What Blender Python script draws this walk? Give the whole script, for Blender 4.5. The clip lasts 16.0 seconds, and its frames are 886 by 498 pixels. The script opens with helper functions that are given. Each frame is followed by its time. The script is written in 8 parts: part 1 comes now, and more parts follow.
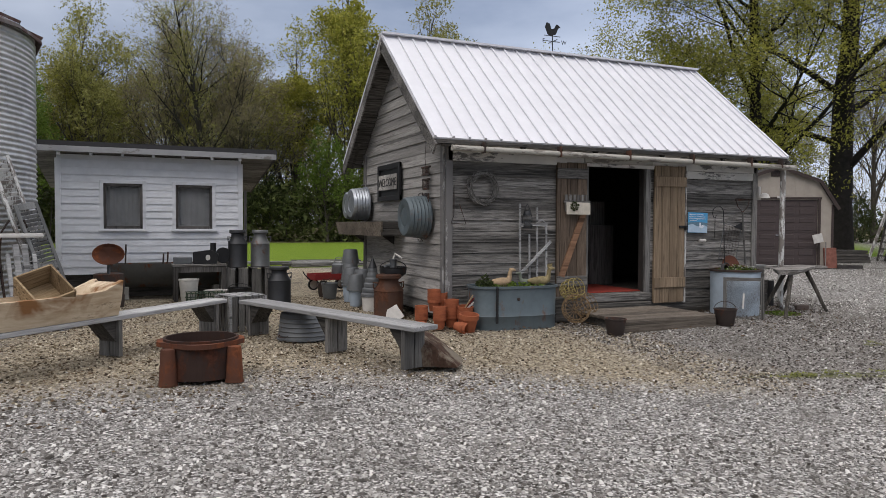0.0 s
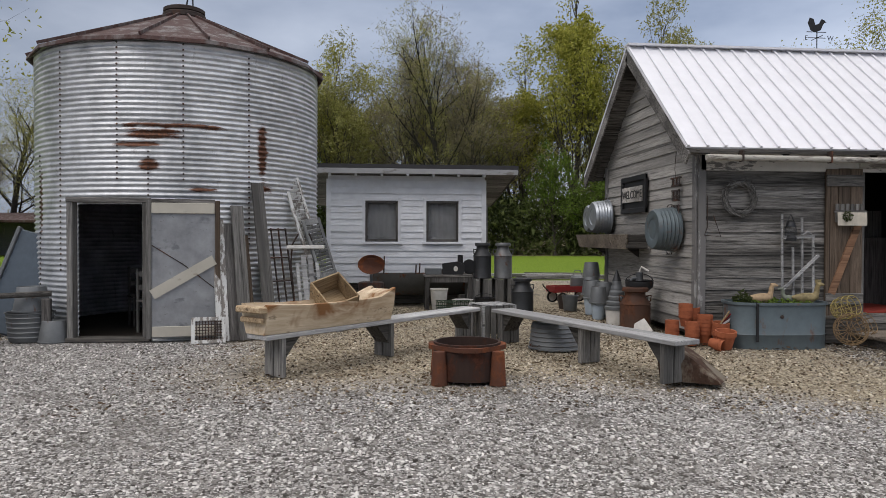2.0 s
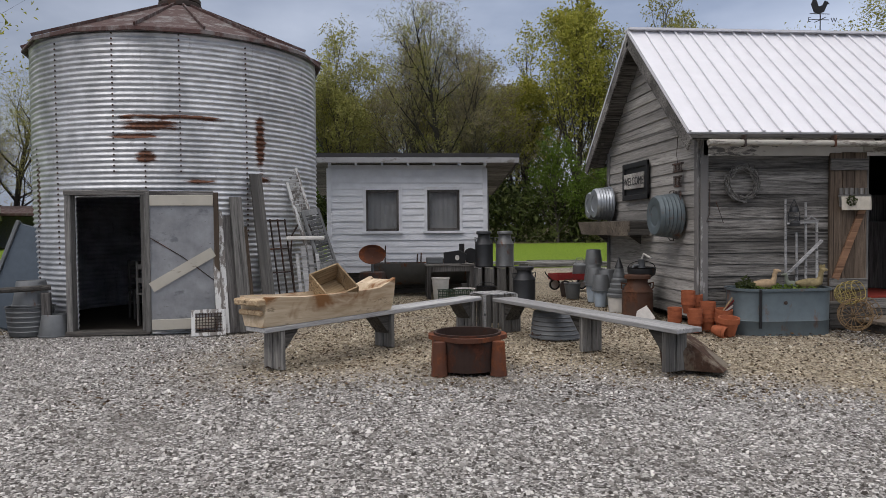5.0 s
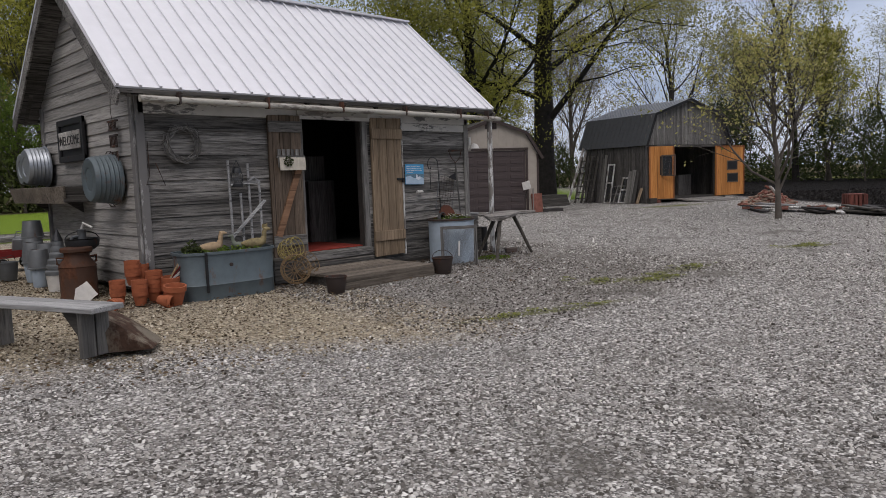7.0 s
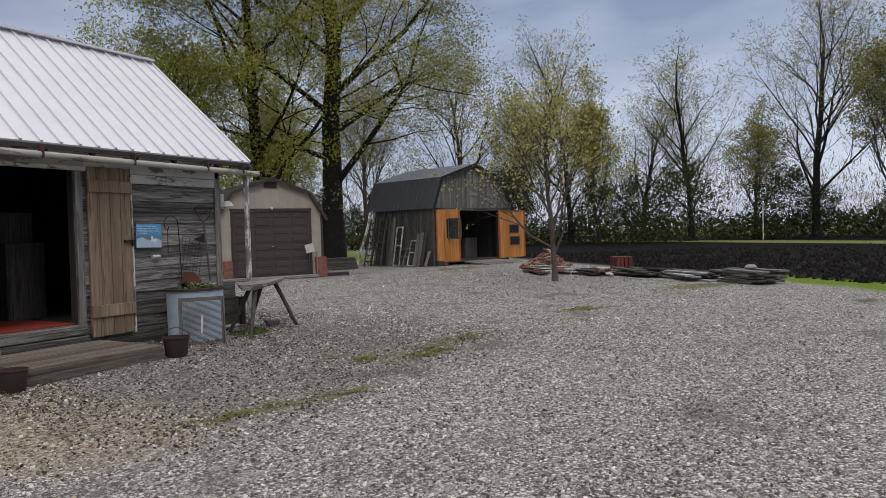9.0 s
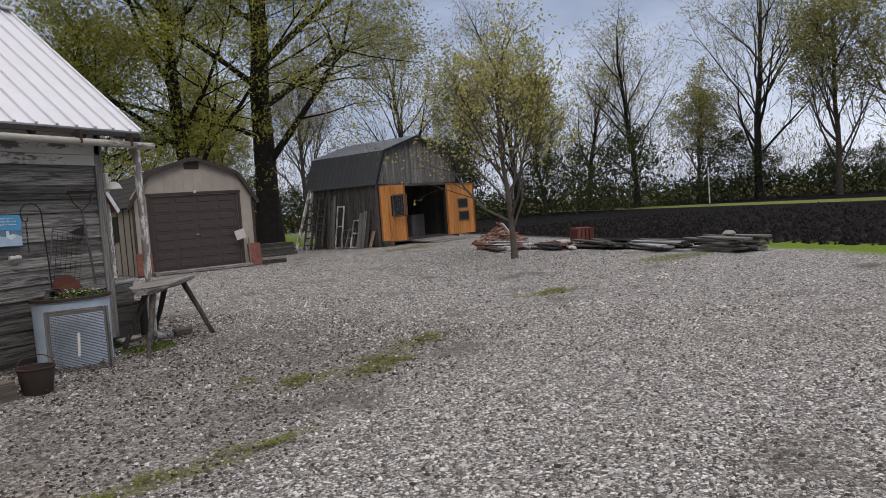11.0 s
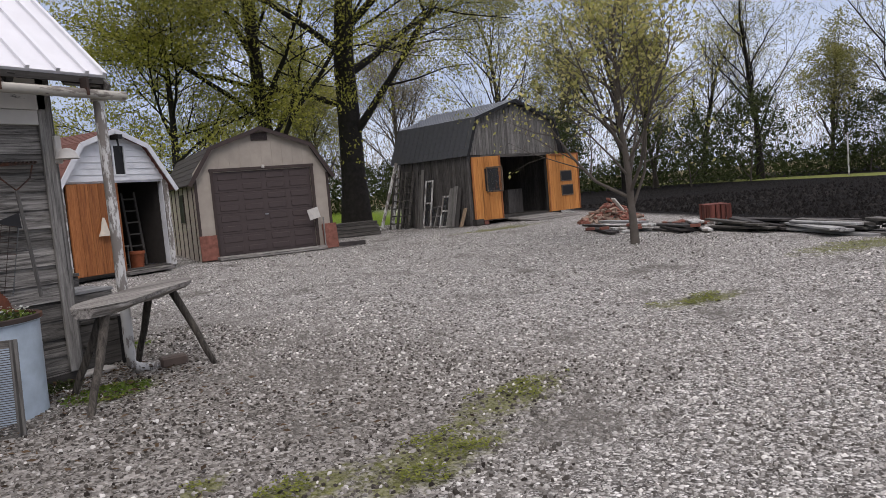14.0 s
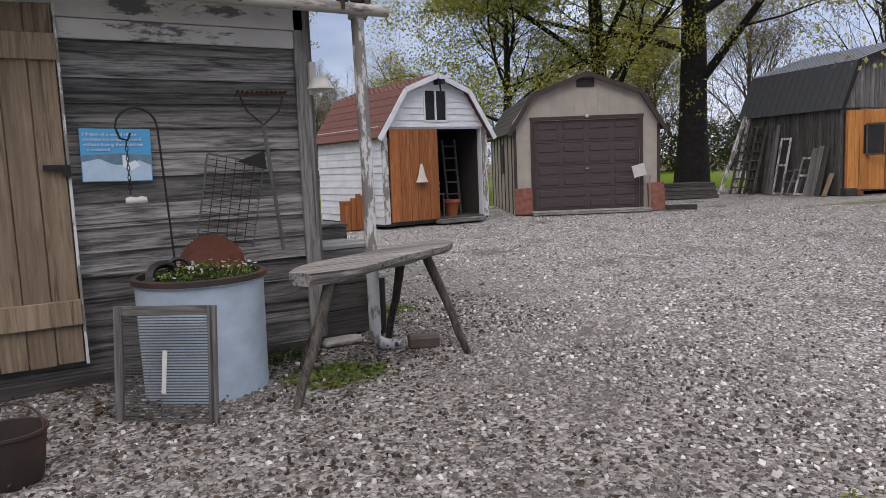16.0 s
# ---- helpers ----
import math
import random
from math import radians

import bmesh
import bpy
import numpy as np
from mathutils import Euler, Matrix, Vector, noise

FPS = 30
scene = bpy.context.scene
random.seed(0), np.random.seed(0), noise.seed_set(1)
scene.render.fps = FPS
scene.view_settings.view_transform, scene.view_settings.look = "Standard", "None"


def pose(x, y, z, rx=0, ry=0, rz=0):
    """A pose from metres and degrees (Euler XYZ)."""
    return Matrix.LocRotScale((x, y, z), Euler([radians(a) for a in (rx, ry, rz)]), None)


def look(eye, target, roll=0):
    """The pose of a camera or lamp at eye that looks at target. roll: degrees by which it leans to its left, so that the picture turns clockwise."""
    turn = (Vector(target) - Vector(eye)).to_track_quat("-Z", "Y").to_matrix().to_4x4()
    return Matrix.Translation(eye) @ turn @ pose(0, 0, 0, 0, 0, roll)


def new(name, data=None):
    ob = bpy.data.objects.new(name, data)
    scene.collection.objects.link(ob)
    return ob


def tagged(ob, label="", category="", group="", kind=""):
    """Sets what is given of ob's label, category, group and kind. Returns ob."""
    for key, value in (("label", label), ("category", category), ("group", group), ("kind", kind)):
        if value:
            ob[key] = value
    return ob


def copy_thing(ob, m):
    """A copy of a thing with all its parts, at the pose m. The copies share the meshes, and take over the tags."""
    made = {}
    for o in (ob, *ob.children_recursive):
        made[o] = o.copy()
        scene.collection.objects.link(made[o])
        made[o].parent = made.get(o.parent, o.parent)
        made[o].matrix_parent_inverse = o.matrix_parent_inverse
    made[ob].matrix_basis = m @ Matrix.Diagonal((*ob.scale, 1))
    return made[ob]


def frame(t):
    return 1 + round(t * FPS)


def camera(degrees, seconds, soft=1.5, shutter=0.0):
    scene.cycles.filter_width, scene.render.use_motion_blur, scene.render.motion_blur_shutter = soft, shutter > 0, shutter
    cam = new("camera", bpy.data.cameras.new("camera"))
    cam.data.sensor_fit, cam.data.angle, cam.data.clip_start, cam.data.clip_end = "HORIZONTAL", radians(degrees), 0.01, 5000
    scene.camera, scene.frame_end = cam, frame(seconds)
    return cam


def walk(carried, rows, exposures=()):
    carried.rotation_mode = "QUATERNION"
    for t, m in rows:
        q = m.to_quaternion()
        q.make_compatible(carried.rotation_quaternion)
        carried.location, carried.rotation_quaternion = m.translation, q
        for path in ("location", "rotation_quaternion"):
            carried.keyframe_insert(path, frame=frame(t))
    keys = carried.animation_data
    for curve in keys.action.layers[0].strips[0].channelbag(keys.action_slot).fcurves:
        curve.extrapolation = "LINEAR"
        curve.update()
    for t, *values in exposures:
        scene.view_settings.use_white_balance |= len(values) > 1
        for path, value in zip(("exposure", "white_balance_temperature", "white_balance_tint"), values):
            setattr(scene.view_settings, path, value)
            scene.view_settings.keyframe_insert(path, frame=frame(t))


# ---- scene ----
cam = camera(63.9, 16.0, soft=0.55)
PATH = [
    (0, (-3.781, -8.643, 1.324), (-2.988, -6.809, 1.256), 0.3),
    (0.5, (-3.879, -8.657, 1.314), (-3.233, -6.765, 1.253), 0.2),
    (1, (-4.021, -8.69, 1.302), (-3.521, -6.755, 1.251), 0.3),
    (1.5, (-4.086, -8.724, 1.312), (-3.745, -6.754, 1.266), 0.2),
    (2, (-4.131, -8.728, 1.307), (-3.938, -6.737, 1.275), 0.2),
    (2.5, (-4.176, -8.711, 1.303), (-4.116, -6.712, 1.285), 0.2),
    (3, (-4.199, -8.706, 1.297), (-4.241, -6.707, 1.282), 0.4),
    (5.5, (-3.972, -8.667, 1.336), (-3.577, -6.709, 1.24), -1.2),
    (6, (-3.803, -8.661, 1.348), (-3.058, -6.809, 1.218), -1.5),
    (6.5, (-3.571, -8.57, 1.313), (-2.468, -6.91, 1.147), -1.7),
    (7, (-3.282, -8.448, 1.301), (-1.9, -7.016, 1.103), -2.0),
    (7.5, (-2.955, -8.391, 1.274), (-1.417, -7.127, 1.086), -2.0),
    (8, (-2.646, -8.309, 1.292), (-1.017, -7.157, 1.152), -1.8),
    (8.5, (-2.266, -8.145, 1.292), (-0.576, -7.078, 1.216), -2.1),
    (9, (-1.929, -8.055, 1.286), (-0.195, -7.059, 1.244), -1.7),
    (9.5, (-1.504, -7.798, 1.276), (0.267, -6.87, 1.241), -2.5),
    (10, (-1.1, -7.521, 1.273), (0.691, -6.633, 1.221), -3.6),
    (12.5, (1.045, -6.44, 1.312), (2.834, -5.567, 1.125), -4.2),
    (13, (1.498, -6.216, 1.295), (3.27, -5.305, 1.121), -4.2),
    (13.5, (1.931, -6.014, 1.295), (3.66, -5.022, 1.129), -4.6),
    (14, (2.379, -5.774, 1.283), (4.037, -4.669, 1.118), -4.8),
    (14.5, (2.755, -5.545, 1.29), (4.317, -4.307, 1.121), -4.6),
    (15, (3.142, -5.321, 1.278), (4.573, -3.936, 1.093), -4.0),
    (15.5, (3.462, -5.004, 1.254), (4.707, -3.452, 1.053), -3.1),
    (16, (3.77, -4.762, 1.236), (4.762, -3.04, 1.004), -2.3),
]
walk(cam, [(t, look(eye, target, roll)) for t, eye, target, roll in PATH],
     exposures=[(0, 0.2, 6560, 14), (3.2, 0.25, 6600, 13), (5.5, 0.12, 6550, 15), (7.5, -0.05, 6550, 16), (9.5, -0.05, 6550, 15), (12.5, 0.12, 6600, 17), (16, 0.36, 6450, 18)])

# ---- light ----
world = bpy.data.worlds.new("overcast")
scene.world = world
world.use_nodes = True
wn, wl = world.node_tree.nodes, world.node_tree.links
wn.clear()
w_out, w_bg = wn.new("ShaderNodeOutputWorld"), wn.new("ShaderNodeBackground")
w_sky = wn.new("ShaderNodeTexSky")
w_sky.sky_type, w_sky.sun_disc = "NISHITA", False
w_sky.sun_elevation, w_sky.sun_rotation = radians(52), radians(200)
w_co, w_sep = wn.new("ShaderNodeTexCoord"), wn.new("ShaderNodeSeparateXYZ")
w_ramp, w_map, w_noise = wn.new("ShaderNodeValToRGB"), wn.new("ShaderNodeMapping"), wn.new("ShaderNodeTexNoise")
w_cloud, w_mul, w_mix = wn.new("ShaderNodeValToRGB"), wn.new("ShaderNodeMix"), wn.new("ShaderNodeMix")
wl.new(w_co.outputs["Generated"], w_sep.inputs[0])
wl.new(w_sep.outputs["Z"], w_ramp.inputs[0])
els = w_ramp.color_ramp.elements
els[0].position, els[0].color = 0.0, (4.1, 4.55, 5.15, 1)
els[1].position, els[1].color = 1.0, (14.6, 14.3, 13.7, 1)
e = els.new(0.33)
e.color = (2.55, 3.0, 3.75, 1)
e = els.new(0.55)
e.color = (5.9, 5.8, 5.8, 1)
w_map.inputs["Scale"].default_value = (1.6, 1.6, 4.2)
w_map.inputs["Location"].default_value = (0.35, 0.1, 0.0)
wl.new(w_co.outputs["Generated"], w_map.inputs[0])
wl.new(w_map.outputs[0], w_noise.inputs["Vector"])
w_noise.inputs["Scale"].default_value, w_noise.inputs["Detail"].default_value = 1.5, 6
w_noise.inputs["Roughness"].default_value = 0.5
wl.new(w_noise.outputs["Fac"], w_cloud.inputs[0])
ce = w_cloud.color_ramp.elements
ce[0].position, ce[0].color = 0.36, (0.62, 0.68, 0.78, 1)
ce[1].position, ce[1].color = 0.68, (1.5, 1.48, 1.46, 1)
w_mul.data_type, w_mul.blend_type = "RGBA", "MULTIPLY"
w_mul.inputs["Factor"].default_value = 1.0
wl.new(w_ramp.outputs[0], w_mul.inputs[6])
wl.new(w_cloud.outputs[0], w_mul.inputs[7])
w_mix.data_type = "RGBA"
w_mix.inputs["Factor"].default_value = 0.9
wl.new(w_sky.outputs[0], w_mix.inputs[6])
wl.new(w_mul.outputs[2], w_mix.inputs[7])
# the cloud cover is thinner, and so brighter, to the east
w_east, w_gain = wn.new("ShaderNodeMapRange"), wn.new("ShaderNodeVectorMath")
w_east.inputs["From Min"].default_value, w_east.inputs["From Max"].default_value = -0.6, 0.9
w_east.inputs["To Min"].default_value, w_east.inputs["To Max"].default_value = 0.64, 1.22
w_gain.operation = "SCALE"
wl.new(w_sep.outputs["X"], w_east.inputs["Value"])
wl.new(w_mix.outputs[2], w_gain.inputs[0])
wl.new(w_east.outputs[0], w_gain.inputs["Scale"])
wl.new(w_gain.outputs[0], w_bg.inputs["Color"])
w_bg.inputs["Strength"].default_value = 0.125
wl.new(w_bg.outputs[0], w_out.inputs[0])

sun_data = bpy.data.lights.new("sun", "SUN")
sun_data.energy, sun_data.angle, sun_data.color = 0.9, radians(30), (1.0, 0.97, 0.93)
sun = new("sun", sun_data)
sun.matrix_world = look((-20, -17, 30), (0, 0, 0))

# ---- materials ----


class Mat:
    """A node material with a small set of layers added in order."""

    def __init__(self, name, rough=0.8, metal=0.0, random_shift=True):
        self.m = bpy.data.materials.new(name)
        self.m.use_nodes = True
        self.n, self.l = self.m.node_tree.nodes, self.m.node_tree.links
        self.b = self.n["Principled BSDF"]
        self.b.inputs["Roughness"].default_value = rough
        self.b.inputs["Metallic"].default_value = metal
        if metal < 0.3:
            self.b.inputs["Specular IOR Level"].default_value = 0.3
        co = self.n.new("ShaderNodeTexCoord")
        self.co = co.outputs["Object"]
        if random_shift:
            info, add = self.n.new("ShaderNodeObjectInfo"), self.n.new("ShaderNodeVectorMath")
            mul = self.n.new("ShaderNodeMath")
            mul.operation = "MULTIPLY"
            mul.inputs[1].default_value = 37.0
            self.l.new(info.outputs["Random"], mul.inputs[0])
            self.l.new(self.co, add.inputs[0])
            self.l.new(mul.outputs[0], add.inputs[1])
            self.co = add.outputs[0]
            self.rand = info.outputs["Random"]
        self.col = None

    def noise(self, scale, stretch=(1, 1, 1), detail=5, rough=0.6, distort=0.0):
        mp, no = self.n.new("ShaderNodeMapping"), self.n.new("ShaderNodeTexNoise")
        mp.inputs["Scale"].default_value = stretch
        self.l.new(self.co, mp.inputs[0])
        self.l.new(mp.outputs[0], no.inputs["Vector"])
        no.inputs["Scale"].default_value, no.inputs["Detail"].default_value = scale, detail
        no.inputs["Roughness"].default_value, no.inputs["Distortion"].default_value = rough, distort
        return no.outputs["Fac"]

    def voronoi(self, scale, feature="F1", out="Distance", stretch=(1, 1, 1)):
        mp, no = self.n.new("ShaderNodeMapping"), self.n.new("ShaderNodeTexVoronoi")
        mp.inputs["Scale"].default_value = stretch
        self.l.new(self.co, mp.inputs[0])
        self.l.new(mp.outputs[0], no.inputs["Vector"])
        no.inputs["Scale"].default_value, no.feature = scale, feature
        return no.outputs[out]

    def ramp(self, fac, stops):
        r = self.n.new("ShaderNodeValToRGB")
        self.l.new(fac, r.inputs[0])
        es = r.color_ramp.elements
        while len(es) < len(stops):
            es.new(0.5)
        for el, (p, c) in zip(es, stops):
            el.position = p
            el.color = (*c, 1) if len(c) == 3 else c
        return r.outputs[0]

    def step(self, fac, a, b):
        r = self.n.new("ShaderNodeMapRange")
        self.l.new(fac, r.inputs["Value"])
        r.inputs["From Min"].default_value, r.inputs["From Max"].default_value = a, b
        return r.outputs[0]

    def math(self, op, a, b=None):
        m = self.n.new("ShaderNodeMath")
        m.operation = op
        for i, v in enumerate((a, b)):
            if v is None:
                continue
            if isinstance(v, (int, float)):
                m.inputs[i].default_value = v
            else:
                self.l.new(v, m.inputs[i])
        return m.outputs[0]

    def over(self, fac, colour, blend="MIX"):
        mx = self.n.new("ShaderNodeMix")
        mx.data_type, mx.blend_type = "RGBA", blend
        if isinstance(fac, (int, float)):
            mx.inputs["Factor"].default_value = fac
        else:
            self.l.new(fac, mx.inputs["Factor"])
        self.l.new(self.col, mx.inputs[6])
        if isinstance(colour, tuple):
            mx.inputs[7].default_value = (*colour, 1)
        else:
            self.l.new(colour, mx.inputs[7])
        self.col = mx.outputs[2]

    def bump(self, fac, strength=0.3, dist=0.01):
        bp = self.n.new("ShaderNodeBump")
        bp.inputs["Strength"].default_value, bp.inputs["Distance"].default_value = strength, dist
        self.l.new(fac, bp.inputs["Height"])
        if self.b.inputs["Normal"].is_linked:
            self.l.new(self.b.inputs["Normal"].links[0].from_socket, bp.inputs["Normal"])
        self.l.new(bp.outputs[0], self.b.inputs["Normal"])

    def done(self):
        self.l.new(self.col, self.b.inputs["Base Color"])
        return self.m


def wood(name, dark, light, axis="x", rough=0.85, vary=0.35, grain=1.0):
    m = Mat(name, rough)
    st = {"x": (0.06, 1, 1), "y": (1, 0.06, 1), "z": (1, 1, 0.06)}[axis]
    g = m.noise(46 * grain, st, 7, 0.7, 0.5)
    m.col = m.ramp(g, [(0.36, dark), (0.64, light)])
    big = m.noise(2.2, st, 3)
    m.over(m.step(big, 0.35, 0.75), tuple(c * 0.62 for c in dark))
    v = m.math("MULTIPLY", m.math("ADD", m.rand, -0.5), vary)
    hsv = m.n.new("ShaderNodeHueSaturation")
    m.l.new(m.math("ADD", v, 1.0), hsv.inputs["Value"])
    m.l.new(m.col, hsv.inputs["Color"])
    m.col = hsv.outputs[0]
    fine = m.noise(14 * grain, tuple(s * 2 for s in st), 2)
    m.over(m.math("MULTIPLY", m.step(fine, 0.63, 0.70), 0.7), tuple(c * 0.4 for c in dark))
    crack = m.noise(9 * grain, tuple(v * (0.35 if v < 0.5 else 2.2) for v in st), 3, 0.5, 0.3)
    m.over(m.math("MULTIPLY", m.step(crack, 0.62 if axis == "x" else 0.66, 0.67 if axis == "x" else 0.70), 0.75), tuple(c * 0.22 for c in dark))
    m.bump(m.step(crack, 0.64, 0.58), 0.5, 0.006)
    m.bump(g, 0.6, 0.006)
    return m.done()


def painted(name, base, under, amount=0.3, rough=0.55, scale=6.0, axis="x"):
    """Old paint: worn through to what lies under it in flakes."""
    m = Mat(name, rough)
    st = {"x": (0.3, 1, 1), "z": (1, 1, 0.3)}[axis]
    m.col = m.ramp(m.noise(3.0, (1, 1, 1), 4), [(0.3, tuple(c * 0.8 for c in base)), (0.7, base)])
    f = m.noise(scale, st, 8, 0.72)
    edge = 0.72 - amount * 0.32
    m.over(m.step(f, edge, edge + 0.04), under)
    m.bump(f, 0.25, 0.004)
    return m.done()


def metal(name, base, rust=0.0, rough=0.45, metallic=0.8, rustcol=(0.16, 0.055, 0.022), vary=0.25):
    m = Mat(name, rough, metallic)
    m.col = m.ramp(m.noise(7, (1, 1, 1), 6, 0.7), [(0.3, tuple(c * (1 - vary) for c in base)), (0.72, base)])
    r = m.noise(4.2, (1, 1, 0.5), 8, 0.7)
    if rust > 0:
        k = m.step(r, 0.68 - rust * 0.36, 0.76 - rust * 0.30)
        m.over(k, m.ramp(m.noise(26, (1, 1, 1), 4), [(0.3, tuple(c * 0.5 for c in rustcol)), (0.7, rustcol)]))
        m.l.new(m.math("SUBTRACT", metallic, m.math("MULTIPLY", k, metallic)), m.b.inputs["Metallic"])
        m.l.new(m.math("ADD", rough, m.math("MULTIPLY", k, 0.35)), m.b.inputs["Roughness"])
    m.bump(m.noise(60, (1, 1, 1), 3), 0.12, 0.003)
    return m.done()


def plain(name, base, rough=0.7, vary=0.2, scale=9.0, bump=0.2, metallic=0.0):
    m = Mat(name, rough, metallic)
    m.col = m.ramp(m.noise(scale, (1, 1, 1), 6, 0.65), [(0.28, tuple(c * (1 - vary) for c in base)), (0.72, tuple(min(1, c * (1 + vary * 0.4)) for c in base))])
    m.bump(m.noise(scale * 8, (1, 1, 1), 4), bump, 0.004)
    return m.done()


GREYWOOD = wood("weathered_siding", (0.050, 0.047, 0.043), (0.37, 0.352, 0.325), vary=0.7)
# paler copy of the siding: sun on the gable side is part of its colour
GREYWOOD_PALE = wood("weathered_sunlit_gable_siding", (0.27, 0.258, 0.24), (0.56, 0.535, 0.50), vary=0.4)
GREYWOOD_Z = wood("weathered_upright_boards", (0.10, 0.096, 0.09), (0.30, 0.29, 0.27), "z")
BROWNWOOD_Z = wood("old_brown_boards", (0.20, 0.145, 0.095), (0.40, 0.30, 0.20), "z")
DECKWOOD = wood("brown_grey_deck_boards", (0.11, 0.09, 0.07), (0.34, 0.29, 0.235))
DARKBROWN_Z = wood("dark_brown_boards", (0.085, 0.062, 0.045), (0.22, 0.165, 0.12), "z")
TANWOOD = wood("tan_wood", (0.24, 0.16, 0.085), (0.50, 0.38, 0.23))
CARVED = wood("carved_pale_wood", (0.30, 0.20, 0.11), (0.60, 0.48, 0.32))
BENCHWOOD = wood("grey_bench_top", (0.26, 0.26, 0.26), (0.52, 0.52, 0.51))
DARKWOOD = wood("dark_damp_wood", (0.045, 0.042, 0.038), (0.15, 0.14, 0.125))
DARKWOOD_Z = wood("dark_upright_boards", (0.05, 0.046, 0.043), (0.17, 0.16, 0.15), "z")
ORANGEWOOD = wood("orange_stained_plywood", (0.50, 0.19, 0.045), (0.74, 0.34, 0.10), "z", 0.6, 0.15, 0.5)
REDWOOD_Z = wood("red_brown_stained_boards", (0.26, 0.085, 0.025), (0.48, 0.19, 0.065), "z", 0.55, 0.2)
LOGWOOD = wood("bark_stick", (0.03, 0.026, 0.022), (0.14, 0.125, 0.105), "z")
WHITEPAINT = painted("white_siding_paint", (0.74, 0.76, 0.79), (0.42, 0.41, 0.39), 0.12)
PEELPAINT = painted("peeling_white_paint", (0.66, 0.66, 0.64), (0.22, 0.20, 0.18), 0.75, 0.6, 9, "z")
CREAMPAINT = painted("cream_gutter_paint", (0.43, 0.41, 0.36), (0.17, 0.15, 0.13), 0.6)
CORNERPAINT = painted("worn_corner_paint", (0.38, 0.375, 0.36), (0.16, 0.155, 0.15), 1.0, 0.8, 7, "z")
BEIGE = painted("beige_panel_paint", (0.42, 0.375, 0.32), (0.30, 0.27, 0.23), 0.15, 0.7)
BROWNPAINT = plain("dark_brown_paint", (0.060, 0.044, 0.040), 0.5)
BROWNDOOR = plain("brown_garage_door", (0.075, 0.058, 0.056), 0.45, 0.12)
WHITEROOF = plain("white_roof_metal", (0.70, 0.70, 0.73), 0.35, 0.08, 3.0, 0.08)
BLACKROOF = plain("black_roll_roofing", (0.03, 0.03, 0.032), 0.8)
SHINGLE = plain("dark_shingles", (0.07, 0.065, 0.062), 0.9, 0.35, 14, 0.5)
REDSHINGLE = plain("red_brown_shingles", (0.165, 0.075, 0.06), 0.85, 0.35, 14, 0.5)
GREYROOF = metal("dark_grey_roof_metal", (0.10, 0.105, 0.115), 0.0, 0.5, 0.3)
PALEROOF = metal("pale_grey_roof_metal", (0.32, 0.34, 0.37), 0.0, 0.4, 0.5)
RUSTROOF = metal("rusted_silo_roof", (0.15, 0.135, 0.13), 0.85, 0.5, 0.4, (0.085, 0.042, 0.036))
GALV = metal("galvanised_steel", (0.42, 0.45, 0.48), 0.12, 0.42, 0.75)
GALV_DULL = metal("dull_galvanised_steel", (0.17, 0.18, 0.185), 0.2, 0.6, 0.5)
BLUEGALV = metal("blue_grey_tank_metal", (0.125, 0.158, 0.172), 0.30, 0.55, 0.35, (0.17, 0.10, 0.07))
DRUMBLUE = metal("pale_blue_drum_paint", (0.47, 0.56, 0.64), 0.10, 0.5, 0.1)
RUST = metal("rusted_iron", (0.11, 0.045, 0.027), 0.6, 0.85, 0.1, (0.21, 0.068, 0.028))
DARKRUST = metal("dark_rusted_iron", (0.055, 0.04, 0.034), 0.45, 0.75, 0.3, (0.12, 0.05, 0.028))
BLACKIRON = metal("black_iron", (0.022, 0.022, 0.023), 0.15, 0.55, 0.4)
CANMETAL = metal("dark_can_metal", (0.05, 0.052, 0.055), 0.2, 0.5, 0.6)
CANGREY = metal("grey_can_metal", (0.17, 0.175, 0.175), 0.25, 0.5, 0.6)
TERRA = plain("terracotta", (0.36, 0.11, 0.05), 0.9, 0.35, 8)
WHITEPLAST = plain("off_white_plastic", (0.62, 0.60, 0.56), 0.5, 0.2)
CLOTH = plain("cream_cloth", (0.60, 0.55, 0.46), 0.95, 0.2)
REDPAINT = metal("red_paint", (0.26, 0.03, 0.03), 0.2, 0.5, 0.1)
REDFLOOR = plain("red_floor_rug", (0.30, 0.045, 0.03), 0.95, 0.3)
# near-black boards: the shade inside the buildings is part of this colour
INSIDE = plain("dark_interior_shade_boards", (0.045, 0.04, 0.036), 0.9)
BRICKRED = plain("red_brick", (0.25, 0.105, 0.078), 0.9, 0.5)
DARKBOARD = plain("wet_black_boards", (0.055, 0.05, 0.048), 0.8, 0.5)
CONCRETE = plain("concrete_block", (0.30, 0.29, 0.27), 0.9, 0.3)
MESHSCREEN = plain("fine_screen_wire", (0.08, 0.078, 0.075), 0.6, 0.3)
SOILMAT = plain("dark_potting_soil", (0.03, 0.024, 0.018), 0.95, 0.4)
BARK = plain("grey_brown_bark", (0.10, 0.088, 0.074), 0.95, 0.5, 5, 0.9)
BARK_DARK = plain("dark_wet_bark", (0.030, 0.027, 0.025), 0.95, 0.5, 5, 0.9)
BARK_PALE = plain("pale_young_bark", (0.115, 0.10, 0.085), 0.9, 0.3, 6, 0.5)
CURTAIN = plain("grey_curtain", (0.42, 0.425, 0.43), 0.95, 0.25, 4)


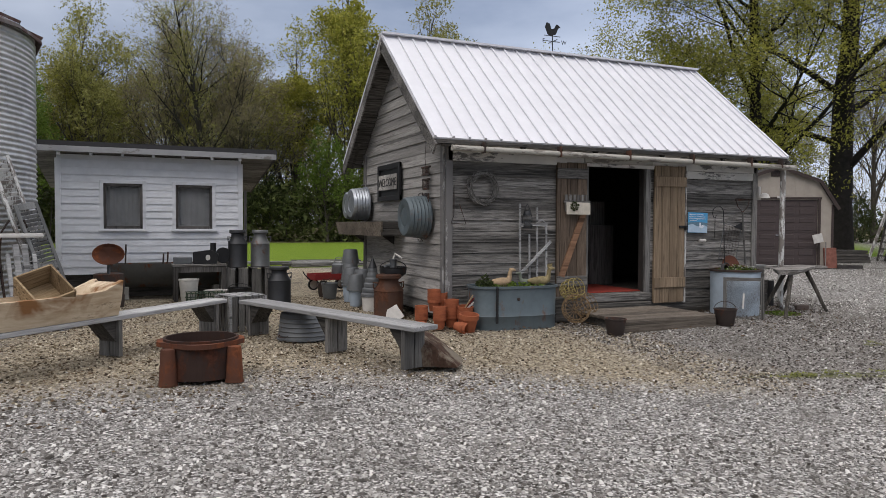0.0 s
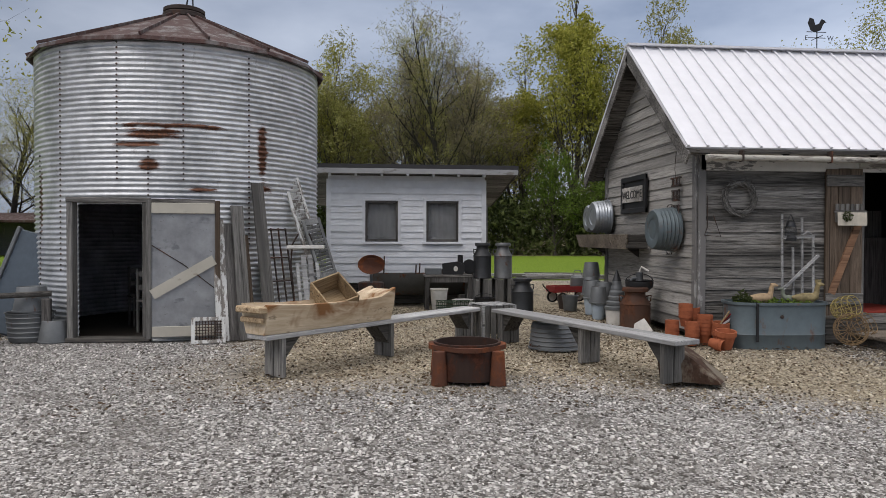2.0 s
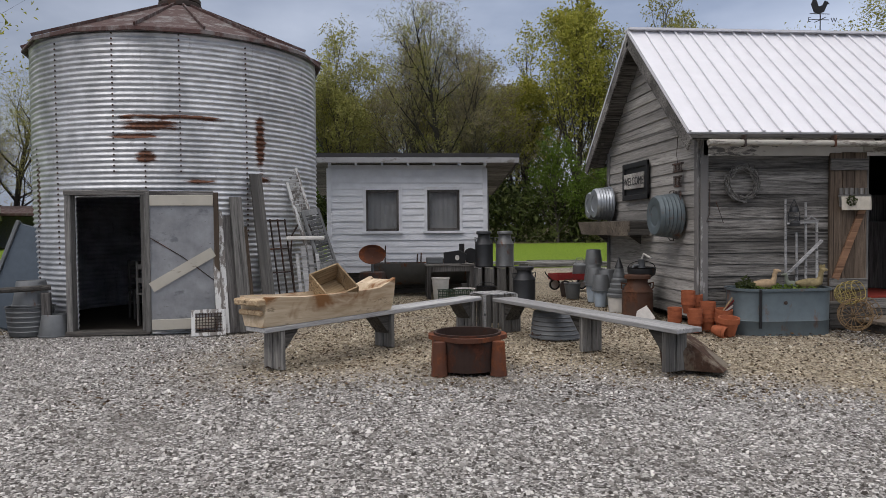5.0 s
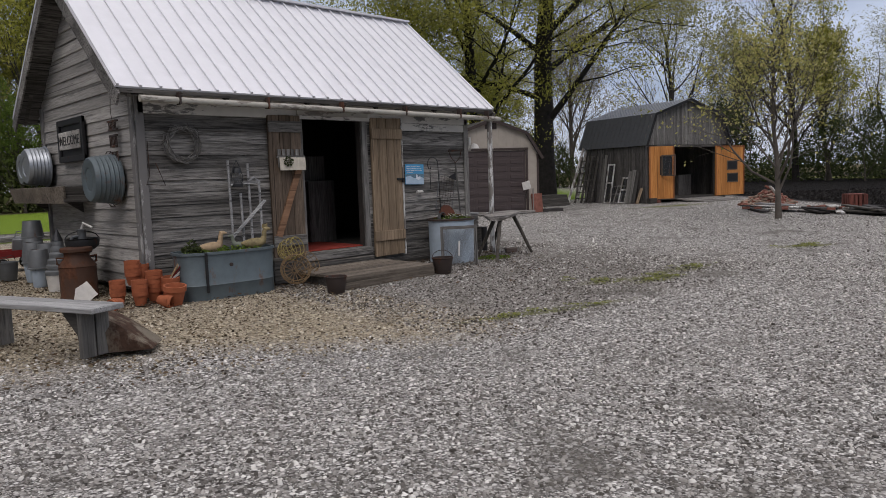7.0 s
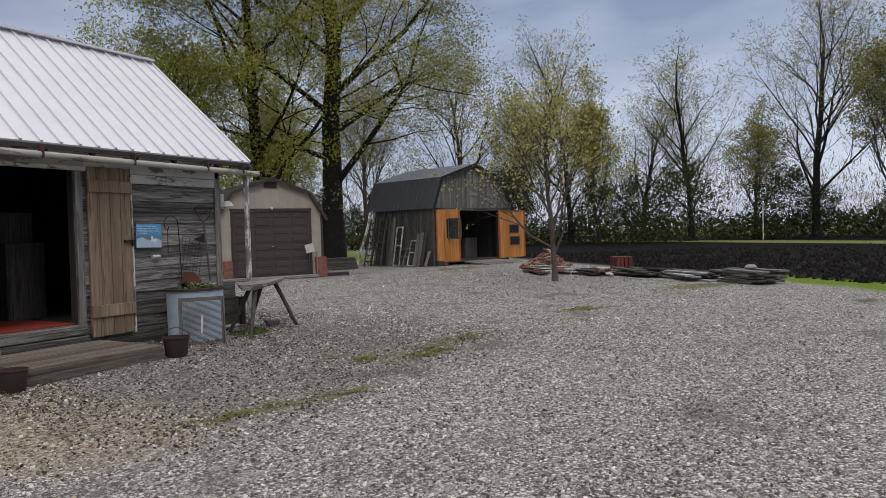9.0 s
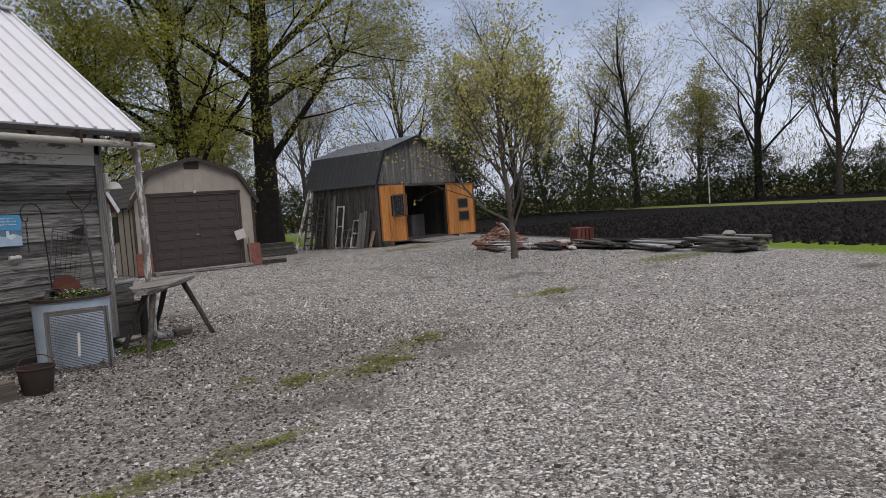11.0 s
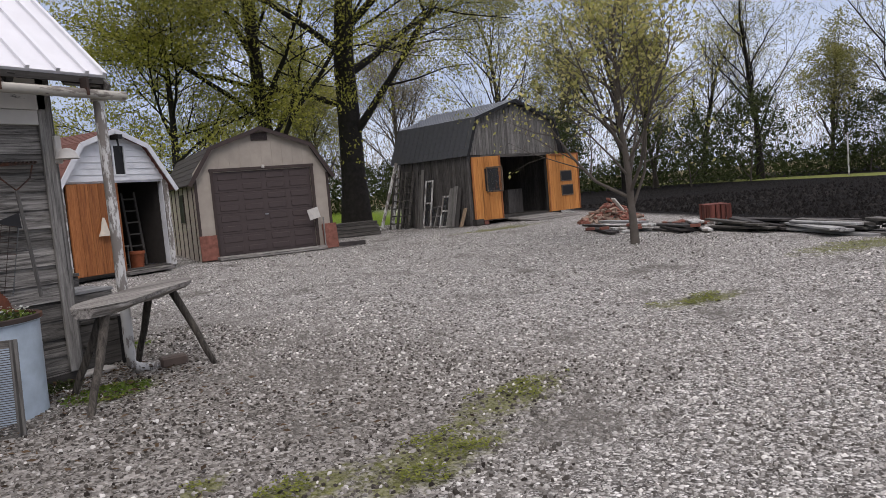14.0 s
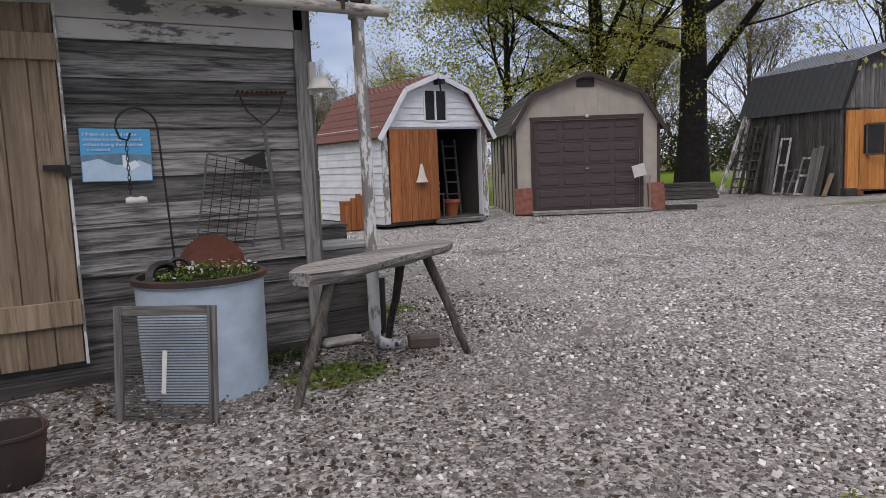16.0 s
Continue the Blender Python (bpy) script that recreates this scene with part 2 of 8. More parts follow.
def leafmat(name, a, b):
    m = Mat(name, 0.75, 0.0, False)
    geo = m.n.new("ShaderNodeNewGeometry")
    m.col = m.ramp(geo.outputs["Random Per Island"], [(0.0, a), (1.0, b)])
    tr, mx = m.n.new("ShaderNodeBsdfTranslucent"), m.n.new("ShaderNodeMixShader")
    mx.inputs[0].default_value = 0.45
    m.done()
    m.l.new(m.col, tr.inputs["Color"])
    m.l.new(m.b.outputs[0], mx.inputs[1])
    m.l.new(tr.outputs[0], mx.inputs[2])
    m.l.new(mx.outputs[0], m.n["Material Output"].inputs["Surface"])
    return m.m


LEAF_YELLOW = leafmat("yellow_green_leaves", (0.22, 0.23, 0.035), (0.48, 0.46, 0.10))
LEAF_OLIVE = leafmat("olive_leaves", (0.18, 0.185, 0.055), (0.40, 0.38, 0.13))
LEAF_BROWN = leafmat("brown_grey_buds", (0.17, 0.15, 0.095), (0.34, 0.295, 0.19))
LEAF_GREEN = leafmat("fresh_green_leaves", (0.08, 0.13, 0.02), (0.19, 0.27, 0.05))
LEAF_DARK = leafmat("dark_green_leaves", (0.030, 0.045, 0.015), (0.085, 0.105, 0.036))
LEAF_EDGE = leafmat("mid_green_undergrowth", (0.075, 0.10, 0.032), (0.19, 0.22, 0.075))
LEAF_AMBER = leafmat("amber_young_leaves", (0.30, 0.32, 0.09), (0.58, 0.52, 0.20))

glass = Mat("window_glass", 0.08)
glass.b.inputs["Transmission Weight"].default_value = 0.0
glass.b.inputs["Alpha"].default_value = 0.18
glass.col = glass.ramp(glass.noise(3), [(0.3, (0.05, 0.055, 0.06)), (0.7, (0.10, 0.105, 0.11))])
GLASS = glass.done()

# ---- building helpers ----


def mesh_of(bm, name, mat, smooth=False):
    me = bpy.data.meshes.new(name)
    bm.normal_update()
    bm.to_mesh(me)
    bm.free()
    me.materials.append(mat)
    if smooth:
        me.polygons.foreach_set("use_smooth", [True] * len(me.polygons))
        me.set_sharp_from_angle(angle=radians(40))
    return me


def part(name, bm, mat, parent, label="", smooth=False, m=None):
    ob = new(name, mesh_of(bm, name, mat, smooth))
    ob.parent = parent
    if m is not None:
        ob.matrix_local = m
    if label:
        ob["label"] = label
    return ob


def piece(name, me, parent, m):
    ob = new(name, me)
    ob.parent = parent
    ob.matrix_local = m
    return ob


def thing(name, label, category, m=None, group="", kind=""):
    ob = new(name)
    ob.empty_display_size = 0.1
    if m is not None:
        ob.matrix_world = m
    return tagged(ob, label, category, group, kind)


def solo(name, bm, mat, label, category, m=None, group="", kind="", smooth=False):
    ob = new(name, mesh_of(bm, name, mat, smooth))
    if m is not None:
        ob.matrix_world = m
    return tagged(ob, label, category, group, kind)


def box(bm, c, s, m=None, bevel=0.0):
    r = bmesh.ops.create_cube(bm, size=1.0)
    t = Matrix.Translation(c) @ Matrix.Diagonal((*s, 1))
    if m is not None:
        t = m @ t
    bmesh.ops.transform(bm, matrix=t, verts=r["verts"])
    if bevel:
        es = list({e for v in r["verts"] for e in v.link_edges})
        bmesh.ops.bevel(bm, geom=es, offset=bevel, segments=1, affect="EDGES")
    return bm


def B(c, s, m=None, bevel=0.0):
    return box(bmesh.new(), c, s, m, bevel)


def beam(bm, p, q, w, h, up=(0, 0, 1)):
    """A bar of section w x h from p to q."""
    p, q = Vector(p), Vector(q)
    x = (q - p).normalized()
    u = Vector(up)
    if abs(x.dot(u)) > 0.99:
        u = Vector((0, 1, 0))
    y = u.cross(x).normalized()
    z = x.cross(y)
    m = Matrix((x, y, z)).transposed().to_4x4()
    m.translation = (p + q) / 2
    return box(bm, (0, 0, 0), ((q - p).length, w, h), m)


def rings(bm, loops, close=True, cap=True):
    vs = [[bm.verts.new(p) for p in lp] for lp in loops]
    k = len(vs[0])
    for a, b in zip(vs, vs[1:]):
        for i in range(k if close else k - 1):
            bm.faces.new((a[i], a[(i + 1) % k], b[(i + 1) % k], b[i]))
    if cap:
        bm.faces.new(vs[0][::-1])
        bm.faces.new(vs[-1])
    return bm


def lathe(bm, prof, seg=20, c=(0, 0, 0), sx=1.0, sy=1.0, cap=True):
    lps = []
    for r, z in prof:
        r = max(r, 0.0006)
        lps.append([(c[0] + sx * r * math.cos(2 * math.pi * i / seg), c[1] + sy * r * math.sin(2 * math.pi * i / seg), c[2] + z) for i in range(seg)])
    return rings(bm, lps, True, cap)


def tube(bm, pts, radii, seg=8):
    pts = [Vector(p) for p in pts]
    if isinstance(radii, (int, float)):
        radii = [radii] * len(pts)
    lps = []
    ref = Vector((0.13, 0.31, 0.94))
    for i, p in enumerate(pts):
        d = (pts[min(i + 1, len(pts) - 1)] - pts[max(i - 1, 0)]).normalized()
        r0 = ref if abs(d.dot(ref)) < 0.97 else Vector((1, 0, 0))
        x = d.cross(r0).normalized()
        y = d.cross(x)
        lps.append([p + radii[i] * (math.cos(2 * math.pi * k / seg) * x + math.sin(2 * math.pi * k / seg) * y) for k in range(seg)])
    return rings(bm, lps)


def prism(bm, poly, h, m):
    """A polygon in the local xy plane pushed up by h along local z, by the pose m."""
    a = [m @ Vector((x, y, 0)) for x, y in poly]
    b = [m @ Vector((x, y, h)) for x, y in poly]
    va, vb = [bm.verts.new(p) for p in a], [bm.verts.new(p) for p in b]
    n = len(poly)
    for i in range(n):
        bm.faces.new((va[i], va[(i + 1) % n], vb[(i + 1) % n], vb[i]))
    bm.faces.new(va[::-1])
    bm.faces.new(vb)
    bmesh.ops.recalc_face_normals(bm, faces=bm.faces[:])
    return bm


UP = pose(0, 0, 0, 90, 0, 0)  # local xy plane stood up: x stays x, y goes up, depth goes to -y


def soup(name, verts, faces, mat, smooth=False):
    me = bpy.data.meshes.new(name)
    me.from_pydata(verts, [], faces)
    me.materials.append(mat)
    if smooth:
        me.polygons.foreach_set("use_smooth", [True] * len(me.polygons))
    return me


def smoothstep(v, a, b):
    k = min(1.0, max(0.0, (v - a) / (b - a)))
    return k * k * (3 - 2 * k)


def ground_z(x, y):
    """The yard dips a little towards the drive."""
    dip = smoothstep(-y, 0.6, 3.6) * smoothstep(x, -3.5, 1.5)
    far = 1 - smoothstep(x, 11, 15)
    return -0.12 * dip * far


# ---- ground ----
def ground_material():
    m = Mat("gravel_yard", 0.95, 0.0, False)
    m.b.inputs["Specular IOR Level"].default_value = 0.06
    sep = m.n.new("ShaderNodeSeparateXYZ")
    m.l.new(m.co, sep.inputs[0])
    X, Y = sep.outputs["X"], sep.outputs["Y"]
    wob = m.math("MULTIPLY", m.math("ADD", m.noise(0.35, (1, 1, 1), 4), -0.5), 3.2)
    wob2 = m.math("MULTIPLY", m.math("ADD", m.noise(1.6, (1, 1, 1), 5), -0.5), 1.6)
    # crushed stone in two sizes, joints darkened in the colour for crevice shade
    warp = m.n.new("ShaderNodeVectorMath")
    warp.operation = "MULTIPLY_ADD"
    wn2 = m.n.new("ShaderNodeTexNoise")
    wn2.inputs["Scale"].default_value, wn2.inputs["Detail"].default_value = 45, 2
    m.l.new(m.co, wn2.inputs["Vector"])
    m.l.new(wn2.outputs["Color"], warp.inputs[0])
    warp.inputs[1].default_value = (0.012, 0.012, 0.012)
    m.l.new(m.co, warp.inputs[2])
    sizes = []
    for scale in (44, 92):
        cell = m.n.new("ShaderNodeTexVoronoi")
        m.l.new(warp.outputs[0], cell.inputs["Vector"])
        cell.inputs["Scale"].default_value = scale
        csep = m.n.new("ShaderNodeSeparateColor")
        m.l.new(cell.outputs["Color"], csep.inputs[0])
        sizes.append((cell.outputs["Distance"], csep.outputs[0], csep.outputs[1]))
    pick = m.step(sizes[0][2], 0.40, 0.46)

    def blend(i):
        big, small = m.math("MULTIPLY", sizes[0][i], pick), m.math("MULTIPLY", sizes[1][i], m.math("SUBTRACT", 1.0, pick))
        return m.math("ADD", big, small)

    dist, tone, tone2 = blend(0), blend(1), blend(2)
    m.col = m.ramp(tone, [(0.0, (0.06, 0.055, 0.050)), (0.3, (0.23, 0.219, 0.205)), (0.7, (0.50, 0.484, 0.457)), (1.0, (0.82, 0.80, 0.77))])
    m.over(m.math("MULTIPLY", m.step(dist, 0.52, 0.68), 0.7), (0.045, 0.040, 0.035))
    # raked, trodden and dusty patches
    m.over(m.math("MULTIPLY", m.step(m.noise(9, (1, 1, 1), 8, 0.8), 0.56, 0.66), 0.45), (0.07, 0.063, 0.055))
    m.over(m.math("MULTIPLY", m.step(m.noise(3.1, (0.5, 1.2, 1), 7, 0.75), 0.55, 0.70), 0.40), (0.50, 0.485, 0.46))
    brown = m.ramp(tone2, [(0.0, (0.040, 0.030, 0.020)), (0.45, (0.19, 0.150, 0.098)), (1.0, (0.54, 0.47, 0.34))])
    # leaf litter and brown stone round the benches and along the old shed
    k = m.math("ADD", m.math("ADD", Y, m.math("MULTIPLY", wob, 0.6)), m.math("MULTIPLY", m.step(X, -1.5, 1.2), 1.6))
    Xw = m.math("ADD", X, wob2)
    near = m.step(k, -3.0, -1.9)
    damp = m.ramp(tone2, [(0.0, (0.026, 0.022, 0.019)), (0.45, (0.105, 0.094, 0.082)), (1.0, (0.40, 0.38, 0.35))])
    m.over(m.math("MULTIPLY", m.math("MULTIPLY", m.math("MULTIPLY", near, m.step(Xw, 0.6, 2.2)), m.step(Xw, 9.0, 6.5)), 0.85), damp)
    m.over(m.math("MULTIPLY", m.math("MULTIPLY", m.math("MULTIPLY", near, m.step(Xw, -6.2, -5.0)), m.step(Xw, 2.4, 0.8)), 0.85), brown)
    m.over(m.step(m.noise(0.9, (1, 1, 1), 5), 0.56, 0.75), (0.12, 0.112, 0.10))
    # moss patches
    spots = m.noise(7, (1, 1, 1), 5, 0.7)
    for (px, py, rx, ry, turn) in MOSS:
        dx, dy = m.math("ADD", X, -px), m.math("ADD", Y, -py)
        ca, sa = math.cos(turn), math.sin(turn)
        u = m.math("ADD", m.math("MULTIPLY", dx, ca / rx), m.math("MULTIPLY", dy, sa / rx))
        v = m.math("ADD", m.math("MULTIPLY", dx, -sa / ry), m.math("MULTIPLY", dy, ca / ry))
        d = m.math("SQRT", m.math("ADD", m.math("MULTIPLY", u, u), m.math("MULTIPLY", v, v)))
        d = m.math("ADD", d, m.math("MULTIPLY", m.math("ADD", spots, -0.5), 2.6))
        m.over(m.math("MULTIPLY", m.step(d, 1.0, 0.45), 0.7), m.ramp(m.noise(40), [(0.3, (0.07, 0.075, 0.02)), (0.7, (0.19, 0.20, 0.05))]))
    grass = m.ramp(m.noise(30, (1, 1, 1), 6, 0.7), [(0.3, (0.075, 0.13, 0.014)), (0.72, (0.24, 0.34, 0.045))])
    soil = m.ramp(m.noise(5, (1, 1, 1), 8, 0.75), [(0.3, (0.004, 0.0036, 0.0034)), (0.72, (0.017, 0.0155, 0.015))])
    tan = m.ramp(m.noise(0.6, (1, 1, 1), 6, 0.7), [(0.3, (0.11, 0.10, 0.055)), (0.7, (0.20, 0.175, 0.10))])
    # distance from the yard towards the ploughed field
    S = m.math("ADD", m.math("MULTIPLY", X, 0.676), m.math("MULTIPLY", Y, -0.737))
    Sw = m.math("ADD", S, m.math("MULTIPLY", wob2, 0.5))
    m.over(m.math("MULTIPLY", m.step(Sw, 15.3, 15.9), m.step(m.math("ADD", Y, wob2), -5.4, -6.6)), grass)
    m.over(m.math("MULTIPLY", m.step(Sw, 15.4, 16.2), m.step(m.math("ADD", Y, wob2), -6.4, -5.2)), soil)
    m.over(m.step(Sw, 16.7, 17.2), soil)
    m.over(m.step(S, 38.0, 38.6), m.ramp(m.noise(3, (1, 1, 1), 5), [(0.3, (0.13, 0.15, 0.045)), (0.7, (0.25, 0.27, 0.09))]))
    m.over(m.step(S, 43.0, 44.0), soil)
    m.over(m.step(S, 62.0, 66.0), tan)
    # lawns behind the sheds and beside the silo
    lawn1 = m.step(m.math("ADD", Y, m.math("MULTIPLY", wob, 0.5)), 12.6, 13.4)
    lawn2 = m.math("MULTIPLY", m.step(m.math("ADD", X, m.math("MULTIPLY", wob, 0.3)), -10.2, -10.9), m.step(m.math("ADD", Y, m.math("MULTIPLY", X, 0.35)), -2.6, -1.6))
    lawn = m.math("MULTIPLY", m.math("MAXIMUM", lawn1, lawn2), m.step(S, 12.0, 9.0))
    m.over(lawn, grass)
    m.over(m.step(m.math("ADD", Y, wob), 41.0, 44.0), tan)
    m.bump(m.math("SUBTRACT", 1.0, dist), 0.9, 0.018)
    m.bump(m.noise(2.2, (1, 1, 1), 5), 0.35, 0.12)
    return m.done()


MOSS = [(4.75, -3.25, 0.5, 0.18, -0.25), (5.35, -3.6, 0.7, 0.3, -0.1), (6.45, -3.5, 0.75, 0.26, -0.05), (10.2, -3.8, 0.8, 0.25, -0.5), (2.6, -3.85, 1.3, 0.16, -0.3), (4.55, -2.75, 0.22, 0.1, 0.3),
        (5.35, -0.75, 0.42, 0.25, 0.2), (6.3, 0.9, 0.5, 0.3, 0.0), (14.5, -5.2, 1.4, 0.5, -0.7), (21.0, 4.6, 2.2, 0.5, -0.3)]


def build_ground():
    xs = np.unique(np.concatenate([np.linspace(-3000, -60, 10), np.linspace(-60, -14, 12), np.arange(-14, 22, 0.4), np.linspace(22, 120, 40), np.linspace(120, 3000, 10)]))
    ys = np.unique(np.concatenate([np.linspace(-3000, -60, 10), np.linspace(-60, -14, 16), np.arange(-14, 16, 0.4), np.linspace(16, 120, 30), np.linspace(120, 3000, 10)]))
    nx = len(xs)
    vs = []
    for y in ys:
        for x in xs:
            s = 0.676 * x - 0.737 * y
            z = ground_z(x, y) - 0.012
            if -14 < x < 22 and -14 < y < 16:
                z += 0.02 * (noise.noise(Vector((x * 0.8, y * 0.8, 0))))
            if 17.3 < s < 37:
                z += 0.05 * noise.noise(Vector((x * 2.1, y * 2.1, 3)))
            vs.append((x, y, z))
    fs = [(j * nx + i, j * nx + i + 1, (j + 1) * nx + i + 1, (j + 1) * nx + i) for j in range(len(ys) - 1) for i in range(nx - 1)]
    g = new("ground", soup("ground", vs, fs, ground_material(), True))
    tagged(g, "gravel yard with leaf litter, moss, lawn and ploughed soil beyond", "ground", kind="structure")


build_ground()

# ---- buildings ----
random.seed(4)


def boards(parent, x0, x1, z0, z1, pitch, mat, m, top=None, joint=2.4, lap=0.012, holes=()):
    """Lapped boards on a wall face: local x along the wall, z up, the face at local y = 0 looking to -y.
    top(z) gives the x range left at a height (for a gable). holes: (x0, x1, z0, z1) left out."""
    z = z0
    while z < z1 - 0.02:
        h = min(pitch, z1 - z)
        a, b = (x0, x1) if top is None else top(z + h * 0.95)
        if b - a < 0.06:
            break
        spans = [(a, b)]
        for hx0, hx1, hz0, hz1 in holes:
            if z + h * 0.5 > hz0 and z + h * 0.5 < hz1:
                cut = []
                for p, q in spans:
                    if hx1 <= p or hx0 >= q:
                        cut.append((p, q))
                    else:
                        if hx0 - p > 0.03:
                            cut.append((p, hx0))
                        if q - hx1 > 0.03:
                            cut.append((hx1, q))
                spans = cut
        for p, q in spans:
            cuts = [p]
            while q - cuts[-1] > joint * 1.5:
                cuts.append(cuts[-1] + joint * random.uniform(0.7, 1.3))
            cuts.append(q)
            for c, d in zip(cuts, cuts[1:]):
                L = d - c - 0.004
                bm = bmesh.new()
                t = lap + random.uniform(0, 0.009)
                ys = ((-t - 0.010, 0.0), (-t + 0.002, h - 0.004))
                prof = [(-t - 0.016, 0.0), (-t, h + 0.006), (0.0, h + 0.006), (0.0, 0.0)]
                lp0 = [(-L / 2, y, zz) for y, zz in prof]
                lp1 = [(L / 2, y, zz) for y, zz in prof]
                rings(bm, [lp0, lp1])
                bmesh.ops.recalc_face_normals(bm, faces=bm.faces[:])
                part("siding_board", bm, mat, parent, m=m @ pose((c + d) / 2, random.uniform(-0.002, 0.002), z, 0, random.uniform(-0.22, 0.22), 0))
        z += pitch


def roof_slab(name, p0, p1, p2, p3, th, mat, parent, label=""):
    """A flat slab with its top corners in order; thickness downwards."""
    top = [Vector(p) for p in (p0, p1, p2, p3)]
    n = (top[1] - top[0]).cross(top[3] - top[0]).normalized()
    if n.z < 0:
        n = -n
    bm = bmesh.new()
    va = [bm.verts.new(p) for p in top]
    vb = [bm.verts.new(p - n * th) for p in top]
    bm.faces.new(va)
    bm.faces.new(vb[::-1])
    for i in range(4):
        bm.faces.new((va[i], vb[i], vb[(i + 1) % 4], va[(i + 1) % 4]))
    bmesh.ops.recalc_face_normals(bm, faces=bm.faces[:])
    return part(name, bm, mat, parent, label)


# the old grey shed ------------------------------------------------------
SX, SY, EZ, RZ = 5.46, 3.53, 2.43, 4.215
shed = thing("old_shed", "weathered grey wooden shed with a white metal roof", "shed")


def gable_poly(half, low, zb):
    return [(-half, zb), (half, zb), (half, low), (0, low + half * 0.837), (-half, low)]


def build_shed():
    T = 0.1
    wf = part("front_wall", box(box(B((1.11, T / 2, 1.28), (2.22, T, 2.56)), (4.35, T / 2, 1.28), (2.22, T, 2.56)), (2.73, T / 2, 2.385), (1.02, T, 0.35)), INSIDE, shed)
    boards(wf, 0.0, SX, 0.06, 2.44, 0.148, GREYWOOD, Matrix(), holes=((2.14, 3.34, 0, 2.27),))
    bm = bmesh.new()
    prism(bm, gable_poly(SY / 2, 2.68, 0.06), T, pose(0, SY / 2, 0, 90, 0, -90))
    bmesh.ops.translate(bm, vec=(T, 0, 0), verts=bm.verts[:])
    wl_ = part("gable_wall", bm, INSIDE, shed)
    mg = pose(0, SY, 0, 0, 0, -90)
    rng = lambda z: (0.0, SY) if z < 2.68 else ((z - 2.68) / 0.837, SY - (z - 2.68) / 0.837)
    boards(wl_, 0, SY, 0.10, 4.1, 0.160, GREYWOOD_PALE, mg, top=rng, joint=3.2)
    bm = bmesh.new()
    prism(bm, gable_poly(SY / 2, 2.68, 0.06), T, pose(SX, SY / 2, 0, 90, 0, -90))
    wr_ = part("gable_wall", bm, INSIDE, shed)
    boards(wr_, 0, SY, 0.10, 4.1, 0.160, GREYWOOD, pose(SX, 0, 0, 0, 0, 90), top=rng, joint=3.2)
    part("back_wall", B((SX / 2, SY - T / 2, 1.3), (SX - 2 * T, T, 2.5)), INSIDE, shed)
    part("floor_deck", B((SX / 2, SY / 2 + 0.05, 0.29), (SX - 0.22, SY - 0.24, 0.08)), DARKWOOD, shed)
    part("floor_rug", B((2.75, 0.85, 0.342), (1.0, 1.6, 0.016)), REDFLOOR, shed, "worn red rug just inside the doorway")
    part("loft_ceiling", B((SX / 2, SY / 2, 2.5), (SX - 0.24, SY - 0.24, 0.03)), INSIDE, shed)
    part("door_sill", B((2.72, -0.03, 0.27), (1.18, 0.18, 0.12), None, 0.012), GREYWOOD, shed)
    part("door_sill", B((2.72, -0.06, 0.15), (1.2, 0.14, 0.1), None, 0.012), DARKWOOD, shed)
    part("skirting_beam", B((SX / 2, 0.03, 0.02), (SX, 0.12, 0.12)), DARKWOOD, shed)
    for x in (-0.012, SX + 0.012):
        part("corner_board", B((0, 0, 1.25), (0.1, 0.03, 2.42), None, 0.004), GREYWOOD_Z if x > 1 else CORNERPAINT, shed, m=pose(x + (0.03 if x < 1 else -0.03), -0.045, 0.03))
        part("corner_board", B((0, 0, 1.25), (0.03, 0.1, 2.42), None, 0.004), GREYWOOD_Z if x > 1 else CORNERPAINT, shed, m=pose(x + (-0.035 if x < 1 else 0.035), 0.02, 0.03))
    part("corner_board", B((-0.04, SY - 0.03, 1.3), (0.03, 0.12, 2.5), None, 0.004), CORNERPAINT, shed)
    for x in (2.18, 3.30):
        part("door_frame", B((0, 0, 0), (0.09, 0.15, 1.92), None, 0.004), GREYWOOD_Z, shed, m=pose(x, 0.03, 1.27))
    part("door_head", B((2.74, -0.03, 2.29), (1.22, 0.1, 0.13), None, 0.006), CREAMPAINT, shed, "cracked pale board over the doorway")
    part("frieze_board", B((SX / 2, -0.045, 2.30), (SX, 0.03, 0.25), None, 0.004), painted_frieze(), shed, "board with flaking paint under the eave")
    part("frieze_board", B((4.69, -0.046, 2.113), (1.40, 0.024, 0.115), None, 0.004), painted_frieze(), shed, "lower board with flaking cream paint")
    # plank doors folded back on both sides
    for x, w, mat, zt, zb, tag in ((1.92, 0.50, DARKBROWN_Z, 2.22, 0.30, 0), (3.68, 0.58, BROWNWOOD_Z, 2.24, 0.15, 1)):
        dr = part("plank_door", B((0, 0, 0), (w, 0.02, zt - zb - 0.05)), mat, shed, "plank door folded open against the wall", m=pose(x, -0.058, (zt + zb) / 2, 0, 0, 0))
        n = 4 if tag else 3
        for i in range(n):
            part("plank", B((0, 0, 0), (w / n - 0.006, 0.024, zt - zb - random.uniform(0, 0.02)), None, 0.003), mat, dr, m=pose(-w / 2 + (i + 0.5) * w / n, -0.014, random.uniform(-0.006, 0.006)))
        for z in (0.80, -0.73):
            part("batten", B((0, 0, 0), (w + 0.015, 0.024, 0.15), None, 0.004), BROWNWOOD_Z if tag else GREYWOOD, dr, m=pose(0, -0.038, z))
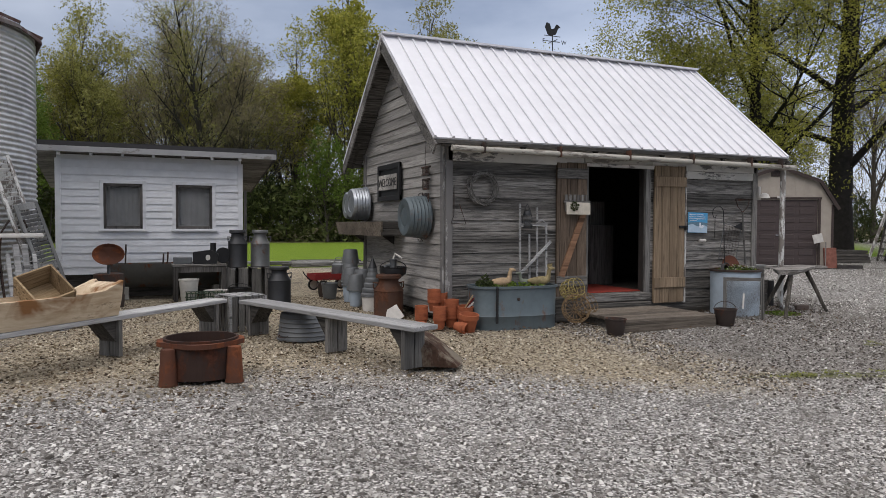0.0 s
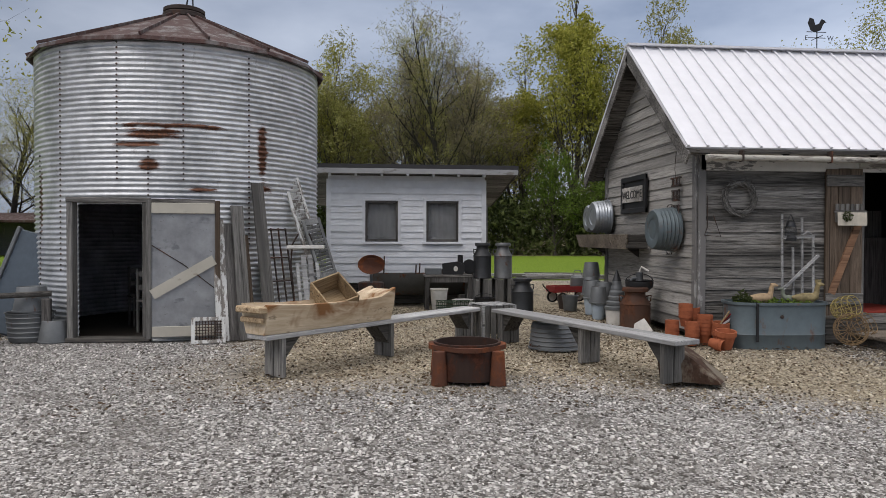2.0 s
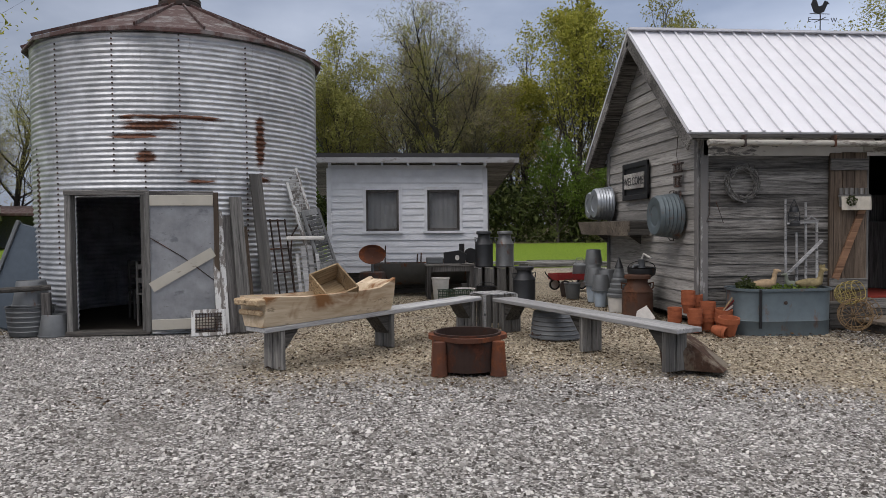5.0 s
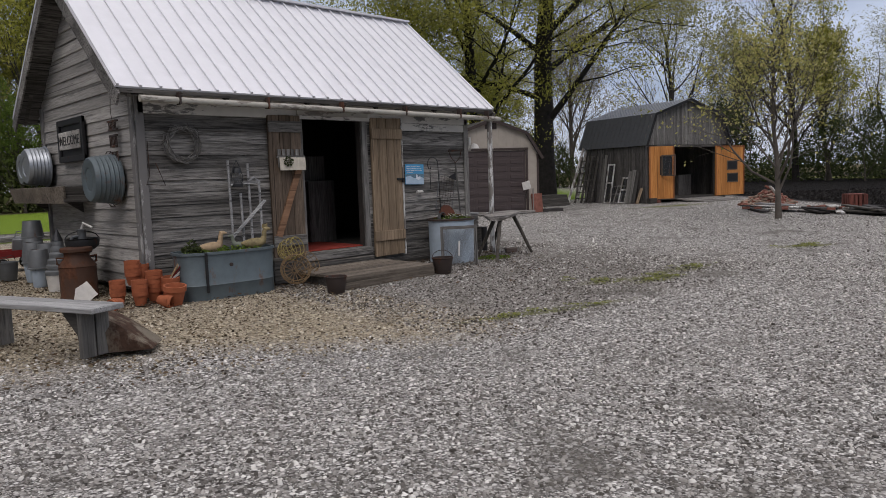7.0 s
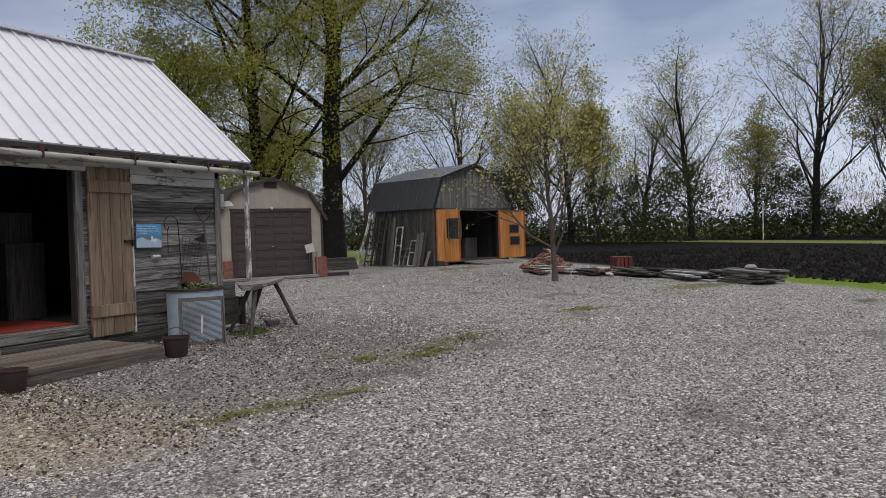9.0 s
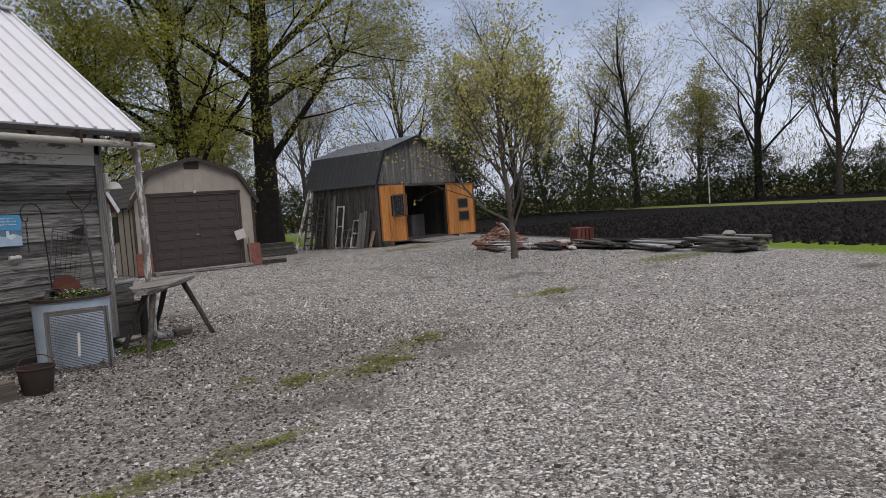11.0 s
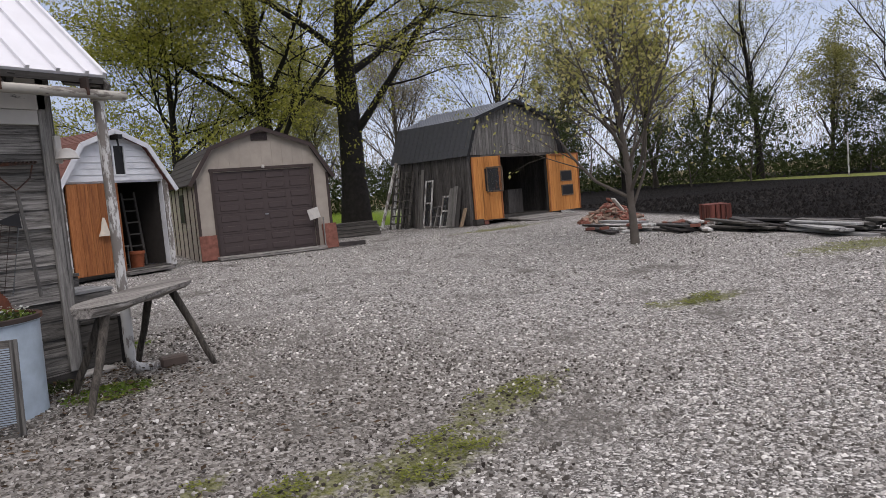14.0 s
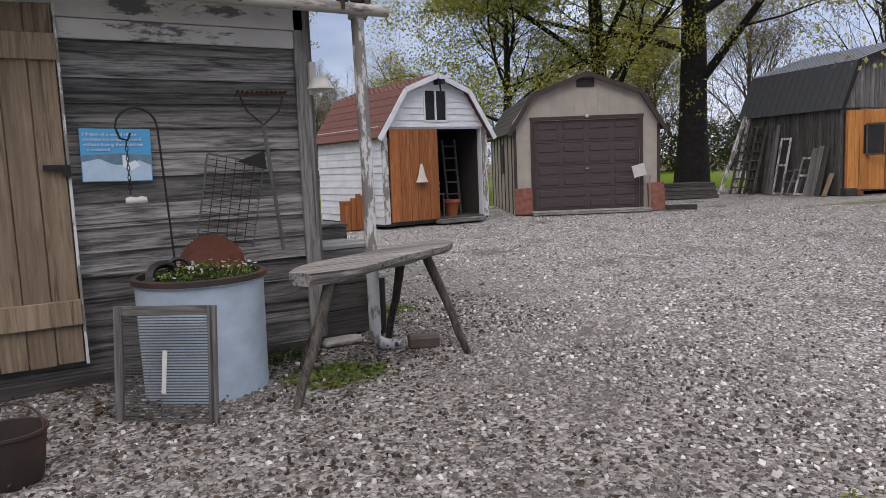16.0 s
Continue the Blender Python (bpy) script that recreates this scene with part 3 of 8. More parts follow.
        if not tag:
            part("brace", beam(bmesh.new(), (-0.18, -0.04, -0.66), (0.2, -0.04, 0.28), 0.022, 0.09), wood("reddish_brace_wood", (0.22, 0.12, 0.07), (0.38, 0.22, 0.13), vary=0.1, grain=0.6), dr)
        else:
            hd_ = part("latch", box(B((0.24, -0.045, 0.12), (0.14, 0.02, 0.03)), (0.29, -0.055, 0.10), (0.04, 0.03, 0.07)), BLACKIRON, dr, "black iron latch")
            part("door_edge", B((w / 2 + 0.012, -0.01, 0), (0.016, 0.06, zt - zb)), PEELPAINT, dr)


def painted_frieze():
    return painted("flaking_frieze_paint", (0.62, 0.60, 0.56), (0.15, 0.145, 0.14), 0.55, 0.8, 5)


build_shed()


def build_shed_roof():
    x0, x1, ey, ry = -0.335, 5.817, -0.364, SY / 2
    for side in (0, 1):
        ye = ey if not side else SY - ey
        rf = roof_slab("roof", (x0, ye, EZ), (x1, ye, EZ), (x1, ry, RZ), (x0, ry, RZ), 0.025, WHITEROOF, shed, "white standing seam metal roof")
        d = Vector((0, ry - ye, RZ - EZ))
        n = Vector((0, -d.z, d.y)) if not side else Vector((0, d.z, -d.y))
        n = n.normalized()
        for x in [x0 + 0.02] + [x0 + 0.27 + 0.2286 * i for i in range(26)] + [x1 - 0.02]:
            bm = bmesh.new()
            beam(bm, Vector((x, ye, EZ)) + n * 0.012, Vector((x, ry, RZ)) + n * 0.012, 0.03, 0.026, n)
            part("roof_seam", bm, WHITEROOF, rf)
        for i in range(11):
            x = x0 + 0.15 + i * 0.585
            bm = beam(bmesh.new(), (x, ye + (0.03 if not side else -0.03), EZ - 0.075), (x, ye + d.y * 0.3, EZ - 0.075 + d.z * 0.3), 0.05, 0.09)
            part("rafter_tail", bm, DARKWOOD, shed)
        part("eave_board", beam(bmesh.new(), (x0 + 0.03, ye + 0.02 * (1 - 2 * side), EZ - 0.045), (x1 - 0.03, ye + 0.02 * (1 - 2 * side), EZ - 0.045), 0.025, 0.05), DARKWOOD, shed, "dark rotted board along the eave")
    part("ridge_cap", box(bmesh.new(), (2.74, ry, RZ + 0.015), (x1 - x0, 0.2, 0.03)), WHITEROOF, shed)
    for x, mat in ((x0 + 0.015, GREYWOOD), (x1 - 0.015, GREYWOOD)):
        for s in (0, 1):
            ye = ey if not s else SY - ey
            part("barge_board", beam(bmesh.new(), (x, ye, EZ - 0.15), (x, ry, RZ - 0.15), 0.025, 0.16), mat, shed)
            part("soffit", beam(bmesh.new(), (x0 / 2 if x < 1 else (SX + x1) / 2, ye + (0.05 if not s else -0.05), EZ - 0.085), (x0 / 2 if x < 1 else (SX + x1) / 2, ry, RZ - 0.125), 0.30, 0.02), GREYWOOD, shed)
    # round gutter pipe with its iron straps
    gut = part("gutter", tube(bmesh.new(), [(-0.1, -0.40, 2.30), (2.0, -0.40, 2.29), (5.93, -0.40, 2.265)], 0.038, 12), CREAMPAINT, shed, "cream painted gutter pipe", True)
    for x in (0.35, 1.5, 2.65, 3.8, 4.95, 5.6):
        part("gutter_strap", B((x, -0.40, 2.32), (0.022, 0.09, 0.14)), DARKRUST, gut)


build_shed_roof()


def build_weathervane():
    v = thing("weathervane", "black iron rooster weathervane with compass letters", "weathervane", pose(2.72, SY / 2, RZ + 0.02))
    part("rod", tube(bmesh.new(), [(0, 0, 0), (0, 0, 0.34)], 0.008, 6), BLACKIRON, v)
    part("arm", tube(bmesh.new(), [(-0.14, 0, 0.2), (0.14, 0, 0.2)], 0.006, 6), BLACKIRON, v)
    part("arm", tube(bmesh.new(), [(0, -0.14, 0.2), (0, 0.14, 0.2)], 0.006, 6), BLACKIRON, v)
    part("arrow", tube(bmesh.new(), [(-0.17, 0, 0.29), (0.15, 0, 0.29)], 0.006, 6), BLACKIRON, v)
    rooster = [(-0.10, 0.02), (-0.02, 0.0), (0.06, 0.03), (0.09, 0.10), (0.12, 0.15), (0.15, 0.15), (0.11, 0.19), (0.07, 0.20), (0.03, 0.13), (-0.03, 0.11), (-0.06, 0.20), (-0.12, 0.22), (-0.15, 0.14), (-0.12, 0.07)]
    part("rooster", prism(bmesh.new(), rooster, 0.012, pose(0, 0.006, 0.29, 90, 0, 0)), BLACKIRON, v, "flat iron rooster")
    for ch, x, y in (("W", 0.17, 0), ("E", -0.20, 0)):
        letter(ch, 0.1, BLACKIRON, v, pose(x, y, 0.165, 90, 0, 0))


def letter(text, size, mat, parent, m, name="lettering"):
    cu = bpy.data.curves.new(name, "FONT")
    cu.body, cu.size, cu.extrude = text, size, 0.002
    tmp = bpy.data.objects.new("tmp", cu)
    me = bpy.data.meshes.new_from_object(tmp)
    bpy.data.objects.remove(tmp)
    me.materials.clear()
    me.materials.append(mat)
    return piece(name, me, parent, m)


build_weathervane()

# the silo ---------------------------------------------------------------
CX, CY, CR, CH = -7.0, 2.42, 1.98, 3.79


def silo_metal():
    m = Mat("corrugated_silo_steel", 0.45, 0.55, False)
    sep = m.n.new("ShaderNodeSeparateXYZ")
    m.l.new(m.co, sep.inputs[0])
    m.col = m.ramp(m.noise(2.6, (1, 1, 2), 7, 0.7), [(0.3, (0.36, 0.375, 0.39)), (0.7, (0.70, 0.715, 0.735))])
    m.over(m.math("MULTIPLY", m.step(m.noise(1.3, (1, 1, 0.3), 5, 0.65), 0.50, 0.74), 0.7), (0.17, 0.175, 0.185))
    m.over(m.math("MULTIPLY", m.step(m.noise(7, (1.4, 1.4, 0.35), 6, 0.7), 0.60, 0.72), 0.55), (0.10, 0.095, 0.09))
    red = m.ramp(m.noise(30, (1, 1, 1), 4), [(0.3, (0.045, 0.022, 0.015)), (0.7, (0.15, 0.06, 0.03))])
    rag = m.math("ADD", m.noise(5, (0.5, 0.5, 3), 7, 0.75), -0.5)
    for ang, z, wa, wz in ((-88, 2.585, 0.36, 0.07), (-88, 2.20, 0.11, 0.09), (-80, 2.70, 0.62, 0.035), (-92, 2.46, 0.30, 0.035), (-46, 2.45, 0.07, 0.40), (-44, 1.95, 0.14, 0.05), (-140, 1.75, 0.05, 0.45), (-70, 1.90, 0.2, 0.03)):
        a = radians(ang)
        dx = m.math("ADD", sep.outputs["X"], -math.cos(a) * CR)
        dy = m.math("ADD", sep.outputs["Y"], -math.sin(a) * CR)
        dz = m.math("MULTIPLY", m.math("ADD", sep.outputs["Z"], -z), 1 / wz)
        hd2 = m.math("MULTIPLY", m.math("SQRT", m.math("ADD", m.math("MULTIPLY", dx, dx), m.math("MULTIPLY", dy, dy))), 1 / wa)
        d = m.math("SQRT", m.math("ADD", m.math("MULTIPLY", hd2, hd2), m.math("MULTIPLY", dz, dz)))
        k = m.step(m.math("ADD", d, m.math("MULTIPLY", rag, 3.4)), 1.15, 0.7)
        m.over(k, red)
    m.bump(m.noise(20, (1, 1, 1), 4), 0.15, 0.01)
    return m.done()


def build_silo():
    s = thing("grain_silo", "round corrugated steel grain bin with rust streaks and rusted cone roof", "silo", pose(CX, CY, 0))
    pitch, nz, na = 0.0676, 6, 128
    rows = int(CH / pitch * nz)
    vs, fs = [], []
    a_open = (radians(-115.2), radians(-89.5))
    for j in range(rows + 1):
        z = CH * j / rows
        r = CR + 0.0105 * math.cos(2 * math.pi * z / pitch)
        for i in range(na):
            a = 2 * math.pi * i / na - math.pi
            vs.append((r * math.cos(a), r * math.sin(a), z))
    for j in range(rows):
        z = CH * (j + 0.5) / rows
        for i in range(na):
            a = 2 * math.pi * (i + 0.5) / na - math.pi
            if z < 1.72 and a_open[0] < a < a_open[1]:
                continue
            fs.append((j * na + i, j * na + (i + 1) % na, (j + 1) * na + (i + 1) % na, (j + 1) * na + i))
    w = new("wall", soup("wall", vs, fs, silo_metal(), True))
    w.parent = s
    md = w.modifiers.new("thick", "SOLIDIFY")
    md.thickness, md.offset = 0.01, -1
    # cone roof in sectors with raised ribs, and a collar on top
    zt = 4.58
    rf = part("roof", lathe(bmesh.new(), [(CR + 0.02, CH - 0.01), (CR + 0.09, CH - 0.06), (CR + 0.10, CH - 0.05), (CR + 0.085, CH + 0.0), (0.30, zt), (0.001, zt)], 16), RUSTROOF, s, "rusted cone roof")
    for i in range(16):
        a = 2 * math.pi * i / 16
        part("roof_rib", beam(bmesh.new(), ((CR + 0.1) * math.cos(a), (CR + 0.1) * math.sin(a), CH + 0.02), (0.28 * math.cos(a), 0.28 * math.sin(a), zt + 0.02), 0.025, 0.04), RUSTROOF, rf)
    part("collar", lathe(bmesh.new(), [(0.26, zt - 0.04), (0.31, zt + 0.01), (0.31, zt + 0.07), (0.285, zt + 0.09), (0.30, zt + 0.10), (0.30, zt + 0.15), (0.27, zt + 0.165), (0.001, zt + 0.175)], 28), DARKRUST, s, "dark iron filling collar", True)
    part("lifting_loop", tube(bmesh.new(), [(0.02, 0, zt + 0.17), (0.06, 0, zt + 0.38), (0.09, 0, zt + 0.40), (0.12, 0, zt + 0.36), (0.13, 0, zt + 0.17)], 0.012, 6), BLACKIRON, s)
    # bolted vertical seams
    bolt = mesh_of(lathe(bmesh.new(), [(0.013, 0), (0.011, 0.012), (0.001, 0.014)], 6), "bolt", DARKRUST)
    for deg, za, zb in ((-99, 2.0, 3.7), (-124, 0.9, 3.7), (-76, 2.0, 3.7), (-52, 1.2, 3.7), (-140, 0.2, 2.4), (-88, 1.8, 2.4)):
        z = za
        while z < zb:
            a = radians(deg)
            piece("bolt", bolt, w, pose((CR + 0.008) * math.cos(a), (CR + 0.008) * math.sin(a), round(z / pitch) * pitch, 0, 90, deg))
            z += pitch
    # doorway: timber frame, threshold and the metal-clad door swung open
    fy = -CR - 0.02
    for x in (-0.86, 0.04):
        part("door_post", B((x, fy + 0.06, 0.87), (0.07, 0.16, 1.74), None, 0.006), GREYWOOD_Z, s)
    part("door_lintel", B((-0.40, fy + 0.06, 1.76), (1.0, 0.18, 0.06), None, 0.006), GREYWOOD, s)
    part("threshold", B((-0.40, fy + 0.04, 0.03), (1.0, 0.2, 0.05), None, 0.006), DARKWOOD, s)
    dr = part("door", B((0, 0, 0.86), (0.82, 0.03, 1.68)), DOORMETAL, s, "grey sheet metal door with cream boards, open", m=pose(0.505, fy - 0.02, 0.04, 0, 0, 9))
    for z in (0.09, 1.62):
        part("batten", B((0, -0.028, z), (0.74, 0.024, 0.13), None, 0.004), CREAMBOARD, dr)
    part("brace", beam(bmesh.new(), (-0.365, -0.03, 0.55), (0.365, -0.03, 0.98), 0.024, 0.125), CREAMBOARD, dr)
    for x in (-0.405, 0.405):
        part("door_stile", B((x, -0.02, 0.86), (0.06, 0.03, 1.72), None, 0.004), DARKBROWN_Z if x > 0 else GREYWOOD_Z, dr)
    part("door_rail", B((0, -0.02, 1.71), (0.75, 0.028, 0.05), None, 0.004), GREYWOOD, dr)
    part("wire_brace", tube(bmesh.new(), [(-0.37, -0.02, 1.16), (0.0, -0.022, 0.92), (0.37, -0.02, 0.62)], 0.006, 5), DARKRUST, dr, "rusty wire brace")
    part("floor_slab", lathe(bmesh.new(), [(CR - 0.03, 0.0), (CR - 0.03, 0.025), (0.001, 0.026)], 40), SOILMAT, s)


def door_metal():
    m = Mat("stained_grey_sheet_metal", 0.5, 0.35)
    m.col = m.ramp(m.noise(3.5, (1, 1, 1), 6, 0.65), [(0.3, (0.20, 0.205, 0.215)), (0.7, (0.34, 0.35, 0.36))])
    m.over(m.math("MULTIPLY", m.step(m.noise(5, (1, 1, 1.6), 5, 0.6), 0.60, 0.70), 0.6), (0.10, 0.105, 0.12))
    m.over(m.step(m.noise(16, (1, 1, 2.5), 6, 0.7), 0.66, 0.72), (0.06, 0.045, 0.035))
    m.bump(m.noise(4, (1, 1, 1), 3), 0.5, 0.02)
    return m.done()


DOORMETAL = door_metal()
CREAMBOARD = painted("cream_board_paint", (0.50, 0.47, 0.40), (0.25, 0.22, 0.18), 0.35)
build_silo()

# small white shed ---------------------------------------------------------


def build_white_shed():
    s = thing("white_shed", "small white clapboard shed with a low black lean-to roof", "shed", pose(-3.485, 5.316, 0))
    W, D, zb, zt = 3.1, 2.6, 0.42, 2.52
    wins = ((-0.80, -0.20, 1.25, 2.01), (0.40, 1.0, 1.25, 2.01))
    bm = bmesh.new()
    for x0, x1, z0, z1 in ((-W / 2, -0.80, zb, zt), (-0.20, 0.40, zb, zt), (1.0, W / 2, zb, zt), (-0.80, -0.20, zb, 1.25), (-0.80, -0.20, 2.01, zt), (0.40, 1.0, zb, 1.25), (0.40, 1.0, 2.01, zt)):
        box(bm, ((x0 + x1) / 2, 0.05, (z0 + z1) / 2), (x1 - x0, 0.1, z1 - z0))
    fw = part("front_wall", bm, WHITEPAINT, s)
    holes = tuple((a - 0.07, b + 0.07, c - 0.07, d + 0.07) for a, b, c, d in wins)
    boards(fw, -W / 2 + 0.05, W / 2 - 0.05, zb, 2.44, 0.125, WHITEPAINT, Matrix(), holes=holes, joint=4, lap=0.003)
    for sx in (-1, 1):
        bm = prism(bmesh.new(), [(0.1, zb), (D, zb), (D, 2.1), (0.1, zt)], 0.1, pose(sx * W / 2 - (0.1 if sx > 0 else 0), 0, 0, 90, 0, 90))
        sw = part("side_wall", bm, WHITEPAINT, s)
        part("corner_board", B((sx * (W / 2 - 0.02), -0.02, 1.45), (0.09, 0.03, 2.0), None, 0.003), WHITEPAINT, s)
    part("back_wall", B((0, D + 0.05, 1.25), (W, 0.1, 1.7)), WHITEPAINT, s)
    part("skirting", B((0, 0.12, 0.22), (W, 0.08, 0.44)), DARKWOOD, s)
    part("floor_deck", B((0, D / 2, 0.45), (W - 0.2, D - 0.2, 0.05)), DARKWOOD, s)
    for x0, x1, z0, z1 in wins:
        cx, cz = (x0 + x1) / 2, (z0 + z1) / 2
        wd = part("window", B((cx, 0.07, cz), (x1 - x0, 0.006, z1 - z0)), GLASS, s, "dim window with a grey curtain and worn frame")
        for a, b in (((x0, cz), (0.05, z1 - z0)), ((x1, cz), (0.05, z1 - z0)), ((cx, z0), (x1 - x0 + 0.05, 0.05)), ((cx, z1), (x1 - x0 + 0.05, 0.05))):
            part("frame", B((a[0], 0.02, a[1]), (b[0], 0.06, b[1]), None, 0.003), DARKWOOD_Z, wd)
        for a, b in (((x0 - 0.05, cz), (0.06, z1 - z0 + 0.16)), ((x1 + 0.05, cz), (0.06, z1 - z0 + 0.16)), ((cx, z1 + 0.05), (x1 - x0 + 0.04, 0.06))):
            part("casing", B((a[0], -0.012, a[1]), (b[0], 0.03, b[1]), None, 0.003), WHITEPAINT, wd)
        part("sill", B((cx, -0.03, z0 - 0.055), (x1 - x0 + 0.2, 0.08, 0.04), None, 0.004), WHITEPAINT, wd)
        bm = bmesh.new()
        n = 22
        lps = [[(x0 + (x1 - x0) * i / n, 0.105 + 0.005 * math.sin(i * 1.7), z) for i in range(n + 1)] for z in (z0, z1)]
        rings(bm, lps, False, False)
        cur = part("curtain", bm, CURTAIN, wd, "grey curtain")
    # lean-to roof that falls to the back
    x0, x1, y0, y1 = -1.95, 2.17, -0.30, 3.0
    z0, z1 = 2.72, 2.20
    roof_slab("roof", (x0, y0, z0), (x1, y0, z0), (x1, y1, z1), (x0, y1, z1), 0.10, BLACKROOF, s, "black roll roofing")
    roof_slab("roof_deck", (x0 + 0.02, y0 + 0.04, z0 - 0.115), (x1 - 0.02, y0 + 0.04, z0 - 0.115), (x1 - 0.02, y1, z1 - 0.115), (x0 + 0.02, y1, z1 - 0.115), 0.025, GREYWOOD, s)
    part("fascia", B(((x0 + x1) / 2, y0 - 0.012, z0 - 0.135), (x1 - x0 - 0.03, 0.025, 0.10), None, 0.003), painted("grey_white_fascia", (0.33, 0.335, 0.34), (0.18, 0.17, 0.16), 0.5), s)
    part("rake_board", beam(bmesh.new(), (x1 - 0.012, y0, z0 - 0.10), (x1 - 0.012, y1, z1 - 0.10), 0.025, 0.10), DARKWOOD, s)
    for i in range(7):
        x = -1.5 + i * 0.5
        part("rafter_end", B((x, -0.2, 2.52), (0.045, 0.16, 0.06)), WHITEPAINT, s)
    # lattice panel beside the corner
    part("lattice_panel", B((1.72, 2.0, 1.15), (0.2, 0.03, 1.4)), GREYWOOD_Z, s)
    part("trellis_post", B((1.9, 2.0, 1.2), (0.05, 0.05, 1.7)), GREYWOOD_Z, s)


build_white_shed()

# gambrel buildings --------------------------------------------------------


def gambrel(half, zb, ze, kx, kz, zp):
    return [(-half, zb), (half, zb), (half, ze), (kx, kz), (0, zp), (-kx, kz), (-half, ze)]


def gambrel_roof(parent, half, ze, kx, kz, zp, y0, y1, mat_low, mat_top, trim, th=0.05, out=0.12, seams=0, courses=0):
    """Roof over a gambrel gable; local y runs back."""
    ex = half + out
    ze2 = ze - out * (kz - ze) / (half - kx)
    for s in (-1, 1):
        lo = roof_slab("lower_roof", (s * ex, y0, ze2), (s * ex, y1, ze2), (s * kx, y1, kz + 0.03), (s * kx, y0, kz + 0.03), th, mat_low, parent)
        hi = roof_slab("upper_roof", (s * kx, y0, kz + 0.03), (s * kx, y1, kz + 0.03), (0, y1, zp + 0.05), (0, y0, zp + 0.05), th, mat_top, parent)
        for o, a, b in ((lo, Vector((s * ex, 0, ze2)), Vector((s * kx, 0, kz + 0.03))), (hi, Vector((s * kx, 0, kz + 0.03)), Vector((0, 0, zp + 0.05)))):
            n = Vector((-(b - a).z, 0, (b - a).x)).normalized()
            if n.z < 0:
                n = -n
            for i in range(seams + 1 if seams else 0):
                y = y0 + (y1 - y0) * i / seams
                part("roof_seam", beam(bmesh.new(), a + Vector((0, y, 0)) + n * 0.01, b + Vector((0, y, 0)) + n * 0.01, 0.025, 0.02, n), o.data.materials[0], o)
            for i in range(courses):
                p = a.lerp(b, i / courses) + n * 0.008
                q = a.lerp(b, (i + 1.05) / courses) + n * 0.001
                mid = (p + q) / 2
                bm = bmesh.new()
                vs_ = [Vector((p.x, y0, p.z)), Vector((p.x, y1, p.z)), Vector((q.x, y1, q.z)), Vector((q.x, y0, q.z))]
                va = [bm.verts.new(v + n * 0.006) for v in vs_]
                vb = [bm.verts.new(v - n * 0.01) for v in vs_]
                bm.faces.new(va), bm.faces.new(vb[::-1])
                for k in range(4):
                    bm.faces.new((va[k], vb[k], vb[(k + 1) % 4], va[(k + 1) % 4]))
                bmesh.ops.recalc_face_normals(bm, faces=bm.faces[:])
                part("shingle_course", bm, o.data.materials[0], o)
        for a, b in (((s * ex, ze2), (s * kx, kz + 0.03)), ((s * kx, kz + 0.03), (0, zp + 0.05))):
            part("barge_board", beam(bmesh.new(), (a[0], y0 - 0.012, a[1] - 0.04), (b[0], y0 - 0.012, b[1] - 0.04), 0.024, 0.10), trim, parent)


def wall_with_hole(poly_half, zb, ze, kx, kz, zp, x0, x1, z1, th=0.1):
    """A gambrel gable with a doorway from its foot, in pieces that butt."""
    bm = bmesh.new()
    m = pose(0, th, 0, 90, 0, 0)
    h = poly_half
    prism(bm, [(-h, zb), (x0, zb), (x0, z1), (-h, z1)], th, m)
    prism(bm, [(x1, zb), (h, zb), (h, z1), (x1, z1)], th, m)
    if ze > z1:
        prism(bm, [(-h, z1), (h, z1), (h, ze), (kx, kz), (0, zp), (-kx, kz), (-h, ze)], th, m)
    else:
        prism(bm, [(-h, z1), (h, z1), (kx, kz), (0, zp), (-kx, kz)], th, m)
    return bm


GA = -28.0


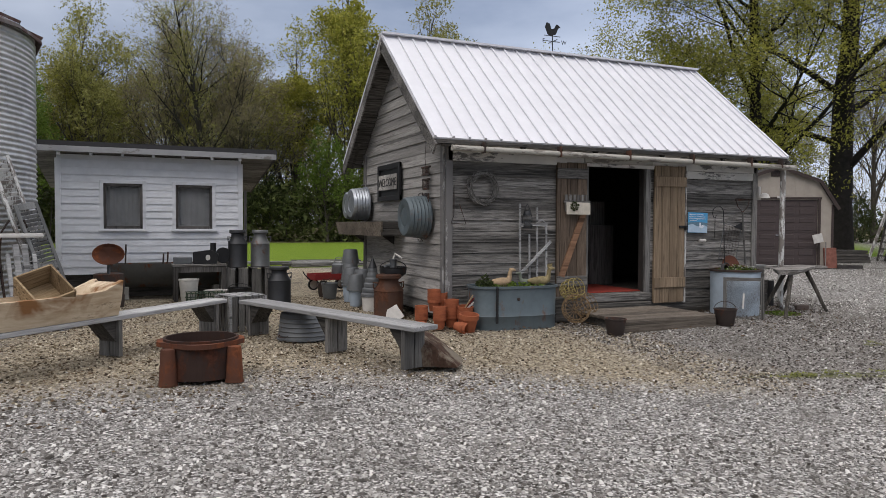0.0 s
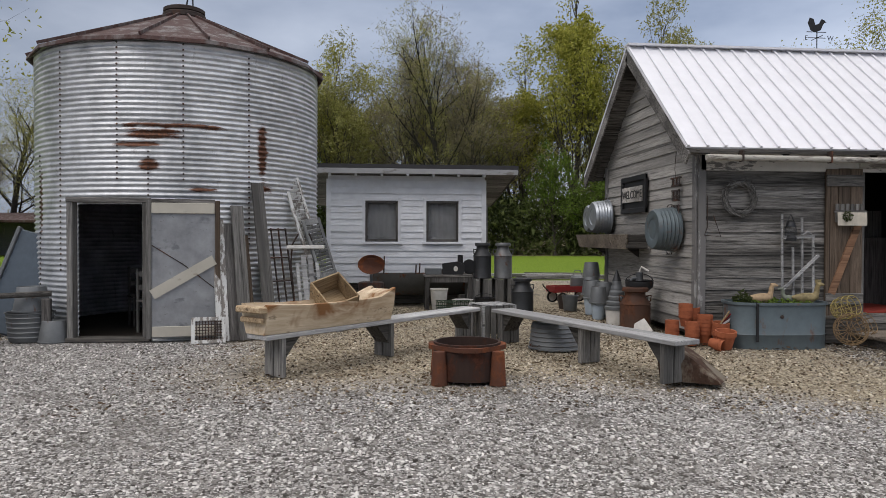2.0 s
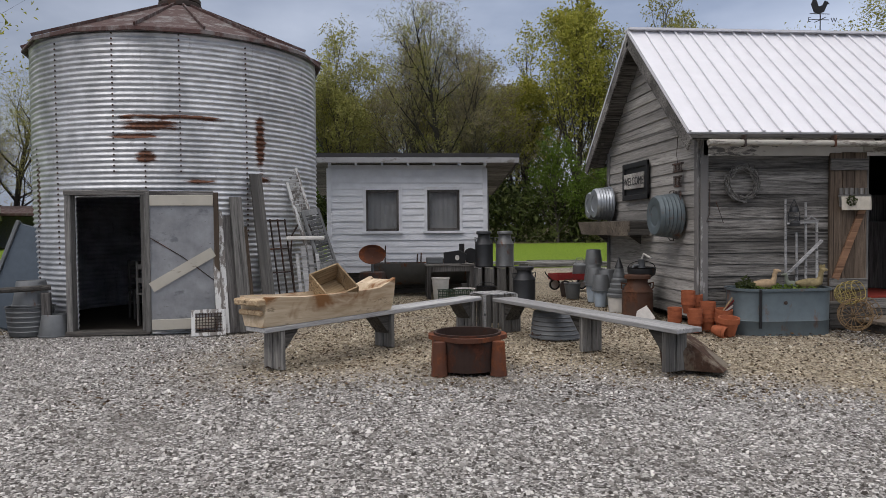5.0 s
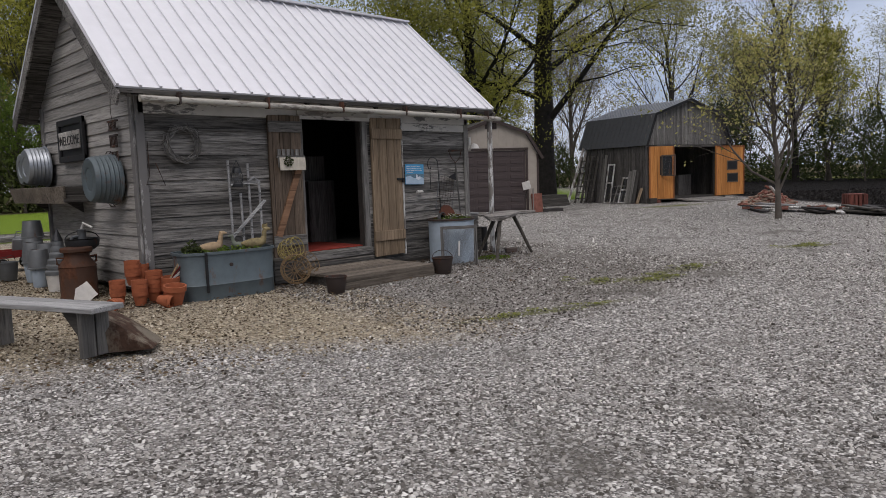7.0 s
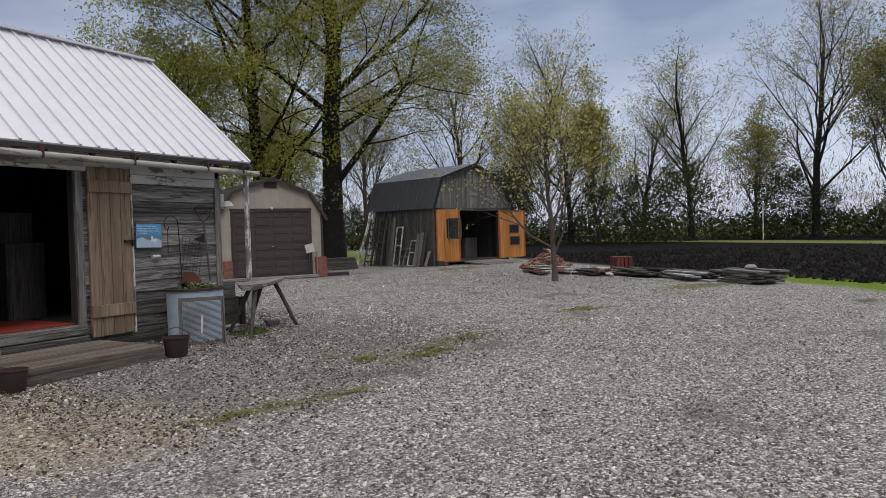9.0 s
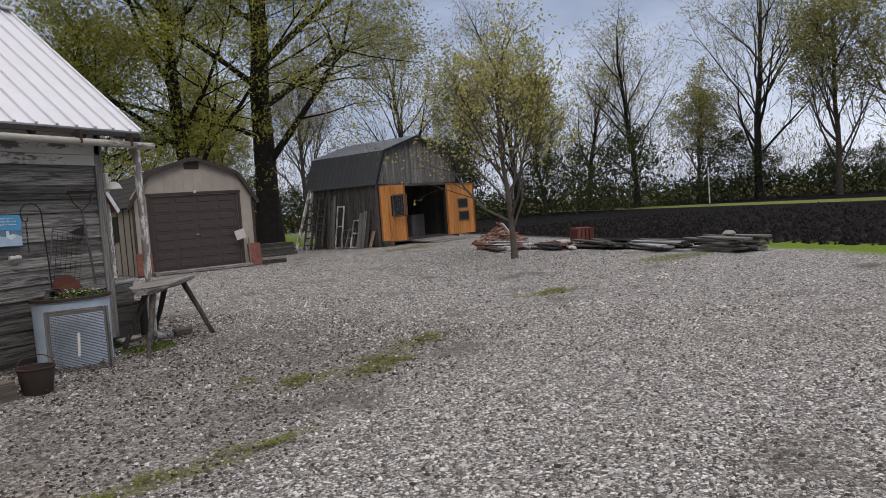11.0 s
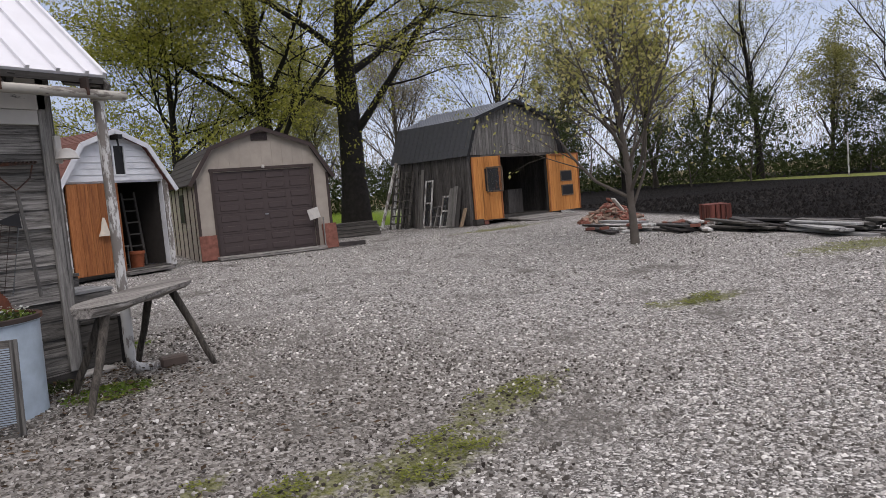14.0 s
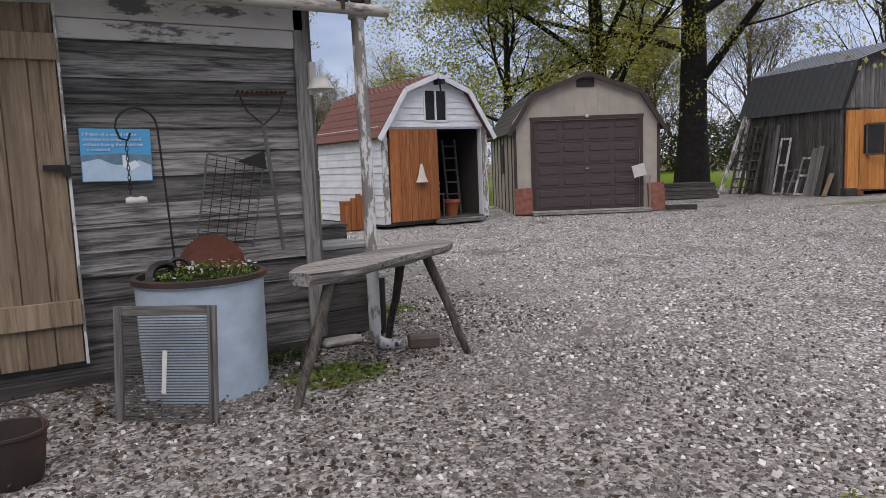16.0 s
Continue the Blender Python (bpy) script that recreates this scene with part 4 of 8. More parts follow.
def build_garage():
    m = pose(14.03, 8.71, 0, 0, 0, GA) @ pose(1.31, 0, 0)
    g = thing("garage", "beige gambrel garage with a closed brown overhead door", "garage", m)
    H, ze, kx, kz, zp = 1.73, 2.1, 1.28, 2.78, 3.22
    fw = part("front_wall", wall_with_hole(H, 0.0, ze, kx, kz, zp, -1.25, 1.25, 2.18), BEIGE, g, "beige grooved panel siding")
    for i in range(13):
        x = -1.62 + i * 0.27
        top = zp - 0.12 - max(0, abs(x)) * 0.36 if abs(x) < kx else 2.78 - (abs(x) - kx) * 1.5 - 0.12
        part("panel_seam", B((x, -0.003, (2.3 + top) / 2), (0.012, 0.008, max(0.05, top - 2.3))), BEIGE, fw)
    for s in (-1, 1):
        sw = part("side_wall", B((s * (H - 0.05), 2.55, 1.05), (0.1, 4.9, 2.1)), BEIGE, g)
        for i in range(7):
            part("batten", B((s * (H + 0.01), 0.3 + i * 0.72, 1.05), (0.02, 0.04, 2.06)), BROWNPAINT, sw)
        part("corner_board", B((s * (H - 0.03), -0.012, 1.02), (0.07, 0.025, 2.02), None, 0.003), BROWNPAINT, g)
    # flat black sheet for the dark behind the side window
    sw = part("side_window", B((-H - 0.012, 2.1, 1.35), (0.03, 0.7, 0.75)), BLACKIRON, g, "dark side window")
    part("back_wall", B((0, 5.0, 1.05), (2 * H - 0.2, 0.1, 2.1)), BEIGE, g)
    dr = part("garage_door", B((0, 0.06, 1.13), (2.5, 0.03, 2.1)), BROWNDOOR, g, "brown panelled overhead door")
    pm = mesh_of(B((0, 0, 0), (0.48, 0.02, 0.15), None, 0.012), "door_panel", BROWNDOOR)
    sec = mesh_of(B((0, 0, 0), (2.49, 0.018, 0.515), None, 0.006), "door_section", BROWNDOOR)
    for r in range(4):
        piece("door_section", sec, dr, pose(0, 0.042, 0.35 + r * 0.525))
        for h in (-0.125, 0.125):
            for c in range(4):
                piece("door_panel", pm, dr, pose(-0.915 + c * 0.61, 0.030, 0.35 + r * 0.525 + h))
    part("door_pull", B((0.0, 0.01, 1.05), (0.08, 0.03, 0.03)), GALV, dr)
    for x in (-1.29, 1.29):
        part("door_trim", B((x, -0.012, 1.1), (0.08, 0.03, 2.2), None, 0.004), BROWNPAINT, g)
    part("door_trim", B((0, -0.012, 2.235), (2.7, 0.03, 0.075), None, 0.004), BROWNPAINT, g)
    part("sensor_light", B((0, -0.03, 2.27), (0.08, 0.05, 0.08), None, 0.01), WHITEPLAST, g)
    vent = part("gable_vent", B((-0.02, -0.012, 3.03), (0.42, 0.025, 0.20)), BROWNPAINT, g)
    for i in range(5):
        part("slat", B((-0.02, -0.03, 2.95 + i * 0.04), (0.38, 0.02, 0.012)), BROWNPAINT, vent)
    gambrel_roof(g, H, ze, kx, kz, zp, -0.12, 5.15, SHINGLE, SHINGLE, BROWNPAINT, 0.05, 0.12, 0, 6)
    part("ramp_plank", B((0, -0.25, 0.05), (2.75, 0.45, 0.08), pose(0, 0, 0, 0, 0, 0), 0.008), GREYWOOD, g)
    # rust-red boards that lean at both corners
    tagged(solo("lean_panel", B((0, 0, 0.33), (0.42, 0.04, 0.62), None, 0.005), BRICKRED, "rust-red painted panel leaning on the garage", "panel", m @ pose(-1.53, -0.10, 0, -7, 0, 0)))
    tagged(solo("lean_panel", B((0, 0, 0.33), (0.40, 0.05, 0.66), None, 0.005), BRICKRED, "rust-red painted panel leaning on the garage", "panel", m @ pose(1.62, -0.13, 0, -8, 0, 4)))
    sp = thing("price_board", "white board tilted on a stick by the garage", "sign", m @ pose(1.40, -0.2, 0.0))
    part("stick", B((0.02, 0, 0.42), (0.03, 0.03, 0.84)), GREYWOOD_Z, sp)
    part("board", B((0, -0.03, 0.98), (0.30, 0.02, 0.28), pose(0, 0, 0, 0, -14, 0), 0.004), WHITEPLAST, sp)
    solo("lumber_offcut", B((0, 0, 0.06), (0.7, 0.16, 0.11), None, 0.008), DARKBOARD, "dark timber offcut lying on gravel", "timber", m @ pose(2.15, -0.25, 0, 0, 0, -12))


build_garage()


def build_coop():
    m = pose(9.96, 8.27, 0, 0, 0, 5.0) @ pose(1.325, 0, 0)
    g = thing("white_barn_shed", "white gambrel shed with a red roof and one open plank door", "shed", m)
    H, ze, kx, kz, zp = 1.33, 2.04, 0.80, 2.80, 3.09
    D = 2.9
    fw = part("front_wall", wall_with_hole(H, 0.1, ze, kx, kz, zp, -1.20, 1.20, 2.02), WHITEPAINT, g)
    rng = lambda z: (-H, H) if z < ze else ((-(H - (z - ze) * (H - kx) / (kz - ze)), H - (z - ze) * (H - kx) / (kz - ze)) if z < kz else (-kx * (zp - z) / (zp - kz), kx * (zp - z) / (zp - kz)))
    boards(fw, -H, H, 2.06, 3.04, 0.13, WHITEPAINT, Matrix(), top=rng, holes=((-0.30, 0.30, 2.16, 2.85),), joint=5)
    for s in (-1, 1):
        sw = part("side_wall", B((s * (H - 0.05), D / 2 + 0.05, 1.09), (0.1, D - 0.1, 1.98)), WHITEPAINT, g)
        if s < 0:
            boards(sw, 0, D, 0.1, 2.0, 0.15, WHITEPAINT, pose(-H, D, 0, 0, 0, -90), joint=5)
        part("corner_board", B((s * (H - 0.05), -0.02, 1.08), (0.13, 0.04, 1.96), None, 0.003), PEELPAINT, g)
    part("back_wall", B((0, D, 1.1), (2 * H - 0.2, 0.1, 2.0)), WHITEPAINT, g)
    part("floor_deck", B((0, D / 2, 0.09), (2 * H, D, 0.08)), DARKWOOD, g)
    # added near-black lining and ceiling that stand in for the shade indoors
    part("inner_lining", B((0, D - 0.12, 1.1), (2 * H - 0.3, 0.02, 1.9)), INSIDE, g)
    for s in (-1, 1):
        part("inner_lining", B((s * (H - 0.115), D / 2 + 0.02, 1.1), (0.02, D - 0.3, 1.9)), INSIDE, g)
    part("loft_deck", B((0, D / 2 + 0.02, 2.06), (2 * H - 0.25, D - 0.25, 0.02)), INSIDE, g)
    dr = part("door", B((0, 0, 0), (1.18, 0.03, 1.88)), REDWOOD_Z, g, "orange-brown stained plank door", m=pose(-0.60, -0.04, 1.07))
    for i in range(5):
        part("plank", B((0, 0, 0), (0.23, 0.02, 1.88), None, 0.003), REDWOOD_Z, dr, m=pose(-0.472 + i * 0.236, -0.024, 0))
    bm = lathe(bmesh.new(), [(0.02, 0.38), (0.05, 0.30), (0.09, 0.12), (0.15, 0.0), (0.001, 0.0)], 14, (0, 0, 0), 1, 0.45)
    part("hanging_bag", bm, CLOTH, dr, "pale cloth bag hung on the door", True, pose(0.12, -0.09, -0.15))
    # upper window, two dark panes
    # the shade inside the open upper window is a black sheet
    wd = part("window", B((0, 0.0, 2.50), (0.56, 0.02, 0.62)), BLACKIRON, g, "upper window in two parts, black sheet for the shade within")
    for x in (-0.28, 0, 0.28):
        part("frame", B((x, -0.025, 2.50), (0.035, 0.03, 0.66)), WHITEPAINT, wd)
    for z in (2.18, 2.82):
        part("frame", B((0, -0.025, z), (0.56, 0.03, 0.035)), WHITEPAINT, wd)
    part("hoist_hook", tube(bmesh.new(), [(0.03, -0.18, 2.95), (0.03, -0.2, 2.8), (0.06, -0.2, 2.6)], 0.02, 6), BLACKIRON, g)
    part("hoist_block", B((0.03, -0.15, 2.97), (0.1, 0.3, 0.09)), BLACKIRON, g)
    gambrel_roof(g, H, ze, kx, kz, zp, -0.16, D + 0.1, REDSHINGLE, REDSHINGLE, WHITEPAINT, 0.045, 0.14, 0, 6)
    part("door_sill", B((0.5, -0.12, 0.07), (1.2, 0.24, 0.08), None, 0.006), GREYWOOD, g)
    # things in its doorway
    solo("clay_pot", lathe(bmesh.new(), [(0.14, 0), (0.17, 0.28), (0.19, 0.30), (0.19, 0.36), (0.15, 0.36), (0.13, 0.05)], 18), TERRA, "large red clay pot inside the white shed", "pot", m @ pose(0.62, 0.4, 0.13), smooth=True)
    st = thing("plant_stand", "small dark plant stand in the shed doorway", "stand", m @ pose(0.28, 0.5, 0.13))
    part("top", B((0, 0, 0.5), (0.3, 0.3, 0.03)), DARKWOOD, st)
    for x in (-0.12, 0.12):
        for y in (-0.12, 0.12):
            part("leg", B((x, y, 0.25), (0.03, 0.03, 0.5)), DARKWOOD, st)
    solo("enamel_cup", lathe(bmesh.new(), [(0.06, 0), (0.10, 0.10), (0.07, 0.14), (0.11, 0.24), (0.09, 0.24), (0.05, 0.1)], 14), WHITEPLAST, "white enamel jug on a plant stand", "jug", m @ pose(0.28, 0.5, 0.645), smooth=True)
    solo("white_pot", lathe(bmesh.new(), [(0.06, 0), (0.08, 0.2), (0.07, 0.2), (0.05, 0.02)], 12), WHITEPLAST, "small white pot on the shed floor", "pot", m @ pose(0.1, 0.25, 0.13), smooth=True)
    lad = thing("step_ladder", "dark wooden ladder standing inside the white shed", "ladder", m @ pose(0.86, 0.6, 0.13, -6, 0, 0))
    for x in (-0.17, 0.17):
        part("rail", B((x, 0, 0.85), (0.05, 0.04, 1.7)), DARKWOOD_Z, lad)
    for i in range(6):
        part("rung", B((0, 0, 0.2 + i * 0.27), (0.32, 0.03, 0.035)), DARKWOOD, lad)
    # brown barrel staves beside it
    bc = thing("board_crate", "red-brown upright boards of uneven height beside the white shed", "crate", m @ pose(-1.66, 0.5, 0))
    for k, h in enumerate((0.50, 0.66, 0.74, 0.70, 0.72)):
        part("board", B((-0.24 + k * 0.12, 0, h / 2), (0.11, 0.03, h), None, 0.004), REDWOOD_Z, bc)
    part("back", B((0, 0.14, 0.3), (0.6, 0.24, 0.6), None, 0.006), REDWOOD_Z, bc)


build_coop()

BA = -14.63


def build_barn():
    m = pose(22.78, 6.60, 0, 0, 0, BA) @ pose(2.41, 0, 0)
    g = thing("gambrel_barn", "dark weathered barn with grey metal roof and orange open doors", "barn", m)
    H, ze, kx, kz, zp = 2.41, 2.62, 2.0, 3.59, 4.20
    D = 3.67
    fw = part("front_wall", wall_with_hole(H, 0.0, ze, kx, kz, zp, -1.75, 1.70, 2.32), DARKWOOD_Z, g)
    n = 30
    for i in range(n):
        x = -H + (i + 0.5) * 2 * H / n
        top = zp - abs(x) * 0.305 - 0.03 if abs(x) < kx else kz - (abs(x) - kx) * 2.36 - 0.03
        part("board", B((0, 0, 0), (2 * H / n - 0.012, 0.022, top - 2.36), None, 0.003), GREYWOOD_Z, fw, m=pose(x, -0.012, (top + 2.36) / 2))
    for s in (-1, 1):
        sw = part("side_wall", B((s * (H - 0.05), D / 2 + 0.05, 1.3), (0.1, D - 0.1, 2.6)), DARKWOOD_Z, g)
        if s < 0:
            for i in range(26):
                part("board", B((0, 0, 0), (0.022, D / 26 - 0.012, 2.56), None, 0.003), DARKWOOD_Z, sw, m=pose(-H - 0.011, (i + 0.5) * D / 26, 1.3))
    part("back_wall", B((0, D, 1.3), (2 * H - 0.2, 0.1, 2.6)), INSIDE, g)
    part("floor_deck", B((0, D / 2, 0.14), (2 * H - 0.2, D, 0.1)), DARKWOOD, g)
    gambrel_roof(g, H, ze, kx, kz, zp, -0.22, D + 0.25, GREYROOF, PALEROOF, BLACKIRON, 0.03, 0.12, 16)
    # left door stands half open with its window sash swung out, right door lies back past the corner
    d1 = part("barn_door", B((0.52, 0, 0), (1.04, 0.04, 2.12), None, 0.004), ORANGEWOOD, g, "orange stained plywood door, half open", m=pose(-2.30, -0.09, 1.22, 0, 0, -26))
    sash = part("window_sash", B((0, 0, 0), (0.03, 0.05, 0.80)), DARKBROWN_Z, d1, "brown window sash swung open", m=pose(0.52, -0.06, 0.28, 0, 0, -38))
    for x, z, w, h in ((0.52, 0, 0.05, 0.80), (0.26, 0.40, 0.57, 0.05), (0.26, -0.40, 0.57, 0.05)):
        part("sash_bar", B((x, 0, z), (w, 0.045, h), None, 0.004), DARKBROWN_Z, sash)
    part("pane", B((0.26, 0, 0), (0.48, 0.006, 0.76)), GLASS, sash)
    # no hole is cut: a black sheet gives the opening's shade
    part("door_window", B((0.70, -0.022, 0.28), (0.50, 0.02, 0.76)), BLACKIRON, d1, "black sheet for the shade in the door's window opening")
    for x in (0.03, 1.01):
        part("door_stile", B((x, -0.03, 0), (0.06, 0.025, 2.12), None, 0.004), REDWOOD_Z, d1)
    d2 = part("barn_door", B((0, 0, 0), (1.84, 0.05, 2.14), None, 0.004), ORANGEWOOD, g, "orange stained plywood door folded back", m=pose(2.58, -0.07, 1.22))
    for x, z, w in ((0.12, 0.22, 0.60), (0.15, -0.32, 0.62)):
        # black plates stand in for the dark behind these small windows
        part("door_window", B((x, -0.030, z), (w, 0.03, 0.34), None, 0.006), BLACKIRON, d2, "dark small window in the door")
        for dz in (-0.185, 0.185):
            part("window_trim", B((x, -0.034, z + dz), (w + 0.08, 0.03, 0.04), None, 0.003), DARKBROWN_Z, d2)
        for dx in (-w / 2 - 0.02, w / 2 + 0.02):
            part("window_trim", B((x + dx, -0.034, z), (0.04, 0.03, 0.33), None, 0.003), DARKBROWN_Z, d2)
    for x in (-0.89, 0.89):
        part("door_stile", B((x, -0.035, 0), (0.06, 0.025, 2.14)), REDWOOD_Z, d2)
    part("door_rail", B((0, -0.036, 1.04), (1.72, 0.025, 0.06)), REDWOOD_Z, d2)
    part("door_head", B((0, -0.03, 2.30), (3.6, 0.07, 0.10), None, 0.005), DARKWOOD, g)
    part("corner_post", B((-H + 0.02, -0.03, 1.25), (0.12, 0.06, 2.5), None, 0.005), DARKWOOD_Z, g)
    part("door_ramp", B((0.5, -0.75, 0.11), (2.6, 1.4, 0.05), pose(0, 0, 0, 5, 0, 4), 0.005), GREYWOOD, g, "pale board ramp before the barn door")
    part("foundation_block", B((-2.2, -0.1, 0.1), (0.36, 0.3, 0.2), None, 0.01), DARKWOOD, g)
    part("foundation_block", B((-1.9, -0.16, 0.07), (0.2, 0.2, 0.14), None, 0.01), BRICKRED, g)
    # workbench and cabinet inside
    wb = thing("workbench", "dim wooden workbench with clutter inside the barn", "workbench", m @ pose(0.1, 2.5, 0.19))
    part("top", B((0, 0, 0.85), (1.6, 0.6, 0.05)), BROWNWOOD_Z, wb)
    for x in (-0.7, 0.7):
        for y in (-0.25, 0.25):
            part("leg", B((x, y, 0.41), (0.07, 0.07, 0.82)), BROWNWOOD_Z, wb)
    solo("cupboard", B((0, 0, 0.45), (0.8, 0.5, 0.9), None, 0.01), DARKWOOD_Z, "dark brown cupboard inside the barn", "cupboard", m @ pose(1.05, 1.3, 0.19))
    for x, z, sx, sz, mt, lb in ((-0.35, 0.87, 0.3, 0.26, TANWOOD, "small tan wooden box on the workbench"), (0.25, 0.87, 0.22, 0.4, GALV_DULL, "grey metal canister on the workbench"), (0.55, 0.87, 0.26, 0.2, REDPAINT, "worn red tin box on the workbench")):
        solo("bench_box", B((0, 0, sz / 2), (sx, 0.24, sz), None, 0.015), mt, lb, "box", m @ pose(x, 2.45, 0.19 + z - 0.0))
    # leaning ladder, frames and boards on the side wall
    side = m @ pose(-H, 0, 0, 0, 0, -90)  # local x runs to the front, y points out of the wall's back
    lad = thing("extension_ladder", "long pale and dark ladder leaning on the barn wall", "ladder", m @ pose(-H - 0.62, 3.0, 0, 0, 14, 0))
    for y, mt in ((-0.22, DARKWOOD_Z), (0.22, DARKWOOD_Z), (0.52, PEELPAINT)):
        part("rail", B((0, y, 1.2), (0.06, 0.06 if y < 0.5 else 0.12, 2.4)), mt, lad)
    for i in range(8):
        part("rung", B((0, 0, 0.2 + i * 0.27), (0.04, 0.42, 0.04)), DARKWOOD, lad)
    solo("white_pole", tube(bmesh.new(), [(-0.95, 3.75, 0), (-0.55, 3.65, 1.2), (-0.16, 3.55, 2.4)], 0.06, 10), PEELPAINT, "white painted pole leaning on the barn's corner", "pole", m @ pose(-H, 0, 0))
    for dy in (3.4, 2.75):
        l2 = thing("fruit_ladder", "dark wooden ladder leaning on the barn wall", "ladder", m @ pose(-H - 0.66, dy, 0, 0, 13, 0), "ladders by the barn")
        for y in (-0.2, 0.2):
            part("rail", B((0, y, 1.05), (0.06, 0.05, 2.1)), DARKWOOD, l2)
        for i in range(7):
            part("rung", B((0, 0, 0.2 + i * 0.28), (0.04, 0.4, 0.04)), DARKWOOD, l2)
    for y, w, h, mat, kind in ((3.0, 0.10, 1.9, DARKWOOD_Z, 0), (2.82, 0.14, 1.7, DARKWOOD_Z, 0), (2.64, 0.12, 1.85, GREYWOOD_Z, 0), (2.25, 0.34, 1.5, PEELPAINT, 1), (1.95, 0.42, 0.7, DARKWOOD_Z, 1), (1.55, 0.36, 0.72, GREYWOOD_Z, 1), (1.2, 0.34, 1.0, PEELPAINT, 1), (0.85, 0.22, 1.2, GREYWOOD_Z, 0), (0.62, 0.2, 1.25, GREYWOOD_Z, 0), (0.4, 0.2, 1.2, DARKWOOD_Z, 0), (0.1, 0.15, 0.6, BROWNWOOD_Z, 0)):
        lean = math.degrees(math.asin(min(0.5, 0.34 / h)))
        mm = m @ pose(-H - 0.40, y * 0.815, 0, 0, lean * 0.8, 0) @ Matrix.Diagonal((1, 1.05, 1.12, 1))
        if kind:
            fr = thing("window_frame", "old empty window sash leaning on the barn", "window frame", mm, "sashes by the barn")
            part("pane", B((0, 0, h / 2), (0.006, w - 0.06, h - 0.06)), GLASS, fr)
            for yy in (-w / 2, w / 2):
                part("stile", B((0, yy, h / 2), (0.035, 0.05, h)), mat, fr)
            for zz in (0.03, h * 0.52, h - 0.03):
                part("rail", B((0, 0, zz), (0.034, w - 0.05, 0.05)), mat, fr)
        else:
            solo("leaning_board", B((0, 0, h / 2), (0.03, w, h), None, 0.004), mat, "weathered board leaning on the barn", "board", mm, "boards by the barn")


build_barn()

# ---- trees ----


def grow(seed, height, r0, spread, first, levels, kids, leaf_n, leaf_size, droop=0.0, upward=0.35, lean=(0, 0), forks=1, reach=0.62, thin=0.51, haze=0.9, taper=0.45, slim=1.0):
    """Trunk, limbs and leaves of one tree as two vertex lists."""
    rnd = random.Random(seed)
    tv, tf, lv, lf = [], [], [], []

    def limb(p, d, length, r, level):
        n = 7 if level == 0 else (4 if level == 1 else (3 if level == 2 else (1 if leaf_size > 0.14 else 2)))
        seg = 9 if level == 0 else (6 if level == 1 else (4 if level == 2 else 3))
        pts, rad = [p.copy()], [r]
        dd = d.copy()
        end = 0.42 if level == 0 else 0.22
        for i in range(n):
            j = 0.10 if level == 0 else 0.24
            dd = (dd + Vector((rnd.uniform(-j, j), rnd.uniform(-j, j), rnd.uniform(-j, j) + (0.05 if level else 0.08) * upward * 2 - droop * level * 0.05))).normalized()
            pts.append(pts[-1] + dd * (length / n))
            rad.append(r * (1 - (1 - end) * (i + 1) / n))
        base = len(tv)
        ref = Vector((0.21, 0.37, 0.9))
        for i, q in enumerate(pts):
            t = (pts[min(i + 1, n)] - pts[max(i - 1, 0)]).normalized()
            x = t.cross(ref if abs(t.dot(ref)) < 0.95 else Vector((1, 0, 0))).normalized()
            y = t.cross(x)
            fl = 1.0 + (0.25 if level == 0 and i == 0 else 0.0)
            for k in range(seg):
                a = 2 * math.pi * k / seg
                tv.append(q + rad[i] * fl * (math.cos(a) * x + math.sin(a) * y))
        for i in range(n):
            for k in range(seg):
                tf.append((base + i * seg + k, base + i * seg + (k + 1) % seg, base + (i + 1) * seg + (k + 1) % seg, base + (i + 1) * seg + k))
        if level >= levels:
            for _ in range(leaf_n):
                q = pts[rnd.randint(1, n)] + Vector((rnd.gauss(0, 1), rnd.gauss(0, 1), rnd.gauss(0, 0.8))) * leaf_size * haze
                s = leaf_size * rnd.uniform(0.5, 1.25)
                u = Vector((rnd.gauss(0, 1), rnd.gauss(0, 1), rnd.gauss(0, 1))).normalized()
                w = u.cross(Vector((rnd.gauss(0, 1), rnd.gauss(0, 1), rnd.gauss(0, 1)))).normalized()
                b = len(lv)
                if leaf_size > 0.11:
                    lv.extend((q - u * s * 0.55, q + w * s * 0.5 * slim, q + u * s * 0.55))
                    lf.append((b, b + 1, b + 2))
                else:
                    lv.extend((q - u * s * 0.5, q + w * s * 0.3, q + u * s * 0.5, q - w * s * 0.3))
                    lf.append((b, b + 1, b + 2, b + 3))
            return
        k = kids[min(level, len(kids) - 1)]
        for i in range(k):
            f = (first if level == 0 else 0.25) + (1 - (first if level == 0 else 0.25)) * (i + rnd.uniform(0.1, 0.9)) / k
            idx = min(n - 1, int(f * n))
            q = pts[idx].lerp(pts[idx + 1], f * n - idx)
            ax = (pts[idx + 1] - pts[idx]).normalized()
            a = 2.4 * i + rnd.uniform(-0.6, 0.6) + seed
            side = Vector((math.cos(a), math.sin(a), 0))
            side = (side - ax * side.dot(ax))
            if side.length < 0.05:
                side = Vector((1, 0, 0))
            side.normalize()
            open_ = spread * rnd.uniform(0.75, 1.25)
            nd = (ax * math.cos(open_) + side * math.sin(open_) + Vector((0, 0, upward * 0.4))).normalized()
            shape = (1.0 - taper * f) if level == 0 else (1.0 - 0.35 * f)
            limb(q, nd, length * (reach if level == 0 else 0.58) * shape * rnd.uniform(0.8, 1.15), max(0.006, rad[idx] * rnd.uniform(thin - 0.09, thin + 0.09)), level + 1)
